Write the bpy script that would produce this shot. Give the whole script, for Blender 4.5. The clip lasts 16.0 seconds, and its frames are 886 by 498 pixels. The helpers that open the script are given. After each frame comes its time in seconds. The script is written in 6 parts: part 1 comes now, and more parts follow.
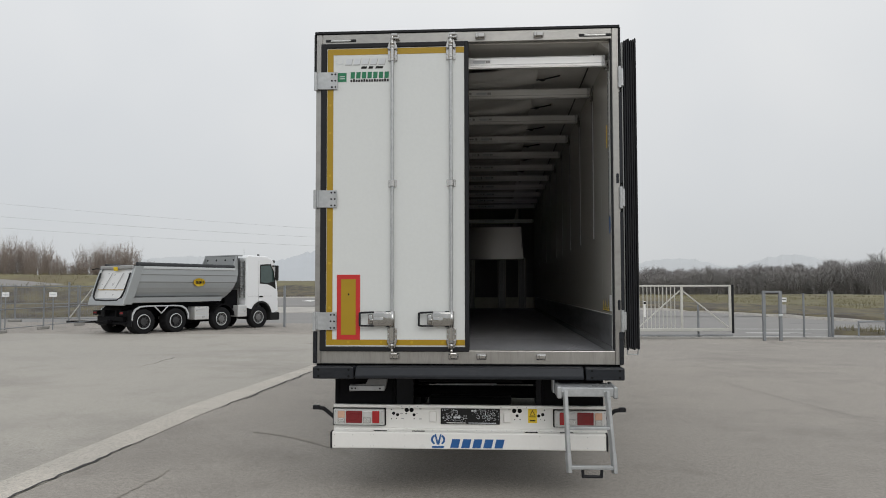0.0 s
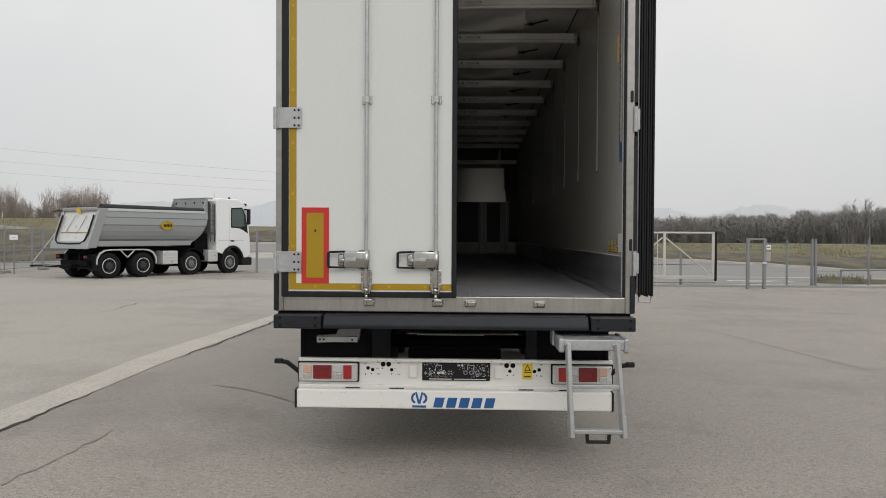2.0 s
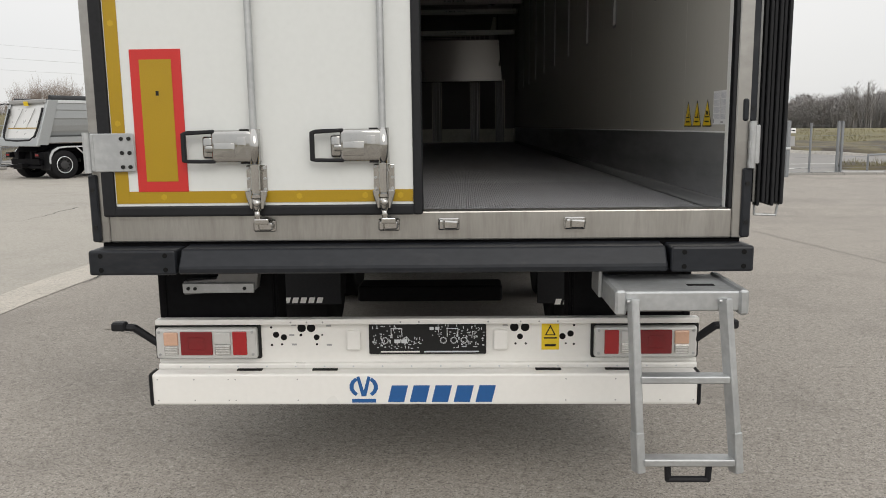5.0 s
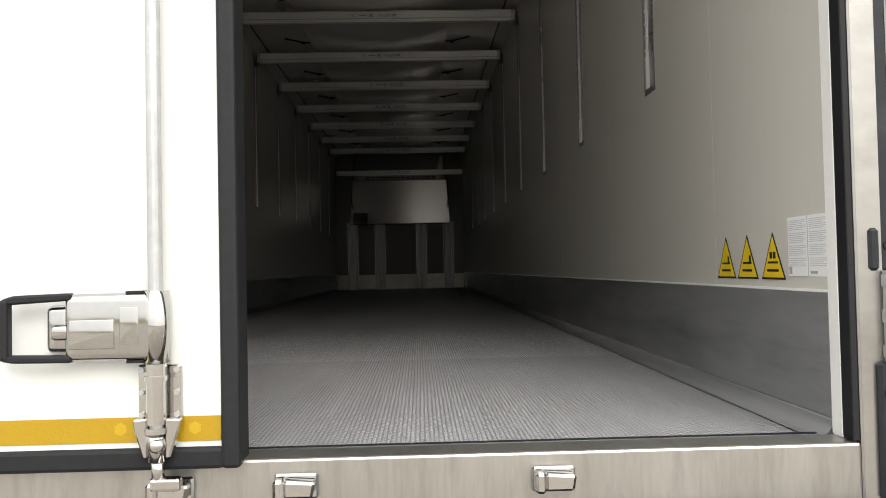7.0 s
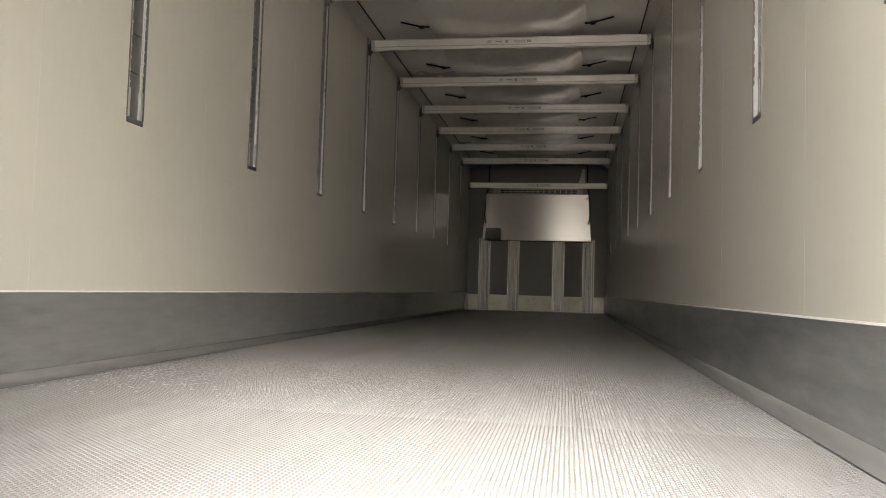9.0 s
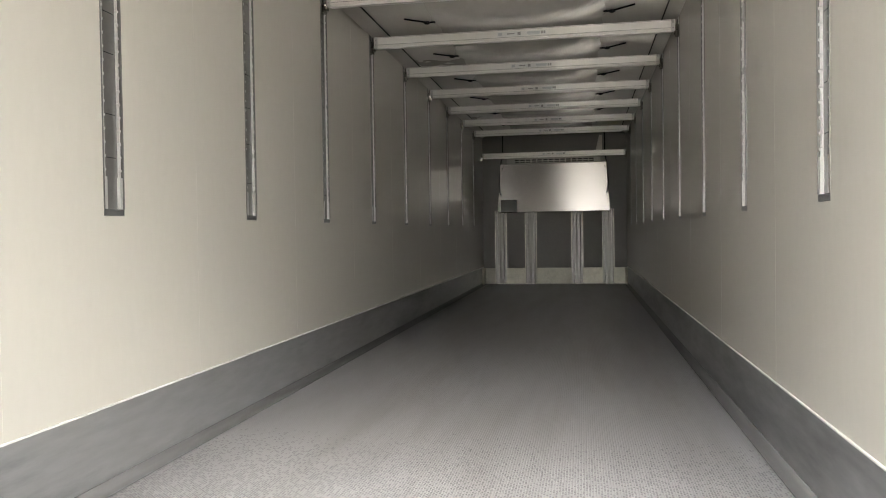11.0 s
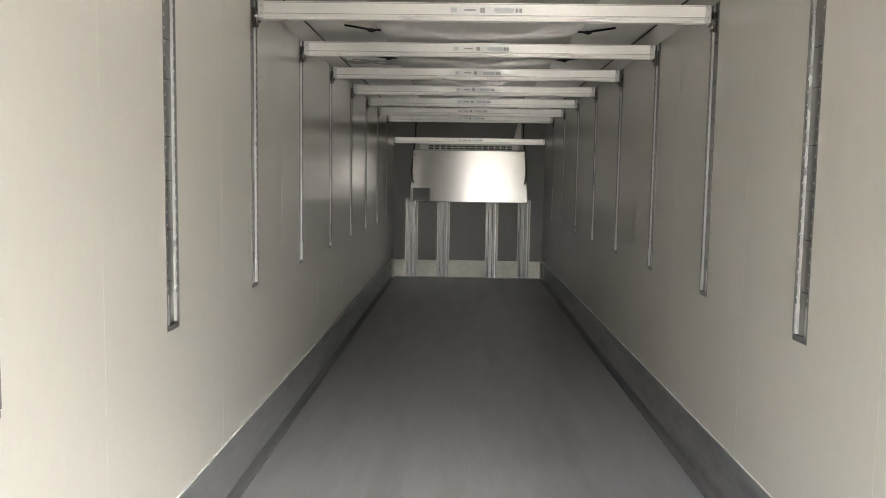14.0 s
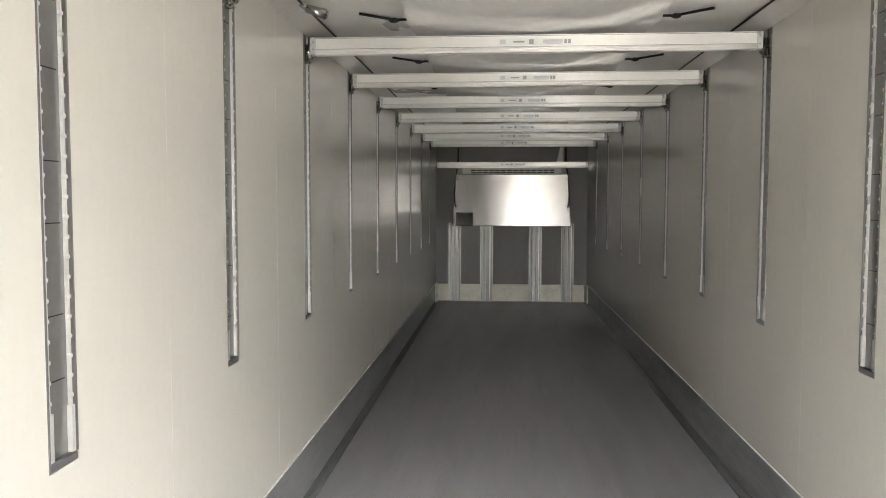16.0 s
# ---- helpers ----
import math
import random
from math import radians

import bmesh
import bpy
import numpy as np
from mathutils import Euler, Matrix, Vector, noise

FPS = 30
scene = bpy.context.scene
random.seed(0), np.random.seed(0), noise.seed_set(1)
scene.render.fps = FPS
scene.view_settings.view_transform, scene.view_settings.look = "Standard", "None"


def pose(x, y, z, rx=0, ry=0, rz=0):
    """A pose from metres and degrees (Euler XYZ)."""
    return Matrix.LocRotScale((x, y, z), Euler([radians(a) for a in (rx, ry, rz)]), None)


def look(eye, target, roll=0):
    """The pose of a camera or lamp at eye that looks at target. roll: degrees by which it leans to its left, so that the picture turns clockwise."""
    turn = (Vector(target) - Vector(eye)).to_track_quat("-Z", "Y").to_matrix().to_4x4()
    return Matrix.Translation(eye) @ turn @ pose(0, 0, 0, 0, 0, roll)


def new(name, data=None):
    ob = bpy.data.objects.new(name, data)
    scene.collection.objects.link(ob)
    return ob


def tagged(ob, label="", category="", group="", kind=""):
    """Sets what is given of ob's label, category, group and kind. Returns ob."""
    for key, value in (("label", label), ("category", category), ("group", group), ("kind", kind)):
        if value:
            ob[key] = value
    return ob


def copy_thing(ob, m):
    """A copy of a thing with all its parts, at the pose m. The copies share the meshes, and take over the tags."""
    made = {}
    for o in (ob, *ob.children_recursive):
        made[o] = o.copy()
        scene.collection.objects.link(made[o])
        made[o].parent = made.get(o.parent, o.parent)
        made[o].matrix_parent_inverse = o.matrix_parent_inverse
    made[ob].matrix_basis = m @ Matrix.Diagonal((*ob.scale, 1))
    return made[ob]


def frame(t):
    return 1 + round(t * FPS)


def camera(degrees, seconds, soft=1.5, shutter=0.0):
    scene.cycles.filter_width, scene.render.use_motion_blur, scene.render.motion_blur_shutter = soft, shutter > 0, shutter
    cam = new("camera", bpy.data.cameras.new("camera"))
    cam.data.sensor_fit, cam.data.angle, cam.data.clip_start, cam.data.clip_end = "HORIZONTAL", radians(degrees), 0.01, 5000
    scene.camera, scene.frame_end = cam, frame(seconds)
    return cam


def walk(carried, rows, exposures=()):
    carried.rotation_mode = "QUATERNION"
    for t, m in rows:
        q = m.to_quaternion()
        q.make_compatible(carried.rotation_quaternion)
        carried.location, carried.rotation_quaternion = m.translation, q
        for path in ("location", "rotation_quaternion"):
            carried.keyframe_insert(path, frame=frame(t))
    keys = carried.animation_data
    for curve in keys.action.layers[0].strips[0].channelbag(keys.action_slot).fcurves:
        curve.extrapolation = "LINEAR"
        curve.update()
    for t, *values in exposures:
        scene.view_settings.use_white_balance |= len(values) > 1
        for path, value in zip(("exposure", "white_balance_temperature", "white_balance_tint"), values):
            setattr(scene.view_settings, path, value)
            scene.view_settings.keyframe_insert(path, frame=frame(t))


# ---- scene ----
cam = camera(59.6, 16.0, 0.95)
PATH = [
    (0, (0.254, -6.533, 1.789), (0.117, -4.54, 1.889), -0.1),
    (0.5, (0.236, -6.511, 1.787), (0.101, -4.517, 1.87), -0.0),
    (1, (0.211, -6.324, 1.761), (0.086, -4.328, 1.816), 0.1),
    (1.5, (0.207, -6.006, 1.747), (0.102, -4.009, 1.763), 0.2),
    (2, (0.14, -5.59, 1.706), (0.064, -3.592, 1.67), 0.3),
    (2.5, (0.103, -5.124, 1.692), (0.052, -3.127, 1.595), 0.3),
    (3, (0.129, -4.605, 1.676), (0.089, -2.613, 1.506), 0.2),
    (3.5, (0.132, -4.129, 1.636), (0.09, -2.143, 1.398), 0.1),
    (6, (0.260, -2.329, 1.588), (0.205, -0.354, 1.271), -1.4),
    (6.5, (0.295, -1.905, 1.587), (0.355, 0.094, 1.537), -0.7),
    (7.0, (0.375, -1.511, 1.621), (0.433, 0.487, 1.673), -1.2),
    (7.5, (0.487, -1.128, 1.603), (0.429, 0.87, 1.679), -0.6),
    (8, (0.549, -0.797, 1.583), (0.411, 1.197, 1.667), 0.7),
    (8.5, (0.56, -0.584, 1.603), (0.344, 1.401, 1.71), 2.0),
    (9, (0.564, -0.421, 1.606), (0.244, 1.551, 1.71), 1.7),
    (11.5, (0.468, 0.012, 2.321), (0.115, 1.98, 2.255), -1.0),
    (12, (0.444, 0.168, 2.439), (0.097, 2.136, 2.363), -0.7),
    (12.5, (0.316, 0.347, 2.634), (0.055, 2.327, 2.526), -1.5),
    (13, (0.218, 0.516, 2.767), (-0.012, 2.498, 2.618), -1.7),
    (13.5, (0.079, 0.67, 2.832), (-0.111, 2.653, 2.663), -0.2),
    (14, (-0.09, 0.733, 2.868), (-0.139, 2.725, 2.689), 0.9),
    (14.5, (-0.135, 0.726, 2.904), (-0.12, 2.721, 2.764), 0.0),
    (15, (-0.138, 0.713, 2.915), (-0.122, 2.71, 2.802), -0.8),
    (15.5, (-0.141, 0.721, 2.918), (-0.148, 2.718, 2.807), -0.6),
    (16, (-0.155, 0.722, 2.918), (-0.306, 2.712, 2.793), 0.1),
]
EXPOSURES = [(0.0, -0.07, 6500, 9), (1.5, -0.04, 6620, 9), (3.5, 0.17, 6900, 10), (6.0, 0.70, 6750, 10), (6.5, 1.04, 6850, 10), (7.0, 1.42, 6950, 10), (7.5, 2.12, 7050, 10), (8.0, 3.1, 7250, 10), (8.5, 3.56, 7450, 10), (9.0, 3.70, 7450, 10), (11.5, 4.46, 6800, 10), (13.0, 4.82, 6750, 10), (16.0, 5.03, 6650, 10)]
walk(cam, [(t, look(eye, target, roll)) for t, eye, target, roll in PATH], EXPOSURES)

# ---- world and sun: a bright, even overcast sky ----
world = bpy.data.worlds.new("overcast")
scene.world = world
world.use_nodes = True
wn, wl = world.node_tree.nodes, world.node_tree.links
wn.clear()
sky = wn.new("ShaderNodeTexSky")
sky.sky_type = "NISHITA"
sky.sun_disc = False
sky.sun_elevation, sky.sun_rotation = radians(40), radians(163)
dim = wn.new("ShaderNodeHueSaturation")
dim.inputs["Saturation"].default_value, dim.inputs["Value"].default_value = 0.3, 0.1
wl.new(sky.outputs[0], dim.inputs["Color"])
wco = wn.new("ShaderNodeTexCoord")
clouds = wn.new("ShaderNodeTexNoise")
clouds.inputs["Scale"].default_value, clouds.inputs["Detail"].default_value = 1.6, 4
wl.new(wco.outputs["Generated"], clouds.inputs["Vector"])
# an overcast dome: nearly twice as bright overhead as at the horizon
split = wn.new("ShaderNodeSeparateXYZ")
wl.new(wco.outputs["Generated"], split.inputs[0])
dome = wn.new("ShaderNodeMapRange")
dome.inputs["From Min"].default_value, dome.inputs["From Max"].default_value = 0.0, 1.0
dome.inputs["To Min"].default_value, dome.inputs["To Max"].default_value = 1.15, 2.25
wl.new(split.outputs[2], dome.inputs["Value"])
cloud_ramp = wn.new("ShaderNodeValToRGB")
cloud_ramp.color_ramp.elements[0].position, cloud_ramp.color_ramp.elements[1].position = 0.3, 0.75
cloud_ramp.color_ramp.elements[0].color = (0.565, 0.59, 0.625, 1)
cloud_ramp.color_ramp.elements[1].color = (0.72, 0.72, 0.722, 1)
wl.new(clouds.outputs["Fac"], cloud_ramp.inputs[0])
lit = wn.new("ShaderNodeVectorMath")
lit.operation = "SCALE"
wl.new(cloud_ramp.outputs[0], lit.inputs[0])
wl.new(dome.outputs[0], lit.inputs["Scale"])
veil = wn.new("ShaderNodeMix")
veil.data_type = "RGBA"
veil.inputs[0].default_value = 0.86
wl.new(dim.outputs[0], veil.inputs[6])
wl.new(lit.outputs[0], veil.inputs[7])
back = wn.new("ShaderNodeBackground")
back.inputs["Strength"].default_value = 0.87
wl.new(veil.outputs[2], back.inputs["Color"])
wout = wn.new("ShaderNodeOutputWorld")
wl.new(back.outputs[0], wout.inputs["Surface"])
sun = new("sun", bpy.data.lights.new("sun", "SUN"))
sun.data.energy, sun.data.angle, sun.data.color = 0.80, radians(38), (1.0, 0.97, 0.93)
sun.matrix_world = look((8, -27, 24), (0, 0, 0))


# ---- materials ----
def mat(name, color, rough=0.5, metal=0.0, vary=0.12, fine=60.0, coarse=1.5, bump=0.0, bump_scale=None, stretch=(1, 1, 1), dirt=None, dirt_at=0.62, coat=0.0, rvary=0.12):
    """Plain surface with grain at two scales, gloss that varies, fine relief and, if given, stains of another colour."""
    m = bpy.data.materials.new(name)
    m.use_nodes = True
    n, l = m.node_tree.nodes, m.node_tree.links
    b = n["Principled BSDF"]
    co = n.new("ShaderNodeTexCoord")
    mp = n.new("ShaderNodeMapping")
    mp.inputs["Scale"].default_value = stretch
    l.new(co.outputs["Object"], mp.inputs["Vector"])
    n1, n2 = n.new("ShaderNodeTexNoise"), n.new("ShaderNodeTexNoise")
    for node, sc, dt in ((n1, fine, 3), (n2, coarse, 5)):
        node.inputs["Scale"].default_value, node.inputs["Detail"].default_value = sc, dt
        l.new(mp.outputs[0], node.inputs["Vector"])
    add = n.new("ShaderNodeMath")
    add.operation = "ADD"
    l.new(n1.outputs["Fac"], add.inputs[0])
    l.new(n2.outputs["Fac"], add.inputs[1])
    rng = n.new("ShaderNodeMapRange")
    rng.inputs["From Min"].default_value, rng.inputs["From Max"].default_value = 0.6, 1.4
    rng.inputs["To Min"].default_value, rng.inputs["To Max"].default_value = 1 - vary, 1 + vary
    l.new(add.outputs[0], rng.inputs["Value"])
    mul = n.new("ShaderNodeVectorMath")
    mul.operation = "SCALE"
    mul.inputs[0].default_value = color
    l.new(rng.outputs[0], mul.inputs["Scale"])
    last = mul.outputs[0]
    if dirt:
        n3 = n.new("ShaderNodeTexNoise")
        n3.inputs["Scale"].default_value, n3.inputs["Detail"].default_value, n3.inputs["Roughness"].default_value = coarse * 2.3, 8, 0.65
        l.new(mp.outputs[0], n3.inputs["Vector"])
        r3 = n.new("ShaderNodeMapRange")
        r3.inputs["From Min"].default_value, r3.inputs["From Max"].default_value = dirt_at - 0.08, dirt_at + 0.12
        l.new(n3.outputs["Fac"], r3.inputs["Value"])
        mx = n.new("ShaderNodeMix")
        mx.data_type = "RGBA"
        mx.inputs[7].default_value = (*dirt, 1)
        l.new(r3.outputs[0], mx.inputs[0])
        l.new(last, mx.inputs[6])
        last = mx.outputs[2]
    l.new(last, b.inputs["Base Color"])
    rr = n.new("ShaderNodeMapRange")
    rr.inputs["From Min"].default_value, rr.inputs["From Max"].default_value = 0.3, 0.7
    rr.inputs["To Min"].default_value, rr.inputs["To Max"].default_value = max(0.02, rough * (1 - rvary)), min(1, rough * (1 + rvary))
    l.new(n2.outputs["Fac"], rr.inputs["Value"])
    l.new(rr.outputs[0], b.inputs["Roughness"])
    b.inputs["Metallic"].default_value = metal
    b.inputs["Coat Weight"].default_value = coat
    if bump:
        bp = n.new("ShaderNodeBump")
        bp.inputs["Strength"].default_value, bp.inputs["Distance"].default_value = bump, 0.004
        if bump_scale:
            n4 = n.new("ShaderNodeTexNoise")
            n4.inputs["Scale"].default_value, n4.inputs["Detail"].default_value = bump_scale, 4
            l.new(mp.outputs[0], n4.inputs["Vector"])
            l.new(n4.outputs["Fac"], bp.inputs["Height"])
        else:
            l.new(n1.outputs["Fac"], bp.inputs["Height"])
        l.new(bp.outputs[0], b.inputs["Normal"])
    return m


M_LINER = mat("cream_liner", (0.605, 0.586, 0.533), 0.19, 0, 0.022, 30, 0.8, 0.06, 3.0, (1, 1, 0.25), rvary=0.0)
M_WHITE = mat("white_gelcoat", (0.655, 0.672, 0.66), 0.22, 0, 0.025, 40, 0.7, 0.05, 2.5)
M_SEAMFILL = mat("liner_seam", (0.625, 0.606, 0.552), 0.28, 0, 0.04, 80, 3)
M_SEALANT = mat("white_sealant", (0.82, 0.82, 0.80), 0.5, 0, 0.04, 80, 3)
M_KICK = mat("kick_aluminium", (0.42, 0.428, 0.435), 0.35, 0.6, 0.13, 30, 1.2, 0.12, 40, (1, 0.16, 1), (0.19, 0.196, 0.20), 0.56)
M_CASE = mat("grey_handle_case", (0.44, 0.435, 0.42), 0.10, 1.0, 0.04, 50, 6.0, 0.12, 9)
M_ALU = mat("aluminium", (0.21, 0.21, 0.205), 0.27, 1.0, 0.05, 50, 1.5, 0.04, 90, (1, 1, 0.06))
M_BEAM = mat("beam_aluminium", (0.86, 0.85, 0.83), 0.30, 0.5, 0.05, 70, 1.5, 0.06, 90, (0.1, 1, 1))
M_RAIL = mat("rail_aluminium", (0.16, 0.158, 0.152), 0.40, 0.35, 0.10, 60, 2.0)
M_BRIGHT = mat("bright_edge", (0.62, 0.62, 0.605), 0.3, 0.4, 0.05, 60, 2.0)
M_CREAMKICK = mat("cream_kick_plate", (0.60, 0.585, 0.50), 0.42, 0.2, 0.12, 30, 2.0, 0.06, 30, (1, 1, 1), (0.47, 0.455, 0.38), 0.58)
M_STEEL = mat("stainless_steel", (0.37, 0.36, 0.34), 0.33, 0.9, 0.10, 30, 2.2, 0.08, 40, (0.6, 1, 1), (0.29, 0.28, 0.265), 0.58)
M_SILL = mat("worn_sill_steel", (0.40, 0.388, 0.365), 0.34, 0.85, 0.12, 30, 2.2, 0.08, 40, (3.5, 1, 0.5), (0.31, 0.297, 0.275), 0.58)
# darker than the ceiling lining: the chamfer's shade is put into this colour
M_TRIM = mat("shaded_corner_trim", (0.42, 0.405, 0.375), 0.4, 0, 0.06, 30, 1.0)
M_BRUSH = mat("brushed_steel", (0.30, 0.287, 0.275), 0.23, 1.0, 0.05, 160, 2.0, 0, None, (0.02, 1, 1), rvary=0.0)


def brushed(m, along):
    """Brushing across one direction stretches the reflections along it."""
    n, l = m.node_tree.nodes, m.node_tree.links
    cv = n.new("ShaderNodeCombineXYZ")
    for i in range(3):
        cv.inputs[i].default_value = along[i]
    bs = n["Principled BSDF"]
    l.new(cv.outputs[0], bs.inputs["Tangent"])
    bs.inputs["Anisotropic"].default_value = 0.9


brushed(M_BRUSH, (0, 0, 1))
M_POST = mat("dull_aluminium", (0.34, 0.335, 0.32), 0.42, 0.6, 0.12, 50, 2.5, 0.10, 90, (1, 1, 0.06))
# dark base colour carries the cove's dark reflections and shade at the floor
M_COVE = mat("dark_grained_aluminium", (0.14, 0.141, 0.143), 0.45, 0.3, 0.20, 34, 1.2, 0.16, 40, (1, 0.06, 1))
M_CHROME = mat("polished_steel", (0.52, 0.51, 0.49), 0.15, 1.0, 0.05, 40, 4.0, 0.10, 18)
M_GALV = mat("galvanised_steel", (0.46, 0.472, 0.476), 0.46, 0.7, 0.16, 38, 5.0, 0.12, 40, (1, 1, 1), (0.40, 0.41, 0.42), 0.58)
M_RUBBER = mat("black_rubber", (0.014, 0.0145, 0.0165), 0.55, 0, 0.25, 60, 2.5, 0.1, 80)
M_BUFFER = mat("buffer_rubber", (0.018, 0.020, 0.024), 0.36, 0, 0.25, 50, 2.0, 0.1, 60, (0.4, 1, 1), (0.045, 0.045, 0.047), 0.66)
M_CHASSIS = mat("black_chassis_paint", (0.008, 0.008, 0.009), 0.5, 0, 0.3, 40, 2.0, 0.1, 40)
M_PAINT = mat("white_paint", (0.80, 0.79, 0.76), 0.30, 0, 0.03, 40, 1.2, 0.04, 20, (1, 1, 1), (0.66, 0.64, 0.60), 0.70)
M_YELLOW = mat("amber_reflective_tape", (0.365, 0.228, 0.003), 0.45, 0, 0.08, 260, 4.0, 0.15, 260)
M_RED = mat("red_reflective", (0.52, 0.025, 0.022), 0.35, 0, 0.08, 260, 4.0, 0.10, 260)
M_TAPEMARK = mat("pale_amber_mark", (0.46, 0.30, 0.012), 0.4, 0, 0.08, 260, 4.0)
M_WARN = mat("yellow_sticker", (0.78, 0.55, 0.02), 0.4, 0, 0.05, 80, 5)
M_INK = mat("black_ink", (0.02, 0.02, 0.02), 0.5, 0, 0.1, 80, 5)
M_GREYINK = mat("grey_ink", (0.36, 0.36, 0.36), 0.5, 0, 0.1, 80, 5)
M_FAINTINK = mat("faint_print", (0.52, 0.53, 0.56), 0.6, 0, 0.05, 80, 5)
M_RIM = mat("grey_wheel_rim", (0.20, 0.20, 0.20), 0.45, 0.6, 0.12, 30, 3)
M_PALEINK = mat("pale_grey_ink", (0.58, 0.60, 0.62), 0.5, 0, 0.05, 80, 5)
M_BLUEINK = mat("blue_ink", (0.015, 0.10, 0.30), 0.4, 0, 0.05, 80, 5)
M_GREENINK = mat("green_ink", (0.01, 0.17, 0.075), 0.4, 0, 0.05, 80, 5)
M_PAPER = mat("white_paper", (0.80, 0.80, 0.80), 0.6, 0, 0.03, 80, 5)
M_FABRIC = mat("white_duct_fabric", (0.70, 0.68, 0.645), 0.24, 0, 0.05, 20, 2.0, 0.35, 14)
M_CEIL = mat("ceiling_liner", (0.54, 0.523, 0.492), 0.30, 0, 0.06, 30, 1.0)
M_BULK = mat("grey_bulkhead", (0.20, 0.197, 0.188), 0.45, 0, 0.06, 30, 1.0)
M_REDLENS = mat("red_lens", (0.20, 0.008, 0.012), 0.12, 0, 0.10, 120, 8, 0.3, 160, coat=0.5)
M_REDLIT = mat("bright_red_lens", (0.38, 0.010, 0.014), 0.12, 0, 0.10, 120, 8, 0.3, 160, coat=0.5)
M_CLEARLENS = mat("clear_lens", (0.60, 0.60, 0.58), 0.10, 0.6, 0.25, 130, 30, 0.6, 60, coat=0.5)
M_AMBERLENS = mat("amber_lens", (0.68, 0.42, 0.30), 0.12, 0.1, 0.10, 120, 8, 0.3, 160, coat=0.5)
M_SILVERPLASTIC = mat("silver_plastic", (0.62, 0.62, 0.61), 0.3, 0.3, 0.05, 60, 4)
M_DARKHOLE = mat("dark_hole", (0.008, 0.008, 0.008), 0.8, 0, 0.1, 60, 4)
M_TYRE = mat("tyre_rubber", (0.013, 0.013, 0.014), 0.75, 0, 0.3, 50, 4, 0.3, 60)
M_SILVER = mat("silver_truck_paint", (0.36, 0.375, 0.38), 0.33, 0.55, 0.05, 20, 0.8, 0.05, 10)
M_SILVERLIGHT = mat("pale_silver_paint", (0.60, 0.62, 0.63), 0.33, 0.4, 0.05, 20, 0.8)
M_CABWHITE = mat("white_cab_paint", (0.80, 0.81, 0.82), 0.22, 0, 0.02, 20, 0.8, coat=0.4)
M_TARP = mat("dark_tarpaulin", (0.045, 0.047, 0.050), 0.6, 0, 0.25, 20, 2.0, 0.4, 12)
for dull in (M_RUBBER, M_BUFFER, M_CHASSIS, M_TYRE, M_INK, M_DARKHOLE, M_TARP):
    dull.node_tree.nodes["Principled BSDF"].inputs["Specular IOR Level"].default_value = 0.14
for m in (M_BUFFER, M_RUBBER, M_CHASSIS):
    m.node_tree.nodes["Principled BSDF"].inputs["Specular IOR Level"].default_value = 0.24
M_CHASSIS.node_tree.nodes["Principled BSDF"].inputs["Specular IOR Level"].default_value = 0.04
for sheen in (M_FABRIC, M_CEIL):
    sheen.node_tree.nodes["Principled BSDF"].inputs["Specular IOR Level"].default_value = 0.9
M_GLASS = mat("tinted_window", (0.045, 0.075, 0.07), 0.04, 0, 0.1, 10, 1, coat=0.6)


def floor_grip():
    """Dark aluminium tread floor with staggered raised bars about a centimetre apart."""
    m = mat("tread_floor", (0.41, 0.41, 0.425), 0.33, 0.2, 0.12, 14, 1.6, 0, None, (1, 0.12, 1), (0.33, 0.326, 0.33), 0.56, rvary=0.0)
    n, l = m.node_tree.nodes, m.node_tree.links
    co = n["Texture Coordinate"]
    mp = n.new("ShaderNodeMapping")
    mp.inputs["Rotation"].default_value = (0, 0, radians(90))
    l.new(co.outputs["Object"], mp.inputs["Vector"])
    br = n.new("ShaderNodeTexBrick")
    br.inputs["Scale"].default_value = 1.0
    br.inputs["Brick Width"].default_value, br.inputs["Row Height"].default_value = 0.0165, 0.0105
    br.inputs["Mortar Size"].default_value, br.inputs["Mortar Smooth"].default_value = 0.0030, 0.9
    br.offset = 0.5
    # the rows are not quite straight
    wob = n.new("ShaderNodeTexNoise")
    wob.inputs["Scale"].default_value, wob.inputs["Detail"].default_value = 7.0, 2
    l.new(co.outputs["Object"], wob.inputs["Vector"])
    amp = n.new("ShaderNodeVectorMath")
    amp.operation = "SCALE"
    amp.inputs["Scale"].default_value = 0.006
    l.new(wob.outputs["Color"], amp.inputs[0])
    put = n.new("ShaderNodeVectorMath")
    put.operation = "ADD"
    l.new(mp.outputs[0], put.inputs[0])
    l.new(amp.outputs[0], put.inputs[1])
    l.new(put.outputs[0], br.inputs["Vector"])
    bp = n.new("ShaderNodeBump")
    bp.inputs["Strength"].default_value, bp.inputs["Distance"].default_value = 0.28, 0.002
    bp.invert = True
    l.new(br.outputs["Fac"], bp.inputs["Height"])
    b = n["Principled BSDF"]
    l.new(bp.outputs[0], b.inputs["Normal"])
    src = b.inputs["Base Color"].links[0].from_socket
    mx = n.new("ShaderNodeMix")
    mx.data_type = "RGBA"
    mx.inputs[7].default_value = (0.29, 0.29, 0.30, 1)
    half = n.new("ShaderNodeMath")
    half.operation = "MULTIPLY"
    half.inputs[1].default_value = 0.45
    l.new(br.outputs["Fac"], half.inputs[0])
    l.new(half.outputs[0], mx.inputs[0])
    l.new(src, mx.inputs[6])
    l.new(mx.outputs[2], b.inputs["Base Color"])
    return m


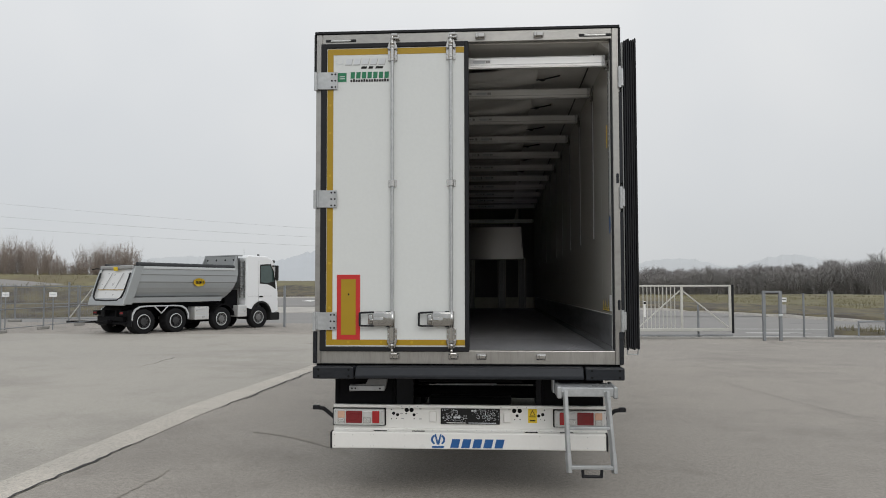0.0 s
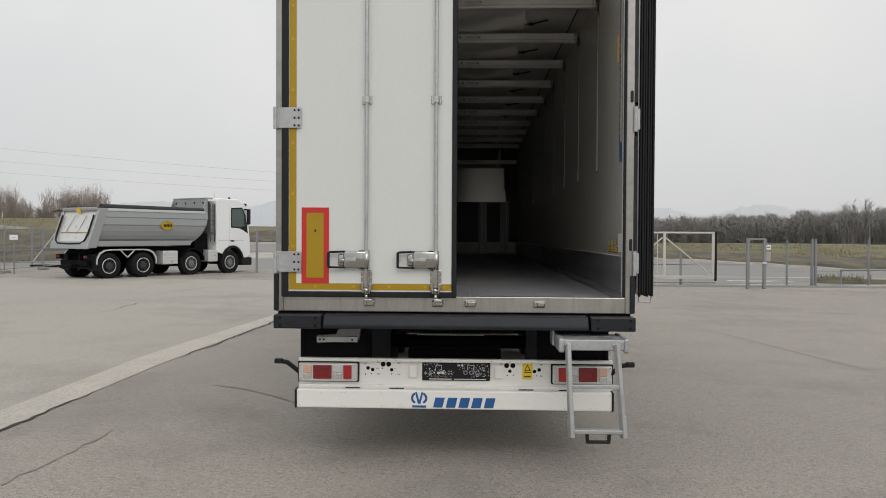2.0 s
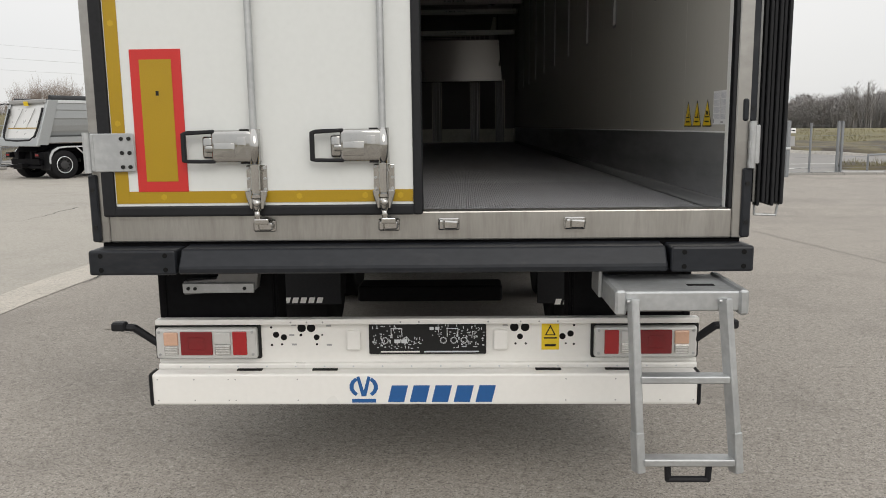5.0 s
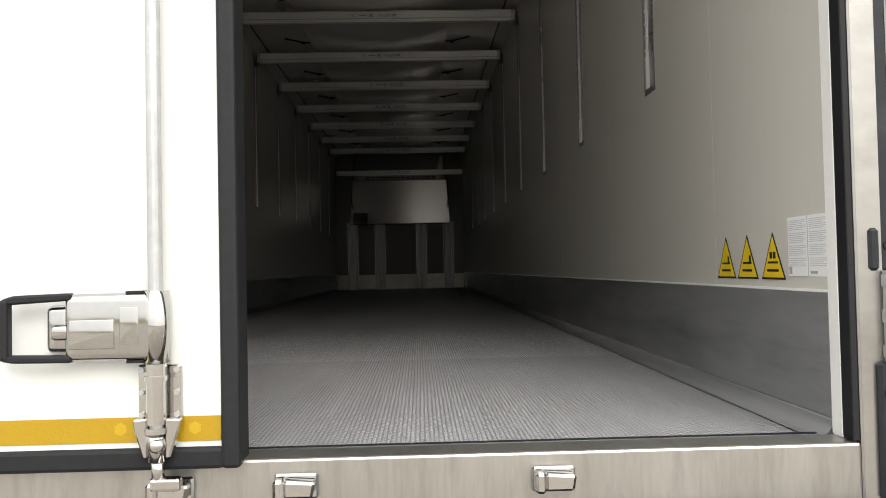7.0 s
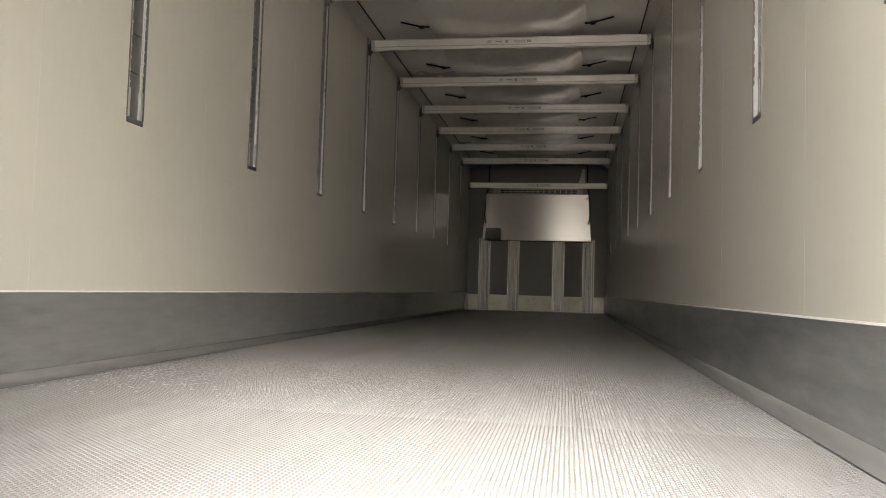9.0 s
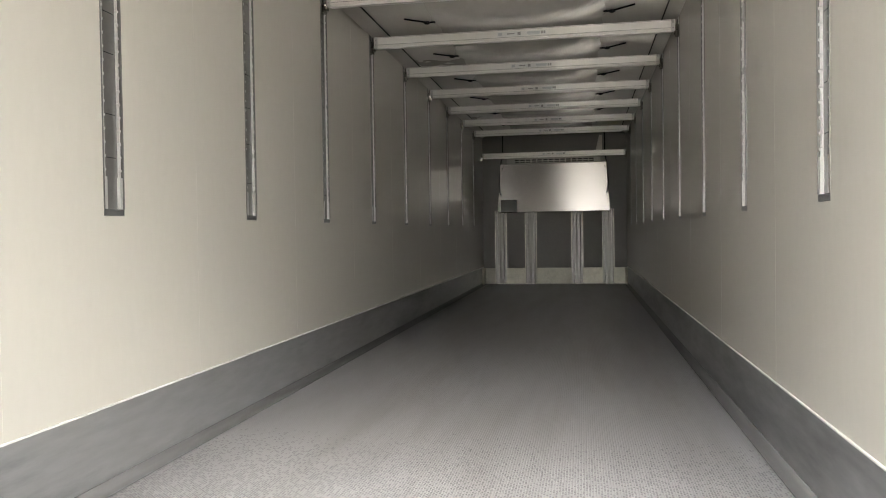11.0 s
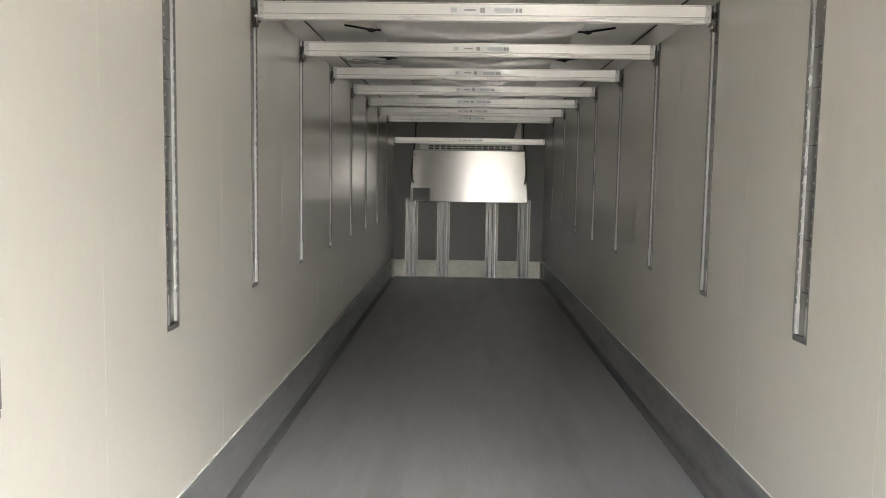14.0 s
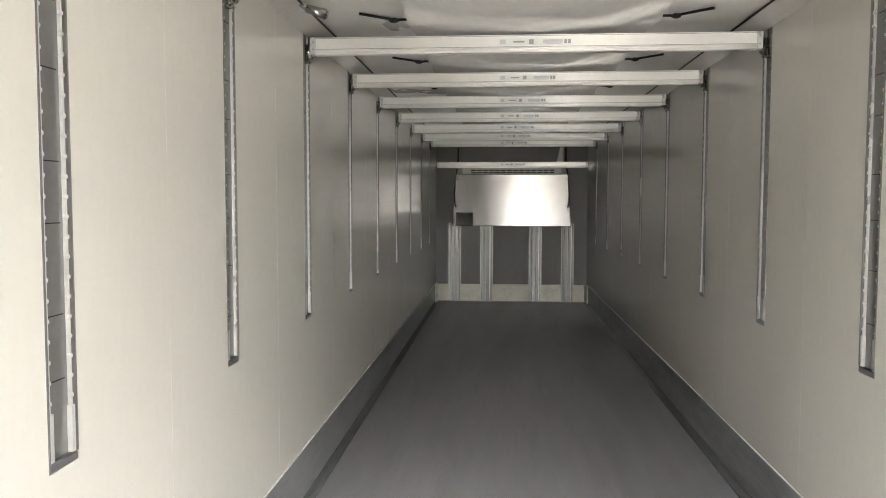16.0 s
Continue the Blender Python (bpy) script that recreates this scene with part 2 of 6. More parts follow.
M_FLOOR = floor_grip()
M_TREAD = mat("tread_bar_aluminium", (0.262, 0.262, 0.275), 0.55, 0.1, 0.12, 14, 1.6, 0, None, (1, 0.12, 1), (0.23, 0.228, 0.234), 0.56, rvary=0.0)
M_GROOVE = mat("tread_groove", (0.22, 0.22, 0.228), 0.6, 0.1, 0.12, 14, 1.6, 0, None, (1, 0.12, 1), (0.245, 0.245, 0.245), 0.56, rvary=0.0)


# ---- mesh helpers ----
def smooth(bm):
    for f in bm.faces:
        f.smooth = True
    return bm


def box(bm, x0, x1, y0, y1, z0, z1, bev=0.0, seg=1, m=None):
    """Adds a box, with rounded edges if bev is given; m moves it."""
    g = bmesh.ops.create_cube(bm, size=1.0)
    vs = g["verts"]
    for v in vs:
        v.co = Vector((x0 + (v.co.x + 0.5) * (x1 - x0), y0 + (v.co.y + 0.5) * (y1 - y0), z0 + (v.co.z + 0.5) * (z1 - z0)))
    if m is not None:
        bmesh.ops.transform(bm, matrix=m, verts=vs)
    if bev:
        es = list({e for v in vs for e in v.link_edges})
        bmesh.ops.bevel(bm, geom=es, offset=bev, segments=seg, affect="EDGES", profile=0.5)
    return bm


def rod(bm, a, b, r, seg=10, r2=None):
    """Adds a round bar from a to b."""
    a, b = Vector(a), Vector(b)
    d = b - a
    m = Matrix.Translation((a + b) / 2) @ d.to_track_quat("Z", "Y").to_matrix().to_4x4()
    bmesh.ops.create_cone(bm, cap_ends=True, segments=seg, radius1=r, radius2=r if r2 is None else r2, depth=d.length, matrix=m)
    return bm


def tube(bm, pts, r, seg=8):
    """A bent round bar through pts."""
    for a, b in zip(pts, pts[1:]):
        rod(bm, a, b, r, seg)
    for p in pts[1:-1]:
        bmesh.ops.create_uvsphere(bm, u_segments=seg, v_segments=6, radius=r * 1.01, matrix=Matrix.Translation(p))
    return bm


def sweep(bm, pts, r, seg=6):
    """One closed skin along a gentle line of points."""
    rings = []
    for i, p in enumerate(pts):
        d = (Vector(pts[min(i + 1, len(pts) - 1)]) - Vector(pts[max(i - 1, 0)])).normalized()
        u = d.cross(Vector((0, 0, 1))).normalized()
        v = u.cross(d)
        rings.append([bm.verts.new(Vector(p) + (u * math.cos(2 * math.pi * k / seg) + v * math.sin(2 * math.pi * k / seg)) * r) for k in range(seg)])
    for a, b in zip(rings, rings[1:]):
        for k in range(seg):
            bm.faces.new((a[k], a[(k + 1) % seg], b[(k + 1) % seg], b[k]))
    return bm


def prism(bm, outline, axis, a, b, bev=0.0):
    """Extrudes an outline along an axis from a to b. Outline pairs are the two other axes in order."""
    k = "xyz".index(axis)
    rest = [i for i in range(3) if i != k]

    def at(p, w):
        c = [0, 0, 0]
        c[rest[0]], c[rest[1]], c[k] = p[0], p[1], w
        return c

    va = [bm.verts.new(at(p, a)) for p in outline]
    vb = [bm.verts.new(at(p, b)) for p in outline]
    fs = [bm.faces.new(va), bm.faces.new(vb[::-1])]
    n = len(outline)
    for i in range(n):
        fs.append(bm.faces.new((va[i], vb[i], vb[(i + 1) % n], va[(i + 1) % n])))
    bmesh.ops.recalc_face_normals(bm, faces=fs)
    if bev:
        bmesh.ops.bevel(bm, geom=list({e for f in fs for e in f.edges}), offset=bev, segments=1, affect="EDGES", profile=0.5)
    return bm


def part(name, bm, material, parent=None, label=""):
    me = bpy.data.meshes.new(name)
    bm.to_mesh(me)
    bm.free()
    me.materials.append(material)
    ob = new(name, me)
    if parent is not None:
        ob.parent = parent
    return tagged(ob, label)


def B(*args, **kw):
    return box(bmesh.new(), *args, **kw)


def thing(name, label, category, group="", kind="", m=None):
    ob = new(name)
    if m is not None:
        ob.matrix_world = m
    return tagged(ob, label, category, group, kind)


# ---- refrigerated semi-trailer: rear plane y = 0, inside floor z = 1.25 ----
HALF, IN, CEIL, FRONT = 1.30, 1.235, 3.885, 13.475
RAILS = [0.215] + [1.33 + 1.22 * k for k in range(10)]
trailer = thing("refrigerated_trailer", "white refrigerated semi-trailer seen from its half-open rear, parked on the yard", "trailer")


def side_wall(side):
    s = -1 if side < 0 else 1
    wall = part("side_wall", B(*sorted((s * 1.252, s * HALF)), 0.07, 13.55, 1.13, 3.99), M_WHITE, trailer, "white insulated side wall with a cream inner lining")
    edges = [0.075, 0.72] + [1.94 + 1.22 * k for k in range(9)] + [FRONT]
    for n, (a, b) in enumerate(zip(edges, edges[1:])):
        bm = bmesh.new()
        inside = [r for r in RAILS if a < r < b]
        pts = [(a + 0.0014, 1.2), (b - 0.0014, 1.2), (b - 0.0014, 3.93)]
        for r in inside[::-1]:
            pts += [(r + 0.045, 3.93), (r + 0.045, 2.255), (r - 0.085, 2.255), (r - 0.085, 3.93)]
        pts += [(a + 0.0014, 3.93)]
        prism(bm, pts, "x", s * IN, s * 1.2525)
        part("panel", bm, M_LINER, wall)
        if n:
            part("seam_strip", B(*sorted((s * (IN + 0.0002), s * 1.2525)), a - 0.0013, a + 0.0013, 1.55, 3.92), M_SEAMFILL, wall)
    for r in [y - 0.02 for y in RAILS]:
        # one channel profile with two lips, closed at the foot
        bm = bmesh.new()
        prism(bm, [(s * 1.253, r - 0.0645), (s * 1.2325, r - 0.0645), (s * 1.2325, r - 0.059), (s * 1.2475, r - 0.059), (s * 1.2475, r + 0.059), (s * 1.2325, r + 0.059), (s * 1.2325, r + 0.0645), (s * 1.253, r + 0.0645)], "z", 2.28, 3.92)
        rail = part("load_rail", bm, M_RAIL, wall, "grey slotted aluminium load rail let into the wall")
        part("rail_foot", B(*sorted((s * 1.2335, s * 1.2525)), r - 0.0645, r + 0.0645, 2.2555, 2.2795, 0.004), M_COVE, rail, "dark rail foot")
        for k in range(8):
            z = 2.46 + 0.19 * k + 0.02 * math.sin(9 * k + r)
            part("joint", B(*sorted((s * 1.2465, s * 1.2478)), r - 0.034, r + 0.034, z, z + 0.003), M_RUBBER, rail)
    return wall


wall_l, wall_r = side_wall(-1), side_wall(1)
for wall, s in ((wall_l, -1), (wall_r, 1)):
    for r in [y - 0.02 for y in RAILS]:
        bm = bmesh.new()
        for e in (-1, 1):
            lo, hi = sorted((r + e * 0.040, r + e * 0.055))
            mid = r + e * 0.0485
            box(bm, *sorted((s * 1.2345, s * 1.2478)), lo, hi, 2.281, 2.40)
            box(bm, *sorted((s * 1.2385, s * 1.2478)), mid - 0.0035, mid + 0.0035, 2.40, 3.9)
            z = 2.42
            while z < 3.9:
                box(bm, *sorted((s * 1.2345, s * 1.2478)), mid - 0.006, mid + 0.006, z, z + 0.012, 0.003)
                z += 0.05
        tagged(part("slotted_lip", bm, M_BRIGHT, wall), kind="stuff")
    # kick plate with a rounded foot, and the white joint on top of it
    bm = bmesh.new()
    cove = [(1.2345, 1.292), (1.229, 1.292)] + [(1.229 - 0.042 * (1 - math.cos(radians(a))), 1.292 - 0.0405 * math.sin(radians(a))) for a in range(9, 91, 9)] + [(1.2345, 1.2505)]
    prism(bm, [(s * x, z) for x, z in cove], "y", 0.088, FRONT - 0.02)
    for f in bm.faces:
        f.smooth = len(f.verts) == 4 and abs(f.normal.x) < 0.999 and abs(f.normal.z) < 0.999
    kick = part("kick_plate", B(*sorted((s * 1.229, s * 1.2345)), 0.088, FRONT - 0.02, 1.2925, 1.555, 0.001), M_KICK, wall, "scuffed grey aluminium kick plate")
    part("floor_cove", bm, M_COVE, kick, "worn cove at the floor, its dark reflections put into the colour")
    part("sealant_line", B(*sorted((s * 1.2275, s * 1.2345)), 0.09, FRONT - 0.02, 1.555, 1.561), M_SEALANT, wall)
    # angled trim along the ceiling
    bm = bmesh.new()
    prism(bm, [(s * 1.234, 3.82), (s * 1.234, 3.884), (s * 1.14, 3.884)], "y", 0.08, FRONT - 0.01)
    part("corner_trim", bm, M_TRIM, wall)
    part("sealing_cord", rod(bmesh.new(), (s * 1.137, 0.4, 3.879), (s * 1.137, 12.9, 3.879), 0.006, 6), M_RUBBER, wall, "thin black cord along the ceiling edge")
    # white plastic joint and black seat of the door seal at the rear end of the wall
    part("door_jamb", B(*sorted((s * 1.224, s * 1.236)), 0.045, 0.086, 1.262, 3.88, 0.002), M_SEALANT, wall)

TREAD_END = 3.4
deck = part("deck", B(-1.262, 1.262, TREAD_END - 1.7, FRONT, 1.13, 1.249), M_FLOOR, trailer, "grey tread-patterned aluminium loading floor")
part("rear_deck", B(-1.262, 1.262, 0.12, TREAD_END - 1.7, 1.13, 1.2488), M_GROOVE, deck)
# raised, staggered tread bars of the rear part of the floor
random.seed(2)
pts, quads = [], []
for i in range(int(2.374 / 0.0105)):
    x = -1.187 + i * 0.0105
    y = 0.132 + (0.00825 if i % 2 else 0.0)
    while y + 0.0135 < TREAD_END:
        # worn away little by little towards the front
        worn = min(1.0, max(0.0, (y - TREAD_END + 1.7) / 1.7))
        if random.random() < worn ** 1.6:
            y += 0.0165
            continue
        k = len(pts)
        for z, e in ((1.2486, 0.0), (1.2502 - 0.0010 * worn, 0.0012)):
            pts += [(x + e, y + e, z), (x + 0.0078 - e, y + e, z), (x + 0.0078 - e, y + 0.0135 - e, z), (x + e, y + 0.0135 - e, z)]
        quads.append((k + 4, k + 5, k + 6, k + 7))
        for a in range(4):
            b = (a + 1) % 4
            quads.append((k + a, k + b, k + 4 + b, k + 4 + a))
        y += 0.0165
me = bpy.data.meshes.new("tread_bar")
me.from_pydata(pts, [], quads)
me.materials.append(M_TREAD)
bars = tagged(new("tread_bar", me), "raised bright tread bars", kind="stuff")
bars.parent = deck
part("roof", B(-1.299, 1.299, 0.06, 13.55, CEIL, 3.995, 0.004), M_CEIL, trailer, "insulated roof with a pale grey lining")
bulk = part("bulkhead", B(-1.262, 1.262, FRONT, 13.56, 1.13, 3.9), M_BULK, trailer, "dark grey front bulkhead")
part("bulkhead_kick_plate", B(-1.226, 1.226, FRONT - 0.012, FRONT - 0.001, 1.262, 1.54, 0.003), M_CREAMKICK, bulk, "scuffed cream kick plate")
for x in (-0.925, -0.402, 0.394, 0.918):
    bm = bmesh.new()
    prism(bm, [(x - 0.104, FRONT - 0.013), (x - 0.104, FRONT - 0.021), (x - 0.064, FRONT - 0.021), (x - 0.05, FRONT - 0.085), (x - 0.012, FRONT - 0.085), (x, FRONT - 0.079), (x + 0.012, FRONT - 0.085), (x + 0.05, FRONT - 0.085), (x + 0.064, FRONT - 0.021), (x + 0.104, FRONT - 0.021), (x + 0.104, FRONT - 0.013)], "z", 1.275, 2.55)
    post = part("air_post", bm, M_POST, bulk, "vertical hat-shaped aluminium spacer post")
    for e in (-1, 1):
        part("flange", B(*sorted((x + e * 0.090, x + e * 0.102)), FRONT - 0.0245, FRONT - 0.0215, 1.28, 2.545), M_CREAMKICK, post)
for s in (-1, 1):
    bm = B(*sorted((s * 1.20, s * 1.227)), FRONT - 0.30, FRONT - 0.014, 1.262, 1.545, 0.006)
    part("corner_guard", bm, M_CREAMKICK, bulk)
part("duct_bracket", prism(bmesh.new(), [(0.72, 3.54), (0.83, 3.54), (0.83, 3.80), (0.78, 3.80)], "y", FRONT - 0.12, FRONT - 0.08, 0.004), M_CEIL, bulk)

# ---- cooling unit on the bulkhead ----
unit = thing("evaporator_cover", "brushed stainless evaporator cover, sloping out over the front bulkhead", "cooling unit")
bm = bmesh.new()
YB, YT = 13.30, 13.305
cov = [(-0.905, YT, 3.345), (0.90, YT, 3.345), (0.960, YB, 2.505), (-0.963, YB, 2.505)]
front = [bm.verts.new(p) for p in cov]
rear = [bm.verts.new((p[0], FRONT - 0.002, p[2])) for p in cov]
bm.faces.new(front[::-1])
bm.faces.new(rear)
for i in range(4):
    bm.faces.new((front[i], front[(i + 1) % 4], rear[(i + 1) % 4], rear[i]))
bmesh.ops.recalc_face_normals(bm, faces=bm.faces[:])
bmesh.ops.bevel(bm, geom=bm.edges[:], offset=0.012, segments=2, affect="EDGES", profile=0.5)
part("cover", bm, M_BRUSH, unit)
way = Vector((0, YB - YT, 2.51 - 3.345)).normalized()
nrm = Vector((0, way.z, -way.y))


def on_cover(u, v, out=0.004):
    """A place on the sloping front: u along it, v down from its top edge."""
    return Vector((u, YT, 3.345)) + way * v + Vector((0, -abs(nrm.y), -abs(nrm.z) * (1 if nrm.y * nrm.z > 0 else -1))) * out


bm = bmesh.new()
vs = [bm.verts.new(on_cover(u, v)) for u, v in ((-0.905, 0.62), (-0.625, 0.62), (-0.625, 0.825), (-0.905, 0.825))]
bm.faces.new(vs)
bmesh.ops.solidify(bm, geom=bm.faces[:], thickness=0.002)
part("label_plate", bm, M_GREYINK, unit, "dark grey label plate")
for s in (-1, 1):
    part("screw", rod(bmesh.new(), on_cover(s * 0.87, 0.08, -0.002), on_cover(s * 0.87, 0.08, 0.006), 0.012, 10), M_INK, unit)
    c = [(s * 0.87, 13.42, 3.86), (s * 0.872, 13.38, 3.50), (s * 0.895, 13.33, 3.36), (s * 0.925, 13.30, 3.0), (s * 0.91, 13.24, 2.86), (s * 0.89, 13.225, 2.81)]
    part("tension_strap", tube(bmesh.new(), c, 0.012, 6), M_RUBBER, unit, "black rubber tension strap")
vent = part("vent_box", B(-0.80, 0.80, 13.38, FRONT - 0.002, 3.345, 3.47, 0.004), M_POST, unit, "slotted air outlet above the cover")
for i in range(14):
    x = -0.62 + i * 1.27 / 13
    for z in (3.362, 3.398):
        part("slot", B(x - 0.038, x + 0.038, 13.374, 13.3795, z, z + 0.021, 0.002), M_DARKHOLE, vent)
part("upper_panel", B(-0.84, 0.80, 13.44, FRONT - 0.003, 3.53, 3.87, 0.005), M_BULK, unit)

# ---- load beams in the rails ----
def load_beam():
    beam = thing("load_beam", "pale aluminium load beam hung across the rails under the ceiling", "load beam", "load beams under the ceiling")
    bm = bmesh.new()
    prism(bm, [(-0.02, 0.0), (0.02, 0.0), (0.02, 0.095), (-0.02, 0.095), (-0.02, 0.028), (-0.017, 0.026), (-0.017, 0.021), (-0.021, 0.019), (-0.021, 0.012), (-0.017, 0.01)], "x", -1.185, 1.185)
    part("profile", bm, M_BEAM, beam)
    for z in (0.030, 0.088):
        part("groove", B(-1.184, 1.184, -0.0206, -0.0198, z, z + 0.0028), M_GREYINK, beam)
    st = part("sticker", B(-0.18, 0.215, -0.0213, -0.0203, 0.038, 0.075), M_PAPER, beam, "white sticker with grey printing")
    for x0, x1, z0, z1, m in ((-0.17, -0.14, 0.045, 0.07, M_PALEINK), (-0.10, -0.04, 0.053, 0.062, M_GREYINK), (-0.015, 0.01, 0.044, 0.07, M_GREYINK), (0.06, 0.165, 0.05, 0.068, M_PALEINK), (0.07, 0.16, 0.043, 0.048, M_PALEINK), (0.173, 0.188, 0.046, 0.068, M_GREYINK), (0.193, 0.208, 0.046, 0.068, M_GREYINK)):
        part("printing", B(x0, x1, -0.0219, -0.0212, z0, z1), m, st)
    for s in (-1, 1):
        end = part("end_cap", B(*sorted((s * 1.18, s * 1.212)), -0.0235, 0.0235, 0.004, 0.097, 0.004), M_SILVERPLASTIC, beam)
        bm = bmesh.new()
        box(bm, *sorted((s * 1.205, s * 1.242)), -0.02, 0.02, -0.018, 0.06, 0.005)
        box(bm, *sorted((s * 1.212, s * 1.240)), -0.032, -0.005, -0.045, 0.012, 0.007)
        rod(bm, (s * 1.206, -0.026, -0.036), (s * 1.242, -0.026, -0.036), 0.011, 10)
        rod(bm, (s * 1.21, -0.03, -0.006), (s * 1.21, 0.01, -0.006), 0.009)
        rod(bm, (s * 1.228, -0.034, 0.02), (s * 1.228, -0.01, 0.02), 0.008)
        part("latch", bm, M_CHROME, end)
        for z in (0.03, 0.07):
            part("rivet", rod(bmesh.new(), (s * 1.194, -0.027, z), (s * 1.194, -0.02, z), 0.005, 8), M_GREYINK, end)
    return beam


beam = load_beam()
beam.matrix_world = pose(0, RAILS[0], 3.715)
for y in RAILS[1:]:
    copy_thing(beam, pose(0, y, 3.715))
copy_thing(beam, pose(0, 13.33, 3.445))

# ---- fabric air duct under the ceiling, tied up with rubber straps ----
duct = thing("air_duct", "white sagging fabric air duct tied under the ceiling", "air duct")
bm = bmesh.new()
NX, Y0, Y1 = 28, 0.55, 12.9
NY = int((Y1 - Y0) / 0.055)
grid = []
for j in range(NY + 1):
    y = Y0 + (Y1 - Y0) * j / NY
    bay = ((y - 0.11) / 1.22) % 1.0
    pull = math.exp(-(((bay - 0.88) / 0.10) ** 2))
    row = []
    for i in range(NX + 1):
        u = -1 + 2 * i / NX
        x = u * (0.655 + 0.05 * pull + 0.01 * math.sin(9 * y))
        w = noise.noise(Vector((x * 2.2, y * 3.1, 0.3)))
        ridge = noise.noise(Vector((x * 5 + 3, y * 1.6, 4.1)))
        free = math.sin(math.pi * ((y - 1.33) / 1.22 % 1.0)) ** 2
        crease = abs(noise.noise(Vector((x * 3.0 + y * 2.4, y * 1.1 - x, 7.7))))
        sag = (0.048 + 0.055 * free) * (1 - abs(u) ** 2.2) + (0.012 * w + 0.010 * ridge + 0.032 * crease) * (0.3 + 0.7 * free)
        lowest = 3.8135 if free < 0.02 else 3.748
        row.append(bm.verts.new((x, y, max(lowest, 3.877 - max(0.0, sag)))))
    grid.append(row)
for a, b in zip(grid, grid[1:]):
    for i in range(NX):
        bm.faces.new((a[i], a[i + 1], b[i + 1], b[i]))
part("fabric", smooth(bm), M_FABRIC, duct)
for y in RAILS[1:]:
    for s in (-1, 1):
        for dy, off in ((-0.17, -0.11),):
            bm = bmesh.new()
            tube(bm, [(s * 0.66, y + dy, 3.866), (s * 0.715, y + dy - 0.006, 3.862), (s * 0.89, y + dy + off, 3.873)], 0.0075, 6)
            bmesh.ops.create_uvsphere(bm, u_segments=8, v_segments=6, radius=0.02, matrix=Matrix.Translation((s * 0.725, y + dy - 0.008, 3.86)) @ Matrix.Diagonal((1.4, 1, 0.7, 1)))
            part("strap", bm, M_RUBBER, duct, "black rubber strap with a knob")

# small swivelling lamp on a bracket beside the ceiling trim
lamp = thing("ceiling_lamp", "small silver swivelling lamp on a bracket under the ceiling", "lamp")
LX, LY = -1.089, 4.542
bm = bmesh.new()
box(bm, LX - 0.075, LX - 0.035, LY - 0.02, LY + 0.02, 3.872, 3.8845, 0.003)
rod(bm, (LX - 0.055, LY, 3.875), (LX - 0.03, LY, 3.858), 0.010, 10)
part("bracket", bm, M_GREYINK, lamp)
bm = bmesh.new()
rod(bm, (LX - 0.035, LY - 0.012, 3.862), (LX + 0.06, LY + 0.03, 3.838), 0.020, 18, 0.026)
bmesh.ops.bevel(bm, geom=[e for e in bm.edges if len(e.link_faces) == 2 and max(len(f.verts) for f in e.link_faces) > 4], offset=0.004, segments=2, affect="EDGES")
part("housing", smooth(bm), M_CHROME, lamp, "silver lamp housing")
part("lens", rod(bmesh.new(), (LX + 0.0595, LY + 0.0298, 3.8382), (LX + 0.0665, LY + 0.0329, 3.8364), 0.021, 18), M_GREYINK, lamp)

# ---- rear frame ----
frame_ob = part("rear_frame", B(-1.294, -1.238, 0.0, 0.10, 1.146, 3.985, 0.004), M_STEEL, trailer, "stainless steel rear door frame")
part("frame_post", B(1.238, 1.294, 0.0, 0.10, 1.146, 3.985, 0.004), M_STEEL, frame_ob)
part("frame_header", B(-1.237, 1.237, 0.0, 0.10, 3.892, 3.985, 0.004), M_STEEL, frame_ob)
part("sill", B(-1.237, 1.237, 0.0, 0.085, 1.146, 1.262, 0.006, 2), M_SILL, frame_ob, "worn stainless steel door sill")
part("threshold", B(-1.23, 1.23, 0.086, 0.118, 1.20, 1.256, 0.002), M_KICK, frame_ob)
part("threshold_gasket", B(-1.22, 1.22, 0.1185, 0.1285, 1.20, 1.2575), M_RUBBER, frame_ob)
part("top_rim", B(-1.304, 1.304, -0.012, 0.03, 3.986, 4.008, 0.003), M_RUBBER, frame_ob)
for s in (-1, 1):
    part("corner_rim", B(*sorted((s * 1.295, s * 1.309)), -0.012, 0.03, 3.62, 3.985, 0.003), M_RUBBER, frame_ob)
    part("seal_seat", B(*sorted((s * 1.2235, s * 1.2372)), 0.004, 0.044, 1.264, 3.89, 0.002), M_RUBBER, frame_ob)
    part("edge_guard", B(*sorted((s * 1.270, s * 1.306)), -0.014, 0.07, 1.15, 1.42, 0.006), M_BUFFER, frame_ob, "black rubber edge guard with screws")
    for z in (1.21, 1.36):
        part("screw", rod(bmesh.new(), (s * 1.288, -0.018, z), (s * 1.288, -0.013, z), 0.009, 10), M_INK, frame_ob)
    for z0, z1 in ((1.60, 2.42), (2.66, 3.44)) if s > 0 else ():
        part("guard_foot", B(s * 1.262, s * 1.2848, -0.006, 0.06, z0, z0 + 0.085, 0.006), M_BUFFER, frame_ob)
        part("edge_guard", B(*sorted((s * 1.285, s * 1.316)), 0.0, 0.07, z0, z1, 0.005), M_BUFFER, frame_ob)
        for z in (z0 + 0.05, z1 - 0.05):
            part("screw", rod(bmesh.new(), (s * 1.301, -0.004, z), (s * 1.301, 0.001, z), 0.008, 10), M_INK, frame_ob)
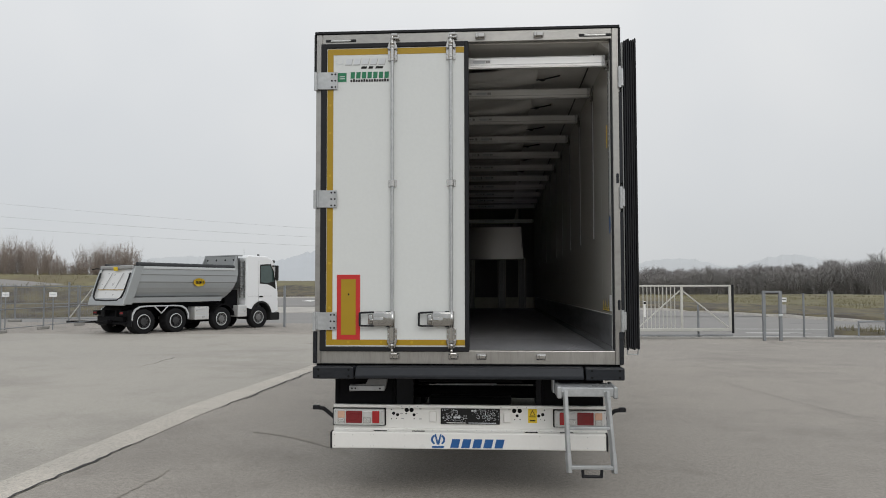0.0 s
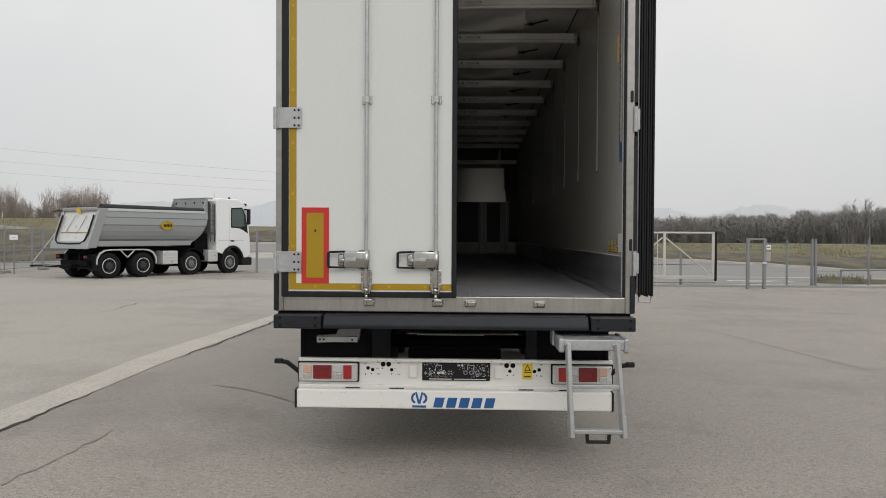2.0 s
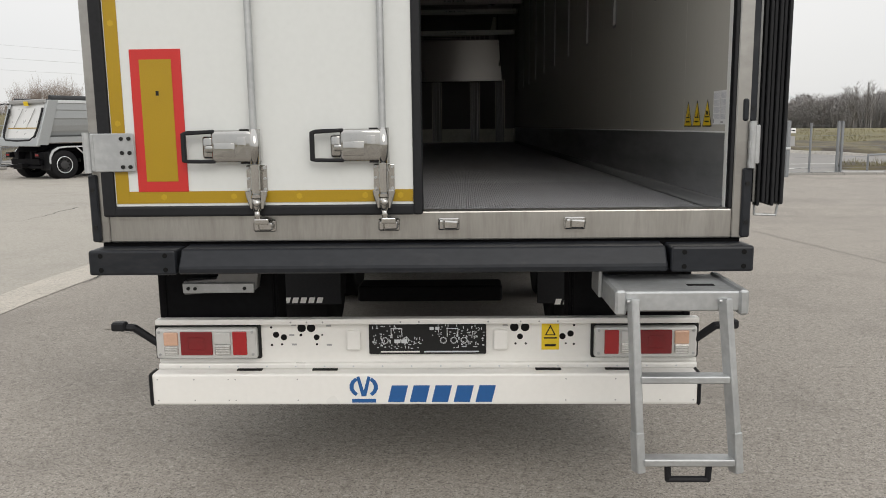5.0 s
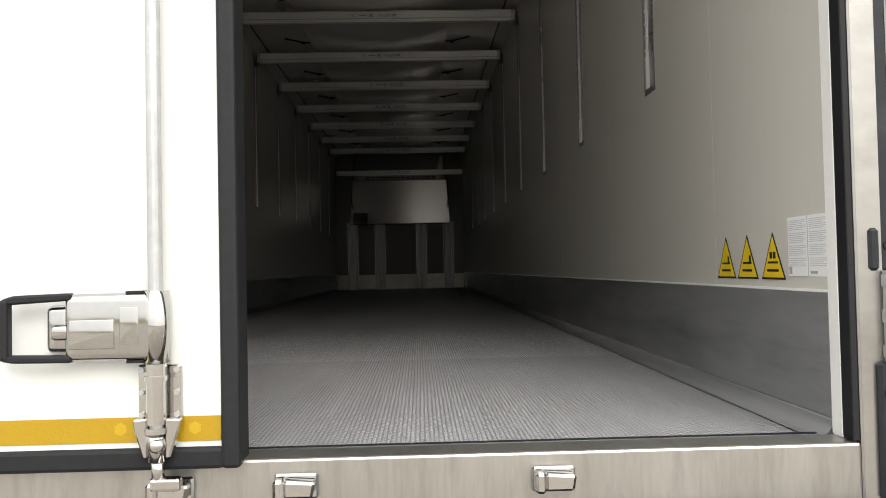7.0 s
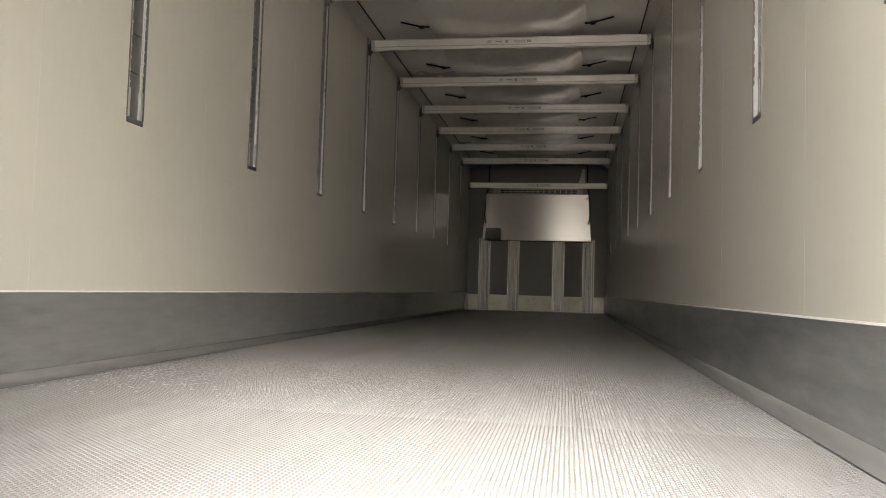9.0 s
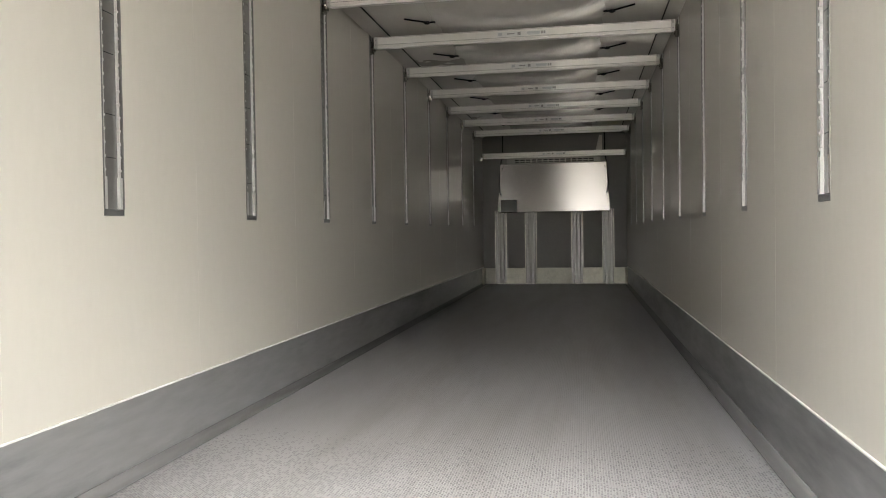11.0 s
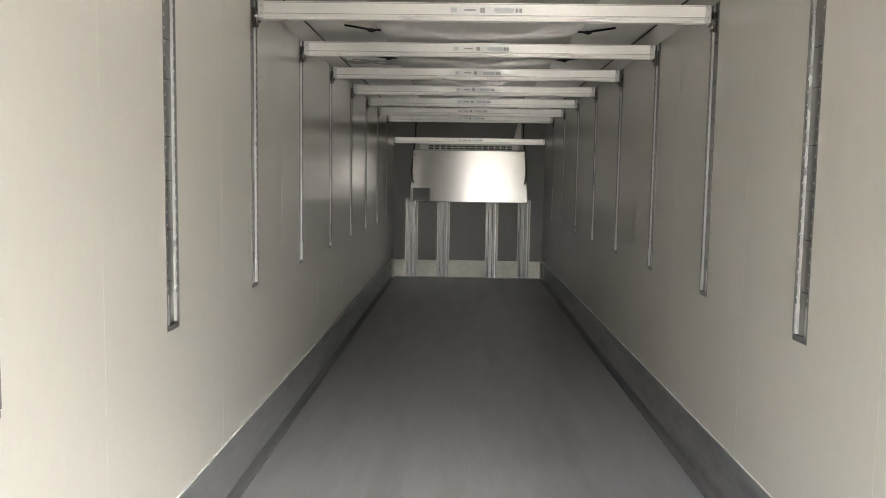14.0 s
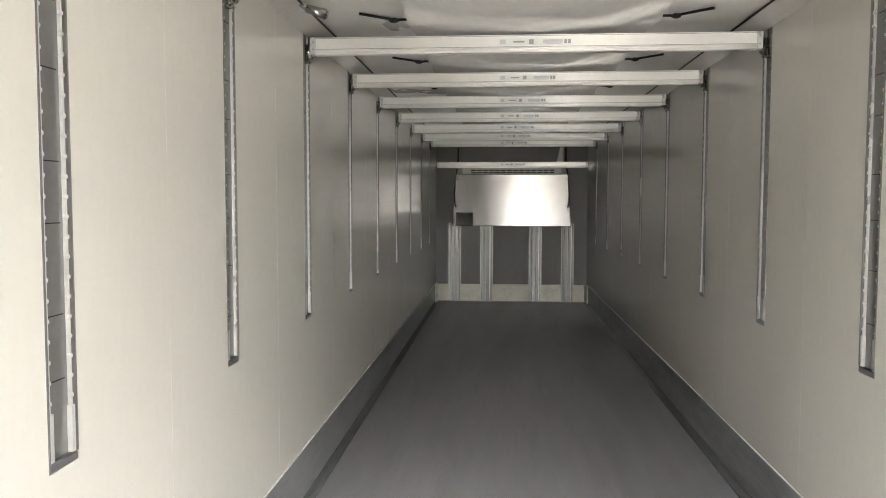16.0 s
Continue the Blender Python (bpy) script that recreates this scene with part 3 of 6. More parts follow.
for a, b in ((-1.21, -0.945), (0.965, 1.235)):
    slot = part("marker_lamp", B(a, b, -0.008, 0.001, 3.916, 3.938, 0.004), M_RUBBER, frame_ob, "slim marker lamp with black ends")
    part("lens", B(a + 0.045, b - 0.045, -0.011, -0.0075, 3.918, 3.936, 0.003), M_CLEARLENS, slot)


def keeper(x, z, flip):
    bm = bmesh.new()
    box(bm, x - 0.042, x + 0.042, -0.012, -0.0005, z - 0.024, z + 0.024, 0.004)
    box(bm, x - 0.040, x - 0.018, -0.045, -0.011, z - 0.020, z + 0.020, 0.006)
    prism(bm, [(x - 0.02, z - 0.016), (x + 0.034, z - 0.016), (x + 0.040, z + 0.014), (x - 0.02, z + 0.018)], "y", -0.042, -0.011, 0.005)
    part("keeper", bm, M_CHROME, frame_ob, "polished steel lock keeper")


for x in (-0.604, -0.109, 0.128, 0.624):
    keeper(x, 1.211, 1)
    keeper(x, 3.937, -1)


# ---- closed rear door ----
door = part("rear_door", B(-1.235, 0.004, -0.018, 0.06, 1.268, 3.888, 0.006), M_WHITE, trailer, "closed white rear door with lock bars and amber reflective edging")
D0, D1, Z0, Z1 = -1.246, 0.0, 1.252, 3.896
bm = bmesh.new()
box(bm, D0, D0 + 0.052, -0.03, 0.03, Z0, Z1, 0.008, 2)
box(bm, D1 - 0.010, D1 + 0.026, -0.03, 0.055, Z0, Z1, 0.008, 2)
box(bm, D0 + 0.045, D1 - 0.006, -0.028, 0.03, Z0, Z0 + 0.042, 0.008, 2)
box(bm, D0 + 0.045, D1 - 0.006, -0.028, 0.03, Z1 - 0.042, Z1, 0.008, 2)
part("seal", bm, M_RUBBER, door, "thick black rubber door seal")
T = -0.0195
part("reflective_tape", B(-1.190, -1.138, T - 0.001, T + 0.002, 1.305, 3.848), M_YELLOW, door, "amber reflective tape")
part("reflective_tape", B(-1.1375, -0.011, T - 0.001, T + 0.002, 3.796, 3.848), M_YELLOW, door, "amber reflective tape")
part("reflective_tape", B(-1.1375, -0.011, T - 0.001, T + 0.002, 1.305, 1.352), M_YELLOW, door, "amber reflective tape")


def tape_mark(x, z):
    bm = bmesh.new()
    rod(bm, (x, T - 0.0016, z), (x, T - 0.0008, z), 0.0125, 6)
    part("tape_mark", bm, M_TAPEMARK, door)


for x in (-1.0, -0.72, -0.46, -0.20, -0.06):
    tape_mark(x, 1.33)
for z in (1.62, 2.0, 2.37, 2.75, 3.12, 3.36):
    tape_mark(-1.164, z)
# red and amber marker plate
part("marker_border", B(-1.099, -0.899, T - 0.003, T + 0.001, 1.351, 1.901, 0.001), M_RED, door, "red edge of the reflective rear marker plate")
part("marker_field", B(-1.062, -0.937, T - 0.0042, T - 0.0028, 1.392, 1.862), M_YELLOW, door, "amber field of the rear marker plate")
part("marker_stamp", B(-1.004, -0.992, T - 0.0048, T - 0.004, 1.725, 1.742), M_INK, door)

# plain shapes where the door carries its lettering
bm = bmesh.new()
for i in range(5):
    x = -1.035 + i * 0.072
    prism(bm, [(x, 3.712), (x + 0.052, 3.712), (x + 0.064, 3.762), (x + 0.012, 3.762)], "y", T - 0.001, T + 0.001)
part("emblem", bm, M_PALEINK, door, "pale grey emblem shapes")
bm = bmesh.new()
for i in range(5):
    x = -1.035 + i * 0.072
    prism(bm, [(x - 0.002, 3.706), (x + 0.054, 3.706), (x + 0.0555, 3.7115), (x - 0.0005, 3.7115)], "y", T - 0.001, T + 0.001)
    prism(bm, [(x + 0.0525, 3.7116), (x + 0.0565, 3.7116), (x + 0.068, 3.762), (x + 0.0645, 3.762)], "y", T - 0.001, T + 0.001)
part("emblem_shadow", bm, M_GREYINK, door)
bm = bmesh.new()
for a0 in range(0, 300, 30):
    a1 = a0 + 24
    ring = [(-1.085 + 0.036 * math.cos(radians(120 + a)), 3.74 + 0.030 * math.sin(radians(120 + a))) for a in (a0, a1)] + [(-1.085 + 0.027 * math.cos(radians(120 + a)), 3.74 + 0.022 * math.sin(radians(120 + a))) for a in (a1, a0)]
    prism(bm, ring, "y", T - 0.001, T + 0.001)
part("emblem", bm, M_PALEINK, door)
bm = bmesh.new()
for x0, x1 in ((-0.90, -0.845), (-0.835, -0.79), (-0.775, -0.705)):
    prism(bm, [(x0, 3.674), (x1 - 0.008, 3.674), (x1, 3.694), (x0 + 0.008, 3.694)], "y", T - 0.001, T + 0.001)
part("lettering_bar", bm, M_INK, door)
bm = bmesh.new()
box(bm, -1.10, -1.025, T - 0.001, T + 0.001, 3.562, 3.640)
for i in range(7):
    x = -0.99 + i * 0.049
    prism(bm, [(x, 3.590), (x + 0.036, 3.590), (x + 0.040, 3.645), (x + 0.003, 3.645)], "y", T - 0.001, T + 0.001)
part("emblem", bm, M_GREENINK, door, "green emblem shapes")
part("emblem", B(-1.085, -1.04, T - 0.0016, T - 0.0008, 3.586, 3.592), M_WHITE, door)
part("emblem", B(-1.085, -1.04, T - 0.0016, T - 0.0008, 3.604, 3.610), M_WHITE, door)
bm = bmesh.new()
for i in range(15):
    x = -0.99 + i * 0.0225
    box(bm, x, x + 0.0165, T - 0.001, T + 0.001, 3.560, 3.580 + 0.005 * (i % 4 == 1))
part("lettering_bar", bm, M_INK, door)


def lock_bar(x):
    part("lock_bar", rod(bmesh.new(), (x, -0.045, 1.30), (x, -0.045, 3.90), 0.0135, 16), M_GALV, door, "long round steel lock bar")
    # sliding guide halfway up
    bm = bmesh.new()
    box(bm, x - 0.038, x + 0.038, -0.026, -0.019, 2.645, 2.705, 0.003)
    rod(bm, (x, -0.045, 2.652), (x, -0.045, 2.698), 0.022, 16)
    for e in (-1, 1):
        rod(bm, (x + e * 0.029, -0.03, 2.66), (x + e * 0.029, -0.024, 2.66), 0.006, 8)
        rod(bm, (x + e * 0.029, -0.03, 2.69), (x + e * 0.029, -0.024, 2.69), 0.006, 8)
    part("bar_guide", bm, M_CHROME, door)
    # cam bearings at both ends: a bolted plate, a sleeve, two flared wings and the cam on its neck
    for z, d in ((1.400, -1), (3.785, 1)):
        bm = bmesh.new()
        box(bm, x - 0.041, x + 0.041, -0.027, -0.0185, z - 0.052, z + 0.052, 0.004, 2)
        bear = part("cam_bearing", bm, M_CHROME, door, "bright steel cam bearing")
        for e in (-1, 1):
            for q in (-0.042, 0.0, 0.042):
                part("bolt", rod(bmesh.new(), (x + e * 0.033, -0.033, z + q), (x + e * 0.033, -0.026, z + q), 0.0055, 8), M_GALV, bear)
            wing = prism(bmesh.new(), [(x + e * 0.016, z + d * 0.046), (x + e * 0.044, z + d * 0.048), (x + e * 0.042, z + d * 0.064), (x + e * 0.025, z + d * 0.120), (x + e * 0.016, z + d * 0.120)], "y", -0.052, -0.0275, 0.003)
            part("wing", wing, M_CHROME, bear)
        bm = bmesh.new()
        rod(bm, (x, -0.047, z - 0.056), (x, -0.047, z + 0.056), 0.0185, 18)
        rod(bm, (x, -0.047, z - d * 0.034), (x, -0.047, z - d * 0.025), 0.0215, 18)
        rod(bm, (x, -0.048, z + d * 0.062), (x, -0.048, z + d * 0.073), 0.0215, 18)
        part("sleeve", bm, M_CHROME, bear)
        bm = bmesh.new()
        bmesh.ops.create_uvsphere(bm, u_segments=14, v_segments=10, radius=0.0165, matrix=Matrix.Translation((x + 0.003, -0.053, z + d * 0.095)))
        rod(bm, (x, -0.048, z + d * 0.07), (x, -0.048, z + d * 0.125), 0.016, 14)
        rod(bm, (x, -0.048, z + d * 0.115), (x + 0.003, -0.046, z + d * 0.17), 0.0125, 14)
        part("locking_cam", smooth(bm), M_CHROME, door)
        part("cam_foot", box(bmesh.new(), x - 0.012, x + 0.045, -0.06, -0.035, *sorted((z + d * 0.155, z + d * 0.18)), 0.006, 2), M_CHROME, door)


def handle(x):
    """Folded lever: a rounded pressed case over the bar and a black loop grip."""
    z = 1.523
    bm = bmesh.new()
    box(bm, x - 0.165, x + 0.004, -0.064, -0.022, z - 0.060, z + 0.066, 0.017, 4)
    case = part("handle_case", smooth(bm), M_CASE, door, "pressed polished steel handle case")
    shell = rod(bmesh.new(), (x + 0.002, -0.043, z - 0.066), (x + 0.002, -0.043, z + 0.069), 0.0225, 24)
    for f in shell.faces:
        f.smooth = len(f.verts) == 4
    part("bar_shell", shell, M_CASE, case)
    part("pressed_panel", smooth(box(bmesh.new(), x - 0.152, x - 0.070, -0.0665, -0.0632, z - 0.036, z + 0.018, 0.0016, 2)), M_CASE, case)
    part("pressed_panel", smooth(box(bmesh.new(), x - 0.060, x - 0.026, -0.0655, -0.0632, z - 0.030, z + 0.040, 0.0012, 2)), M_CASE, case)
    for zz in (z - 0.0625, z + 0.0665):
        part("rubber_stop", B(x - 0.052, x - 0.020, -0.055, -0.032, zz - 0.002, zz + 0.003), M_INK, case)
    bm = bmesh.new()
    box(bm, x - 0.205, x - 0.158, -0.045, -0.02, z - 0.045, z + 0.045, 0.012, 3)
    box(bm, x - 0.192, x - 0.150, -0.060, -0.036, z - 0.020, z + 0.010, 0.010, 3)
    part("handle_catch", smooth(bm), M_CASE, door)
    x0, x1 = x - 0.281, x - 0.15
    bm = bmesh.new()
    box(bm, x0, x0 + 0.017, -0.066, -0.042, z - 0.056, z + 0.058, 0.006, 2)
    prism(bm, [(x0 + 0.003, z + 0.047), (x1, z + 0.054), (x1, z + 0.068), (x0 + 0.025, z + 0.065), (x0 + 0.003, z + 0.058)], "y", -0.064, -0.040, 0.004)
    prism(bm, [(x0 + 0.003, z - 0.045), (x1, z - 0.048), (x1, z - 0.061), (x0 + 0.025, z - 0.060), (x0 + 0.003, z - 0.056)], "y", -0.064, -0.040, 0.004)
    part("handle_grip", bm, M_RUBBER, door, "black plastic loop grip")


for x in (-0.624, -0.123):
    lock_bar(x)
    handle(x)


def hinge(z):
    bm = bmesh.new()
    box(bm, -1.262, -1.100, -0.036, -0.0285, z - 0.074, z + 0.076, 0.003)
    box(bm, -1.296, -1.258, -0.028, -0.003, z - 0.074, z + 0.076, 0.006)
    rod(bm, (-1.291, -0.026, z - 0.078), (-1.291, -0.026, z + 0.08), 0.015, 12)
    ob = part("hinge", bm, M_GALV, door, "grey steel strap hinge with six bolts")
    for dx in (-1.148, -1.118):
        for dz in (-0.055, 0.0, 0.055):
            part("hinge_bolt", rod(bmesh.new(), (dx, -0.041, z + dz), (dx, -0.035, z + dz), 0.008, 8), M_INK, door)


for z in (3.569, 2.547, 1.506):
    hinge(z)

# ---- opened rear door, folded back along the outside of the right wall ----
odoor = part("opened_door", B(1.352, 1.432, 0.075, 1.285, 1.275, 3.895, 0.006), M_WHITE, trailer, "opened rear door folded back against the side wall, its ribbed black seal showing")
for i in range(6):
    x = 1.340 + i * 0.0178
    bm = bmesh.new()
    box(bm, x, x + 0.0145, 0.028 - 0.006 * (i % 2), 0.076, 1.268 + 0.006 * ((i * 2) % 3), 3.885 + 0.008 * (i % 3), 0.006, 2)
    part("seal_rib", bm, M_RUBBER, odoor, "black rubber rib of the edge seal")
part("outer_skin", B(1.433, 1.442, 0.05, 1.29, 1.27, 3.90, 0.003), M_RUBBER, odoor)
part("cover_strip", B(1.318, 1.332, 0.02, 0.06, 1.285, 3.87, 0.003), M_ALU, odoor)
part("retainer", tube(bmesh.new(), [(1.345, 0.06, 1.30), (1.345, 0.06, 1.232), (1.43, 0.06, 1.228), (1.438, 0.06, 1.29)], 0.005, 8), M_GALV, odoor, "bent steel door retainer")
for z in (3.56, 2.54, 1.51):
    bm = bmesh.new()
    box(bm, 1.298, 1.332, -0.008, 0.05, z - 0.075, z + 0.075, 0.004)
    rod(bm, (1.299, -0.012, z - 0.09), (1.299, -0.012, z + 0.09), 0.014, 12)
    for dz in (-0.07, 0, 0.07):
        box(bm, 1.285, 1.30, -0.022, 0.0, z + dz - 0.014, z + dz + 0.014, 0.003)
    part("hinge", bm, M_GALV, odoor, "light grey door hinge")

# ---- labels inside, on the wall beside the opening ----
X = IN - 0.0012


for yc in (0.640, 0.500, 0.352):
    bm = bmesh.new()
    prism(bm, [(yc - 0.064, 1.579), (yc + 0.064, 1.579), (yc, 1.694)], "x", X - 0.0006, X + 0.0004)
    part("warning_sticker", bm, M_INK, wall_r, "yellow triangular warning sticker with black pictogram")
    bm = bmesh.new()
    prism(bm, [(yc - 0.056, 1.584), (yc + 0.056, 1.584), (yc, 1.684)], "x", X - 0.0012, X - 0.0005)
    part("warning_field", bm, M_WARN, wall_r)
    bm = bmesh.new()
    box(bm, X - 0.0017, X - 0.0011, yc - 0.028, yc + 0.026, 1.618, 1.623)
    if yc < 0.4:
        box(bm, X - 0.0017, X - 0.0011, yc - 0.016, yc - 0.003, 1.630, 1.646)
        box(bm, X - 0.0017, X - 0.0011, yc + 0.002, yc + 0.015, 1.630, 1.646)
    else:
        box(bm, X - 0.0017, X - 0.0011, yc - 0.024, yc - 0.012, 1.623, 1.640)
    box(bm, X - 0.0017, X - 0.0011, yc - 0.030, yc + 0.030, 1.598, 1.604)
    part("pictogram", bm, M_INK, wall_r)
for a, b in ((0.095, 0.178), (0.183, 0.272)):
    part("notice_sheet", B(X - 0.0006, X + 0.0004, a, b, 1.588, 1.724), M_PAPER, wall_r, "white printed notice sheet")
    bm = bmesh.new()
    z = 1.716
    k = 0
    while z > 1.612:
        box(bm, X - 0.0011, X - 0.0005, a + 0.006 + 0.012 * (k % 3 == 2), b - 0.006, z - 0.0016, z)
        z -= 0.0042 if k % 6 != 5 else 0.008
        k += 1
    tagged(part("notice_printing", bm, M_FAINTINK, wall_r), kind="stuff")
part("notice_mark", B(X - 0.0011, X - 0.0005, 0.255, 0.268, 1.593, 1.610), M_GREYINK, wall_r)
part("notice_mark", B(X - 0.0011, X - 0.0005, 0.14, 0.17, 1.594, 1.600), M_GREYINK, wall_r)
part("notice_mark", B(X - 0.0011, X - 0.0005, 0.30, 0.36, 3.02, 3.22), M_WARN, wall_r, "yellow notice high on the wall")
part("rail_end_tag", B(1.2318, 1.2385, 0.19, 0.24, 2.258, 2.40, 0.002), M_BLUEINK, wall_r, "blue plastic rail end")

# ---- buffers ----
bm = bmesh.new()
prism(bm, [(0.02, 1.135), (-0.075, 1.128), (-0.12, 1.062), (-0.115, 1.035), (0.02, 1.03)], "x", -0.925, 0.965, 0.006)
part("buffer_bar", bm, M_BUFFER, trailer, "long black rubber dock buffer")
for a, b in ((-1.285, -0.94), (0.98, 1.295)):
    blk = part("buffer_block", B(a, b, -0.105, 0.02, 1.030, 1.130, 0.010, 2), M_BUFFER, trailer, "black rubber corner buffer with bolt holes")
    for x in (a + 0.05, b - 0.04):
        for z in (1.052, 1.108):
            part("bolt_hole", rod(bmesh.new(), (x, -0.1065, z), (x, -0.10, z), 0.010, 10), M_DARKHOLE, blk)
part("under_sill", B(-1.28, 1.28, 0.02, 0.14, 1.05, 1.145, 0.004), M_CHASSIS, trailer)

# ---- chassis, mudguards, axles and wheels in the dark underneath ----
for s in (-1, 1):
    bm = bmesh.new()
    box(bm, s * 0.60 - 0.012, s * 0.60 + 0.012, 2.4, 12.5, 0.80, 1.12)
    box(bm, s * 0.60 - 0.07, s * 0.60 + 0.07, 2.4, 12.5, 0.785, 0.80)
    box(bm, s * 0.60 - 0.07, s * 0.60 + 0.07, 2.4, 12.5, 1.115, 1.128)
    part("chassis_beam", bm, M_CHASSIS, trailer)
    part("bumper_bracket", B(s * 0.69 - 0.045, s * 0.69 + 0.045, 0.30, 0.46, 0.60, 1.12, 0.006), M_CHASSIS, trailer)
for y in (0.55, 1.7, 3.0, 4.4, 5.8, 8.0, 10.0):
    part("cross_member", B(-1.25, 1.25, y, y + 0.06, 1.03, 1.128), M_CHASSIS, trailer)
bm = bmesh.new()
prism(bm, [(-1.03, 0.885), (-0.715, 0.905), (-0.70, 0.998), (-0.865, 0.995), (-0.885, 0.955), (-1.03, 0.945)], "y", 0.205, 0.265, 0.003)
brk = part("bracket", bm, M_RIM, trailer, "grey steel bracket under the sill")
part("bracket_flange", B(-1.03, -0.72, 0.19, 0.2045, 0.895, 0.938, 0.003), M_GALV, brk)
for x in (-1.005, -0.975, -0.76):
    part("bolt", rod(bmesh.new(), (x, 0.186, 0.915), (x, 0.192, 0.915), 0.008, 8), M_INK, brk)
part("cable_tray", B(-0.35, 0.25, 1.3, 1.36, 0.81, 0.822, 0.002), M_GALV, trailer)
part("axle_plate", B(-0.43, 0.40, 1.3, 1.5, 0.60, 0.69, 0.01), M_CHASSIS, trailer)
part("air_tank", rod(bmesh.new(), (-0.50, 1.05, 0.98), (0.50, 1.05, 0.98), 0.11, 20), M_CHASSIS, trailer)


# unseen boxes, added to keep side light off the ground underneath
for s in (-1, 1):
    part("light_block", B(*sorted((s * 0.68, s * 1.24)), 6.5, 9.6, 0.42, 1.12, 0.02), M_CHASSIS, trailer, "unseen black box added to block light under the floor")


def trailer_wheel(x, y):
    s = 1 if x > 0 else -1
    bm = bmesh.new()
    prof = [(0.285, -0.15), (0.50, -0.19), (0.525, -0.17), (0.53, 0), (0.525, 0.17), (0.50, 0.19), (0.285, 0.15)]
    ring = []
    for k in range(40):
        a = 2 * math.pi * k / 40
        ring.append([bm.verts.new((x + w, y + r * math.cos(a), 0.53 + r * math.sin(a))) for r, w in prof])
    for k in range(40):
        p, q = ring[k], ring[(k + 1) % 40]
        for i in range(len(prof) - 1):
            bm.faces.new((p[i], q[i], q[i + 1], p[i + 1]))
    wheel = part("wheel", smooth(bm), M_TYRE, trailer, "large black truck tyre on a steel rim")
    part("rim", rod(bmesh.new(), (x - s * 0.10, y, 0.53), (x + s * 0.12, y, 0.53), 0.29, 28), M_RIM, wheel)


for y in (2.95, 4.26, 5.57):
    for s in (-1, 1):
        trailer_wheel(s * 1.02, y)
        bm = bmesh.new()
        arc = [(y + 0.60 * math.cos(radians(a)), 0.53 + 0.60 * math.sin(radians(a))) for a in range(15, 166, 15)]
        arc += [(y + 0.58 * math.cos(radians(a)), 0.53 + 0.58 * math.sin(radians(a))) for a in range(165, 14, -15)]
        prism(bm, arc, "x", *sorted((s * 0.80, s * 1.24)))
        part("mudguard", bm, M_CHASSIS, trailer)
    part("axle", rod(bmesh.new(), (-0.9, y, 0.53), (0.9, y, 0.53), 0.075, 14), M_CHASSIS, trailer)
for s in (-1, 1):
    flap = part("mudflap", B(*sorted((s * 0.69, s * 1.235)), 2.27, 2.285, 0.36, 1.03, 0.004), M_RUBBER, trailer, "black rubber mudflap with a white print")
    bm = bmesh.new()
    zp = 0.352 if s > 0 else 0.372
    for i in range(5):
        x = s * 0.955 - 0.145 + i * 0.058
        prism(bm, [(x, zp), (x + 0.04, zp), (x + 0.052, zp + 0.04), (x + 0.012, zp + 0.04)], "y", 2.2675, 2.2705)
    part("print", bm, M_PAINT, flap)
    part("rear_mudguard", B(*sorted((s * 0.66, s * 1.165)), 0.28, 0.295, 0.62, 1.03, 0.006), M_CHASSIS, trailer)
    part("side_guard", B(*sorted((s * 1.135, s * 1.172)), 0.27, 0.9, 0.42, 1.0, 0.012, 2), M_CHASSIS, trailer)

# ---- lamp carrier and underrun bar ----
carrier = part("lamp_carrier", B(-1.163, 1.209, 0.20, 0.213, 0.585, 0.765, 0.003), M_PAINT, trailer, "white perforated lamp carrier panel")
carrier.location = (-0.012, 0.045, -0.018)
for a, b, y0 in ((0.764, 0.790, 0.165), (0.560, 0.588, 0.175)):
    part("flange", B(-1.16, 1.206, y0, 0.214, a, b, 0.006, 2), M_PAINT, carrier)
for i in range(18):
    x = -1.06 + i * 0.128
    part("rivet", rod(bmesh.new(), (x, y0 - 0.001, 0.574), (x, y0 + 0.003, 0.574), 0.004, 8), M_PALEINK, carrier)
for x in (-0.56, -0.49, -0.42, -0.08, 0.0, 0.30, 0.44, 0.52, 0.60):
    part("rivet", rod(bmesh.new(), (x, 0.1635, 0.776), (x, 0.167, 0.776), 0.004, 8), M_GREYINK, carrier)
HOLES = ((-0.655, 0.745, 5), (-0.635, 0.712, 14), (-0.60, 0.700, 14), (-0.555, 0.755, 9), (-0.52, 0.742, 19), (-0.478, 0.742, 19), (-0.565, 0.71, 7), (-0.525, 0.71, 6), (-0.455, 0.70, 13), (-0.40, 0.752, 8), (-0.40, 0.665, 8), (-0.555, 0.667, 9), (-0.61, 0.668, 5), (-0.455, 0.668, 5), (-0.655, 0.665, 5), (-0.43, 0.71, 4),
         (0.375, 0.752, 8), (0.375, 0.665, 8), (0.415, 0.742, 19), (0.462, 0.742, 19), (0.44, 0.70, 13), (0.42, 0.668, 5), (0.465, 0.668, 5), (0.555, 0.76, 9), (0.565, 0.71, 7), (0.555, 0.667, 9), (0.60, 0.668, 5), (0.625, 0.70, 14), (0.66, 0.712, 14), (0.675, 0.75, 5), (0.675, 0.665, 5), (0.64, 0.668, 4))
for x, z, r in HOLES:
    if r in (7, 8, 9):
        part("slot", B(x - 0.011, x + 0.011, 0.1985, 0.203, z - 0.004, z + 0.004), M_GREYINK, carrier)
        continue
    part("hole", rod(bmesh.new(), (x, 0.1985, z), (x, 0.205, z), r / 1000, 14), M_DARKHOLE, carrier)
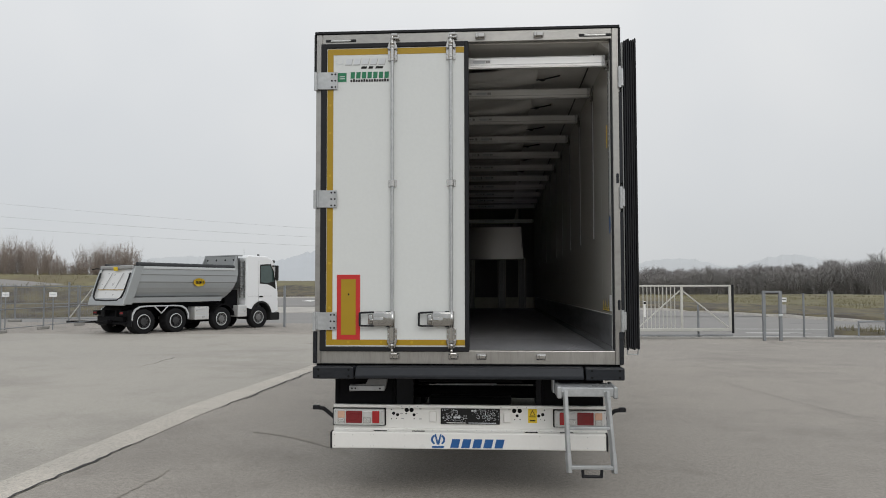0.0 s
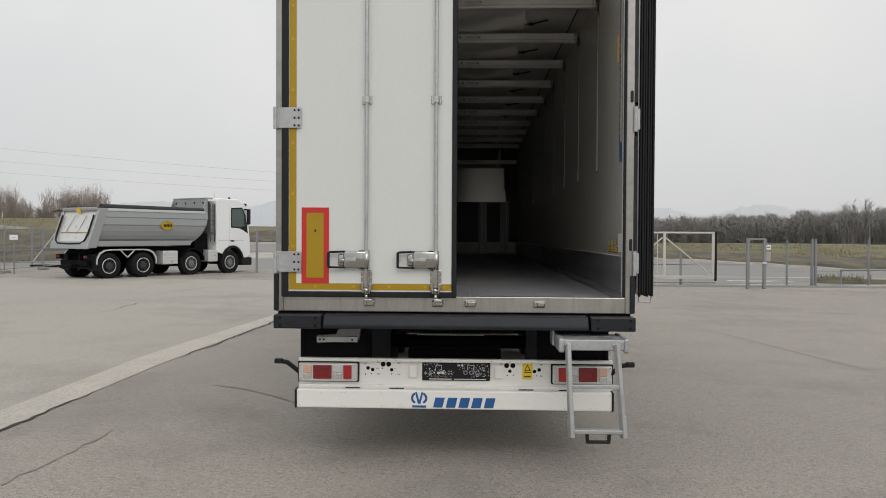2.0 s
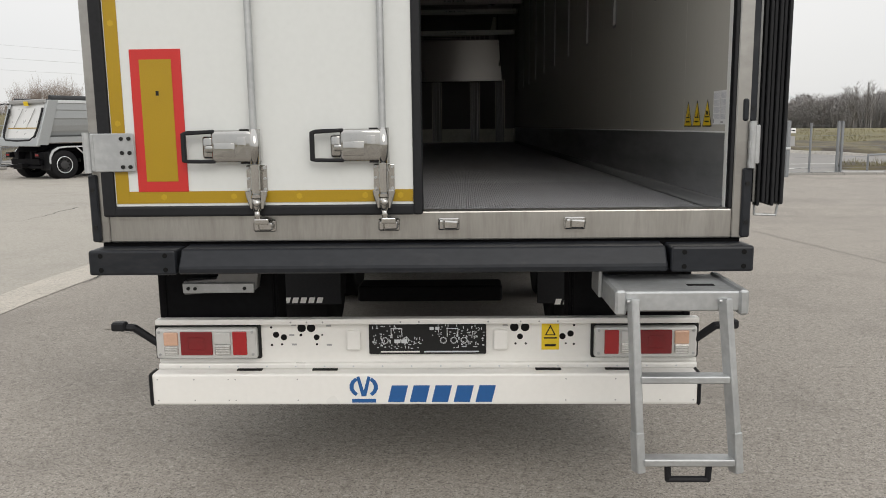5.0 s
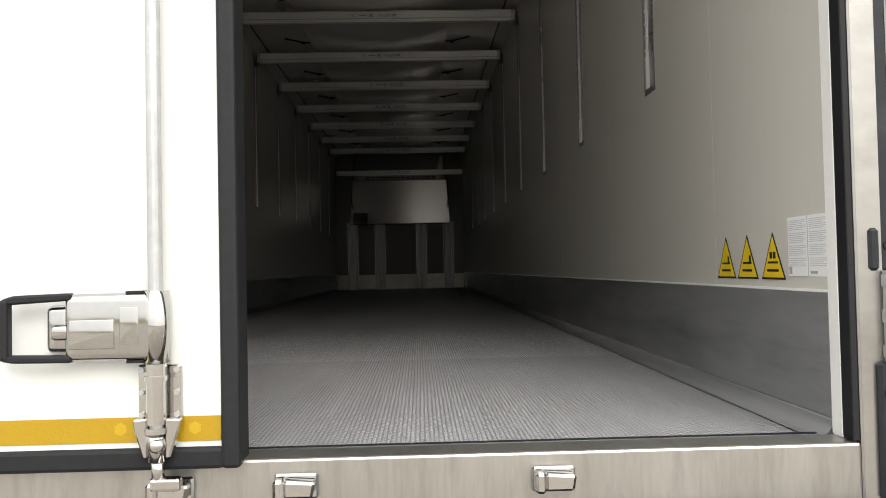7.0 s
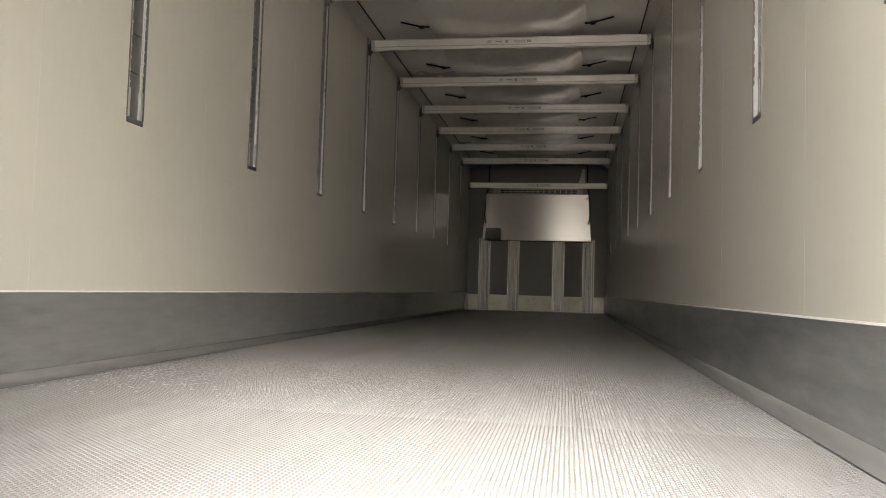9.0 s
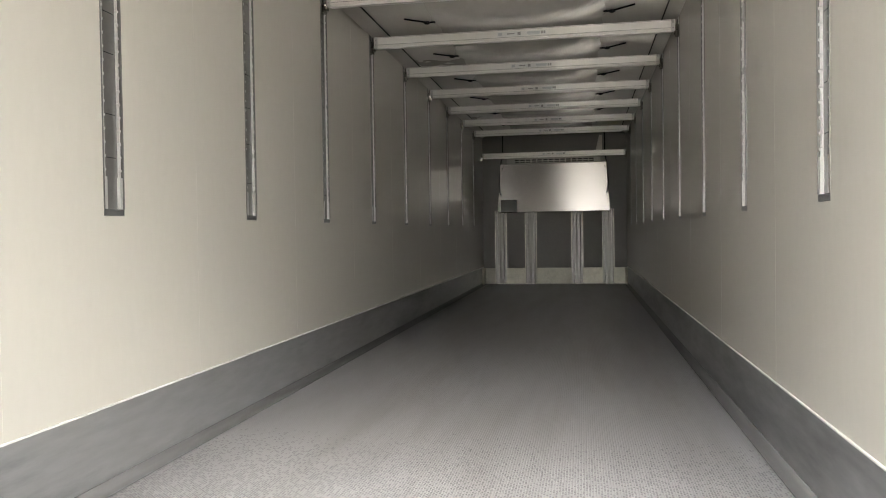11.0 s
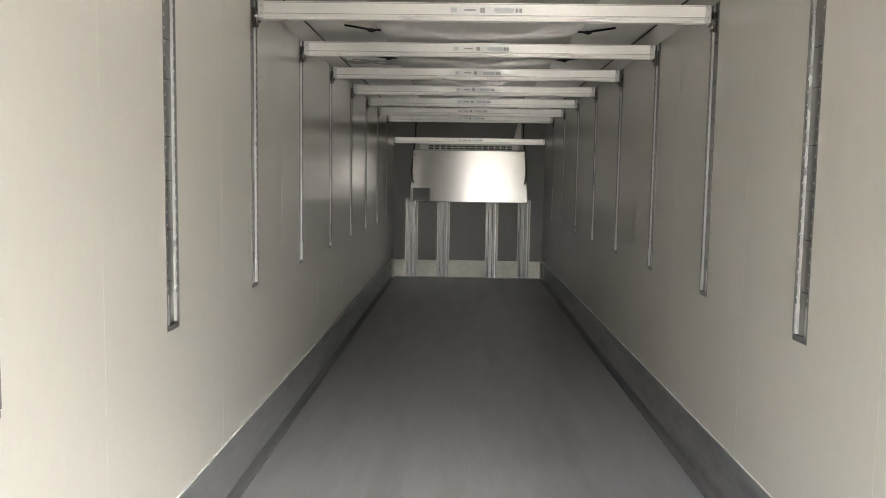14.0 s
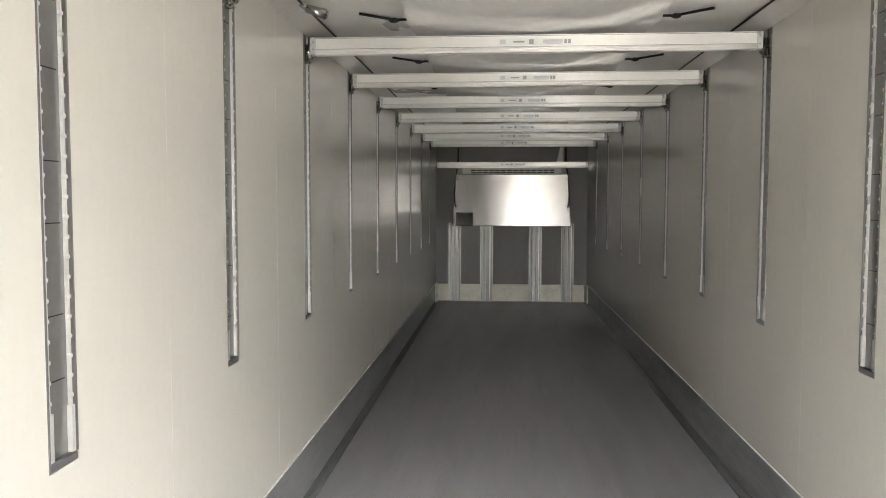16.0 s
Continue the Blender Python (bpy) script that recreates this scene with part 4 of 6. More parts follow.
for x in (-0.29, 0.355):
    bm = bmesh.new()
    box(bm, x - 0.032, x + 0.032, 0.175, 0.201, 0.645, 0.735, 0.008, 2)
    part("plate_lamp", bm, M_PAINT, carrier, "white number plate lamp")
part("plate_holder", B(-0.222, 0.292, 0.184, 0.198, 0.625, 0.762, 0.004), M_INK, carrier, "black number plate holder without a plate")
part("holder_bar", B(-0.17, 0.0, 0.1825, 0.1845, 0.634, 0.640), M_PAINT, carrier)
part("holder_bar", B(0.02, 0.26, 0.1825, 0.1845, 0.634, 0.640), M_PALEINK, carrier)
bm = bmesh.new()
random.seed(4)
for i in range(240):
    x, z = random.uniform(-0.212, 0.280), random.uniform(0.650, 0.752)
    if -0.075 < x < 0.055 and z > 0.70 or 0.02 < x < 0.14 and z < 0.70:
        continue
    w, hh = random.choice(((0.003, 0.011), (0.010, 0.003), (0.004, 0.004), (0.006, 0.003)))
    box(bm, x, x + w, 0.1826, 0.1845, z, z + hh)
for x, z, w, hh in ((-0.11, 0.676, 0.026, 0.016), (-0.08, 0.676, 0.026, 0.016), (0.045, 0.735, 0.018, 0.013), (0.07, 0.735, 0.018, 0.013)):
    box(bm, x, x + w, 0.1824, 0.1845, z, z + hh)
for x in (-0.150, -0.06, 0.105, 0.15, 0.195):
    for a in range(0, 360, 30):
        c, s_ = math.cos(radians(a)) * 0.013, math.sin(radians(a)) * 0.013
        box(bm, x + c - 0.0022, x + c + 0.0022, 0.1822, 0.1845, 0.688 + s_ - 0.0022, 0.688 + s_ + 0.0022)
for x0, x1 in ((-0.125, -0.075), (0.12, 0.17)):
    box(bm, x0, x1, 0.1822, 0.1845, 0.740, 0.743)
    box(bm, x0, x0 + 0.003, 0.1822, 0.1845, 0.705, 0.740)
    box(bm, x1 - 0.003, x1, 0.1822, 0.1845, 0.705, 0.740)
tagged(part("holder_rib", bm, M_PALEINK, carrier, "pale moulded ribs of the holder"), kind="stuff")
part("warning_label", B(0.534, 0.610, 0.1975, 0.2003, 0.640, 0.762, 0.0005), M_WARN, carrier, "yellow warning label")
bm = bmesh.new()
prism(bm, [(0.548, 0.705), (0.596, 0.705), (0.572, 0.752)], "y", 0.1965, 0.1978)
box(bm, 0.544, 0.600, 0.1965, 0.1978, 0.690, 0.696)
box(bm, 0.548, 0.596, 0.1965, 0.1978, 0.655, 0.665)
part("pictogram", bm, M_INK, carrier)
part("pictogram", prism(bmesh.new(), [(0.556, 0.7095), (0.588, 0.7095), (0.572, 0.741)], "y", 0.1955, 0.1966), M_WARN, carrier)


def tail_lamp(x0, x1, inner):
    """inner: +1 if the lamp's inner end lies towards +x."""
    lampb = part("tail_lamp", B(x0, x1, 0.16, 0.20, 0.613, 0.752, 0.012, 3), M_SILVERPLASTIC, trailer, "combination tail lamp with red and clear lenses")
    lampb.location = (0, 0.045, -0.018)
    part("backing", B(x0 - 0.012, x1 + 0.012, 0.188, 0.2015, 0.606, 0.762, 0.010, 2), M_INK, lampb)
    w = x1 - x0

    def lens(a, b, z0, z1, m, lab):
        pa, pb = (x0 + a * w, x0 + b * w) if inner > 0 else (x1 - b * w, x1 - a * w)
        glass = part("lens", B(pa, pb, 0.152, 0.165, z0, z1, 0.004, 2), m, lampb, lab)
        if b - a > 0.3:
            for q in (0.0, 1.0):
                part("inner_ring", B(pa + 0.030 + q * (pb - pa - 0.066), pa + 0.036 + q * (pb - pa - 0.066), 0.1495, 0.153, z0 + 0.03, z1 - 0.03, 0.001), M_REDLENS, glass)
                part("inner_ring", B(pa + 0.037, pb - 0.037, 0.1495, 0.153, z0 + 0.024 + q * (z1 - z0 - 0.053), z0 + 0.029 + q * (z1 - z0 - 0.053), 0.001), M_REDLENS, glass)
        elif m == M_CLEARLENS:
            for q in range(1, 6):
                part("rib", B(pa + 0.006, pb - 0.006, 0.1505, 0.153, z0 + q * (z1 - z0) / 6 - 0.0012, z0 + q * (z1 - z0) / 6 + 0.0012), M_SILVERPLASTIC, glass)

    lens(0.085, 0.225, 0.676, 0.735, M_AMBERLENS, "pale amber lens")
    lens(0.085, 0.225, 0.632, 0.674, M_CLEARLENS, "clear lens")
    lens(0.25, 0.565, 0.632, 0.738, M_REDLENS, "dark red lens")
    lens(0.585, 0.745, 0.632, 0.680, M_CLEARLENS, "clear ribbed lens")
    lens(0.585, 0.745, 0.682, 0.735, M_SILVERPLASTIC, "")
    lens(0.765, 0.905, 0.632, 0.738, M_REDLIT, "bright red lens")
    for a in (0.04, 0.96):
        for z in (0.635, 0.735):
            part("screw", rod(bmesh.new(), (x0 + a * w, 0.155, z), (x0 + a * w, 0.162, z), 0.006, 8), M_GALV, lampb)


tail_lamp(-1.171, -0.724, 1)
tail_lamp(0.747, 1.187, -1)
for s in (-1, 1):
    pts = [(s * 1.15, 0.19, 0.66), (s * 1.255, 0.15, 0.755), (s * 1.325, 0.14, 0.765)]
    arm = part("marker_arm", tube(bmesh.new(), pts, 0.017, 8), M_RUBBER, trailer, "black rubber arm with an end marker lamp")
    arm.location = (0, 0.045, -0.015)
    part("marker_lens", B(*sorted((s * 1.285, s * 1.345)), 0.115, 0.16, 0.748, 0.785, 0.006), M_RUBBER, arm)

bar = part("underrun_bar", B(-1.165, 1.178, 0.25, 0.33, 0.410, 0.550, 0.010, 2), M_PAINT, trailer, "white underrun protection bar with blue emblem")
bar.location = (-0.004, -0.12, 0.001)
part("end_cap", B(-1.179, -1.1635, 0.244, 0.335, 0.405, 0.553, 0.010), M_RUBBER, bar)
part("end_cap", B(1.1765, 1.193, 0.244, 0.335, 0.405, 0.553, 0.010), M_RUBBER, bar)
for x in (-1.14, -0.98, -0.83, -0.80, -0.53, 0.62, 0.83, 1.02, 1.16):
    for z in (0.432, 0.526):
        part("rivet", rod(bmesh.new(), (x, 0.2485, z), (x, 0.253, z), 0.0032, 8), M_GREYINK, bar)
bm = bmesh.new()
for a0 in list(range(-55, 55, 22)) + list(range(125, 235, 22)):
    ring = [(-0.245 + 0.062 * math.cos(radians(a)), 0.492 + 0.050 * math.sin(radians(a))) for a in (a0, a0 + 22)] + [(-0.245 + 0.044 * math.cos(radians(a)), 0.492 + 0.036 * math.sin(radians(a))) for a in (a0 + 22, a0)]
    prism(bm, ring, "y", 0.2482, 0.2502)
prism(bm, [(-0.275, 0.535), (-0.263, 0.54), (-0.245, 0.475), (-0.227, 0.54), (-0.215, 0.535), (-0.235, 0.45), (-0.255, 0.45)], "y", 0.2482, 0.2502)
box(bm, -0.297, -0.193, 0.2482, 0.2502, 0.422, 0.438)
for i in range(5):
    x = -0.142 + i * 0.094
    prism(bm, [(x, 0.424), (x + 0.070, 0.424), (x + 0.088, 0.498), (x + 0.018, 0.498)], "y", 0.2482, 0.2502)
part("emblem", bm, M_BLUEINK, bar, "blue emblem shapes")
for x in (-0.75, -0.42, 0.55, 0.85):
    part("drain_slot", B(x - 0.055, x + 0.055, 0.295, 0.32, 0.548, 0.5535), M_DARKHOLE, bar)

# ---- folding access steps ----
step = thing("folding_steps", "galvanised folding access steps hanging under the rear sill", "steps")
bm = bmesh.new()
box(bm, 0.765, 1.178, -0.29, 0.03, 0.978, 0.996, 0.003)
box(bm, 0.765, 1.178, -0.312, -0.288, 0.925, 0.998, 0.006)
part("platform", bm, M_GALV, step)
part("tread_slot", B(1.02, 1.12, -0.20, -0.17, 0.9955, 0.9975), M_DARKHOLE, step)
for a, b in ((0.730, 0.770), (1.170, 1.205)):
    part("side_bracket", B(a, b, -0.322, 0.04, 0.912, 1.004, 0.008), M_GALV, step)
part("mounting_plate", B(0.715, 0.729, -0.05, 0.12, 0.92, 1.06, 0.003), M_GALV, step)


def bar_between(bm, a, b, w, d):
    a, b = Vector(a), Vector(b)
    m = Matrix.Translation((a + b) / 2) @ (b - a).to_track_quat("Z", "Y").to_matrix().to_4x4()
    h = (b - a).length / 2
    return box(bm, -w / 2, w / 2, -d / 2, d / 2, -h, h, 0.004, 1, m)


for x0, x1 in ((0.792, 0.812), (1.118, 1.160)):
    part("stringer", bar_between(bmesh.new(), (x0, -0.322, 0.975), (x1, -0.395, 0.365), 0.030, 0.045), M_GALV, step)
    part("hinge_bolt", rod(bmesh.new(), (x0 - 0.022, -0.325, 0.965), (x0 + 0.022, -0.325, 0.965), 0.007, 10), M_GALV, step)
    part("foot_sleeve", bar_between(bmesh.new(), (x1 - 0.006, -0.380, 0.50), (x1, -0.396, 0.352), 0.033, 0.048), M_GALV, step)
part("tread", B(0.815, 1.130, -0.385, -0.325, 0.678, 0.704, 0.004), M_GALV, step)
part("tread", B(0.826, 1.148, -0.42, -0.36, 0.382, 0.408, 0.004), M_GALV, step)
part("pull_handle", tube(bmesh.new(), [(0.915, -0.395, 0.383), (0.918, -0.395, 0.325), (1.06, -0.395, 0.325), (1.063, -0.395, 0.383)], 0.012, 8), M_RUBBER, step, "black pull handle")


# ---- ground, yard, road, meadow ----
HAULED = set(scene.objects)
EYE0 = Vector((0.34, -6.52))


def ramp(a, b, v):
    t = min(1.0, max(0.0, (v - a) / (b - a)))
    return t * t * (3 - 2 * t)


def height(x, y):
    """Height of the land: level across the yard, a bank behind the road, then meadow."""
    d = math.hypot(x - EYE0.x, y - EYE0.y)
    az = math.degrees(math.atan2(x - EYE0.x, y - EYE0.y))
    right = ramp(2, 8, az)
    left = ramp(-20, -24, az)
    mid = 1 - right - left
    h = -0.10 * ramp(18, 28, d) * (1 - ramp(40, 60, d))
    h += right * (0.80 * ramp(48, 100, d) - 3.2 * ramp(110, 270, d))
    h += left * 3.1 * ramp(54, 82, d)
    h += mid * (0.55 * ramp(62, 95, d) + 2.6 * ramp(95, 135, d))
    return h


M_YARD = mat("worn_yard_concrete", (0.300, 0.273, 0.238), 0.85, 0, 0.30, 70, 0.10, 0.5, 80, (1, 1, 1), (0.24, 0.22, 0.193), 0.60)


def speckle(m, scale, dark, pale, amount):
    """Adds the loose grain of worn concrete: dark and pale chips and darker damp patches."""
    n, l = m.node_tree.nodes, m.node_tree.links
    b = n["Principled BSDF"]
    src = b.inputs["Base Color"].links[0].from_socket
    co = n["Texture Coordinate"]
    for sc, col, lo, hi, am in ((scale, dark, 0.53, 0.61, amount), (scale * 1.7, pale, 0.55, 0.63, amount * 0.85), (scale * 0.45, dark, 0.60, 0.68, amount * 0.7), (22, dark, 0.52, 0.64, 0.44), (29, pale, 0.54, 0.66, 0.40), (0.23, dark, 0.50, 0.80, 0.42), (1.1, dark, 0.52, 0.75, 0.32)):
        t = n.new("ShaderNodeTexNoise")
        t.inputs["Scale"].default_value, t.inputs["Detail"].default_value, t.inputs["Roughness"].default_value = sc, 5, 0.65
        l.new(co.outputs["Object"], t.inputs["Vector"])
        r = n.new("ShaderNodeMapRange")
        r.inputs["From Min"].default_value, r.inputs["From Max"].default_value, r.inputs["To Max"].default_value = lo, hi, am
        l.new(t.outputs["Fac"], r.inputs["Value"])
        mx = n.new("ShaderNodeMix")
        mx.data_type = "RGBA"
        mx.inputs[7].default_value = (*col, 1)
        l.new(r.outputs[0], mx.inputs[0])
        l.new(src, mx.inputs[6])
        src = mx.outputs[2]
    l.new(src, b.inputs["Base Color"])


speckle(M_YARD, 75, (0.110, 0.098, 0.088), (0.53, 0.49, 0.45), 0.95)
M_ROAD = mat("grey_asphalt", (0.23, 0.222, 0.212), 0.9, 0, 0.2, 20, 0.3, 0.3, 40)
M_LINE = mat("white_road_paint", (0.70, 0.70, 0.68), 0.7, 0, 0.15, 12, 1.0)
M_KERB = mat("concrete_kerb", (0.30, 0.29, 0.27), 0.9, 0, 0.2, 20, 1.0)
M_MEADOW = mat("winter_meadow", (0.150, 0.134, 0.066), 0.95, 0, 0.38, 1.3, 0.045, 0.6, 3.0, (1, 0.4, 1), (0.125, 0.098, 0.058), 0.58)
M_EARTH = mat("bare_earth_bank", (0.060, 0.050, 0.039), 0.95, 0, 0.5, 1.8, 0.3, 0.6, 3.0, (1, 0.5, 1), (0.135, 0.115, 0.062), 0.50)
M_GRAVEL = mat("pale_gravel", (0.38, 0.36, 0.33), 0.95, 0, 0.3, 8, 0.5, 0.5, 8)
M_JOINT = mat("fine_joint", (0.17, 0.162, 0.15), 0.9, 0, 0.35, 20, 1.2)
M_CRACK = mat("tarred_crack", (0.05, 0.048, 0.045), 0.85, 0, 0.3, 20, 2)
M_SEAM = mat("pale_concrete_strip", (0.50, 0.458, 0.40), 0.88, 0, 0.24, 30, 0.6, 0.4, 50, (1, 1, 1), (0.42, 0.385, 0.335), 0.58)


def yard_edge(x):
    return 22.6 + 11.5 * ramp(2, -8, x)


def sheet(name, xs, ys, lift, material, label, category, inside=None, kind="structure"):
    bm = bmesh.new()
    vs = [[bm.verts.new((x, y(x) if callable(y) else y, 0)) for x in xs] for y in ys]
    for row in vs:
        for v in row:
            v.co.z = height(v.co.x, v.co.y) + lift
    for a, b in zip(vs, vs[1:]):
        for i in range(len(xs) - 1):
            bm.faces.new((a[i], a[i + 1], b[i + 1], b[i]))
    return tagged(part(name, smooth(bm), material), label, category, "", kind)


def road_side(az):
    """The road runs slantwise: its far side draws nearer towards the right."""
    return 16.0 - 16.0 * ramp(4, 27, az) - 2.0 * ramp(24, 46, az)


def road_end(x):
    """Where the far side of the road lies at a given x."""
    y = 45.0
    for _ in range(12):
        far = 47.6 + road_side(math.degrees(math.atan2(x - EYE0.x, y - EYE0.y)))
        y = EYE0.y + math.sqrt(max(1.0, far * far - (x - EYE0.x) ** 2))
    return y


# land out to the horizon, in rings round the yard; it lies lower under the paved sheets
bm = bmesh.new()
radii = [0.1, 10, 20, 28, 33, 38, 42, 46, 50, 54, 57, 60, 63, 66, 70, 74, 78, 82, 86, 90, 96, 105, 120, 140, 170, 210, 260, 330, 450, 650, 1000, 1700, 3000, 4500]
rings = []
for r in radii:
    ring = []
    for k in range(240):
        a = 2 * math.pi * k / 240
        x, y = EYE0.x + r * math.sin(a), EYE0.y + r * math.cos(a)
        paved = y < yard_edge(x) + 22 and r < 66 and not (x > 3 and y > yard_edge(x) + 21)
        bearing = (math.degrees(a) + 180) % 360 - 180
        paved = paved or (1 < x < 30 and 20 < y < road_end(x) + 1) or (-20 < bearing < -4 and 56 < r < 98)
        h = height(x, y) - (0.25 if paved else 0.0)
        if 70 < r < 330 and not paved:
            h += 0.25 * noise.noise(Vector((x * 0.06, y * 0.06, 0)))
        ring.append(bm.verts.new((x, y, h)))
    rings.append(ring)
for a, b in zip(rings, rings[1:]):
    for k in range(240):
        bm.faces.new((a[k], a[(k + 1) % 240], b[(k + 1) % 240], b[k]))
tagged(part("ground", smooth(bm), M_MEADOW), "dull green and brown winter meadow behind the yard", "ground", "", "structure")

XS = [-70 + 2.0 * i for i in range(71)]
tagged(sheet("yard", XS, [-60, -40, -25, -15, -8, -3, 0, 3, 6, 9, 12, 15, 18, 21, 24] + [lambda x, f=f: 24 + (yard_edge(x) - 24) * f for f in (0.33, 0.66, 1.0)], 0.0, M_YARD, "worn pale grey concrete yard with cracks and stains", "yard"))
sheet("road", XS, [lambda x, f=f: yard_edge(x) + 0.5 + 20.5 * f for f in (0, 0.1, 0.2, 0.3, 0.4, 0.5, 0.6, 0.7, 0.8, 0.9, 1.0)], -0.03, M_ROAD, "grey asphalt road behind the fence", "road")


sheet("road", [2 + 1.5 * i for i in range(18)], [lambda x, f=f: 43.0 + max(0.02, road_end(x) - 43.0) * f for f in (0, 0.25, 0.5, 0.75, 1.0)], 0.0, M_ROAD, "wider grey asphalt of the road beyond the gate", "road")


def polar_sheet(name, az0, az1, rows, lift, material, label, category, shift=None, rough=0.16):
    """A strip of land in rings round the first standpoint; shift moves the rings out by an amount for each bearing."""
    bm = bmesh.new()
    n = int((az1 - az0) / 0.8)
    prev = None
    for d in rows:
        cur = []
        for i in range(n + 1):
            a = radians(az0 + (az1 - az0) * i / n)
            wave = 1.6 if shift is None else 0.5
            dd = d + wave * noise.noise(Vector((a * 14, d * 0.05, 1))) + (shift(math.degrees(a)) if shift else 0.0)
            x, y = EYE0.x + dd * math.sin(a), EYE0.y + dd * math.cos(a)
            cur.append(bm.verts.new((x, y, height(x, y) + (lift if rows[0] < d < rows[-1] else -0.4) + (rough * noise.noise(Vector((x * 0.5, y * 0.5, 2))) if rows[0] < d < rows[-1] else 0))))
        if prev:
            for i in range(n):
                bm.faces.new((prev[i], prev[i + 1], cur[i + 1], cur[i]))
        prev = cur
    return tagged(part(name, smooth(bm), material), label, category, "", "structure")


polar_sheet("earth_bank", 3, 46, [47.5, 48.5, 50, 52, 54, 56, 58.5, 61, 64], 0.16, M_EARTH, "brown churned earth bank beside the road", "bank", road_side)
polar_sheet("road_kerb", 3, 46, [46.6, 46.75, 47.05, 47.2], 0.12, M_GRAVEL, "pale concrete edge along the far side of the road", "kerb", road_side)
polar_sheet("verge", 21.8, 46, [35.0, 35.6, 36.6, 37.6, 38.4], 0.10, M_EARTH, "brown weedy verge at the yard edge", "verge")
polar_sheet("gravel_verge", -19, -5, [57.2, 57.8, 60, 63, 66, 69, 71.2], 0.05, M_GRAVEL, "pale gravel verge between yard and road", "verge", lambda az: 0.0, 0.12)
polar_sheet("far_road", -19, -5, [71, 71.6, 75, 79, 83, 87, 91, 95, 98.4], 0.03, M_ROAD, "grey asphalt road behind the gravel verge", "road", lambda az: 0.0, 0.0)
polar_sheet("road_kerb", -19, -5, [97.6, 97.9, 98.5, 98.8], 0.10, M_GRAVEL, "pale concrete edge along the far side of the road", "kerb", lambda az: 0.0, 0.0)
polar_sheet("earth_bank", -19, -5, [98.6, 99.2, 102, 105, 109, 113, 116.5, 118], 0.14, M_EARTH, "brown churned earth bank beside the road", "bank", lambda az: 0.0, 0.3)
sheet("road_arrow", [-21.4 + 0.32 * i for i in range(5)], [lambda x: 73.0 - 0.8 * (x + 21.4), lambda x: 76.0 - 1.2 * (x + 21.4)], 0.05, M_LINE, "white arrow painted on the road", "road marking")
polar_sheet("earth_bank", -62, -22, [52, 55, 58, 61, 64, 67, 70, 73], 0.09, M_EARTH, "dark bare earth bank behind the fence", "bank")
sheet("road_line", [3 + 1.5 * i for i in range(30)], [lambda x: yard_edge(x) + 7.4, lambda x: yard_edge(x) + 7.58], -0.022, M_LINE, "white line painted on the road", "road marking")
sheet("road_line", [3 + 1.5 * i for i in range(30)], [lambda x: yard_edge(x) + 1.9, lambda x: yard_edge(x) + 2.03], -0.022, M_LINE, "white line painted on the road", "road marking")
for xa, yo, ln in ((10.2, 4.2, 2.6), (15.2, 4.0, 2.4), (15.9, 3.4, 2.8)):
    sheet("road_arrow", [xa + ln * i / 4 for i in range(5)], [lambda x: yard_edge(x) + yo, lambda x: yard_edge(x) + yo + 0.4], -0.021, M_LINE, "white arrow painted on the road", "road marking")
kerb = thing("kerb", "low concrete kerb stones at the yard edge", "kerb", "", "structure")
for i in range(44):
    x = 3.0 + i * 1.0
    z = height(x, yard_edge(x))
    part("kerb_stone", B(x + 0.006, x + 0.994, yard_edge(x) + 0.01, yard_edge(x) + 0.17, z - 0.12, z + 0.07, 0.015), M_KERB, kerb)


# pale strip with an open crack across the yard, and a few finer cracks
def strip(name, pts, w, lift, material, label):
    bm = bmesh.new()
    prev = None
    for i, (x, y) in enumerate(pts):
        q = pts[min(i + 1, len(pts) - 1)]
        p = pts[max(i - 1, 0)]
        n = Vector((-(q[1] - p[1]), q[0] - p[0])).normalized()
        ww = w(i) if callable(w) else w
        cur = [bm.verts.new((x + s * n.x * ww / 2, y + s * n.y * ww / 2, height(x + s * n.x * ww / 2, y + s * n.y * ww / 2) + lift)) for s in (-1, 1)]
        if prev:
            bm.faces.new((prev[0], prev[1], cur[1], cur[0]))
        prev = cur
    return tagged(part(name, bm, material), label, "ground", "", "structure")


def wander(a, b, n, amp, seed):
    random.seed(seed)
    a, b = Vector(a), Vector(b)
    side = Vector((-(b - a).y, (b - a).x)).normalized()
    off, out = 0.0, []
    for i in range(n + 1):
        off = 0.6 * off + random.uniform(-amp, amp)
        p = a + (b - a) * (i / n) + side * off
        out.append((p.x, p.y))
    return out


def strip_left(y):
    return -4.36 - 0.038 * min(max(0.0, y), 5.0) + 0.055 * max(0.0, y - 5.0) * (1 - 0.5 * ramp(10, 14, y)) + 0.03 * noise.noise(Vector((y * 0.9, 3.0, 0)))


def strip_right(y):
    return -3.93 - 0.025 * min(max(0.0, y), 4.0) + 0.018 * max(0.0, y - 4.0) + 0.02 * noise.noise(Vector((y * 0.8, 9.0, 0)))


def slab(name, ys, left, right, label):
    """A level slab of paler concrete between two lines."""
    bm = bmesh.new()
    prev = None
    for y in ys:
        a, b = left(y), right(y)
        cur = [bm.verts.new((a + (b - a) * k / 12, y, height(a + (b - a) * k / 12, y) + 0.004)) for k in range(13)]
        if prev:
            for k in range(12):
                bm.faces.new((prev[k], prev[k + 1], cur[k + 1], cur[k]))
        prev = cur
    return tagged(part(name, smooth(bm), M_PALEYARD), label, "yard", "", "structure")


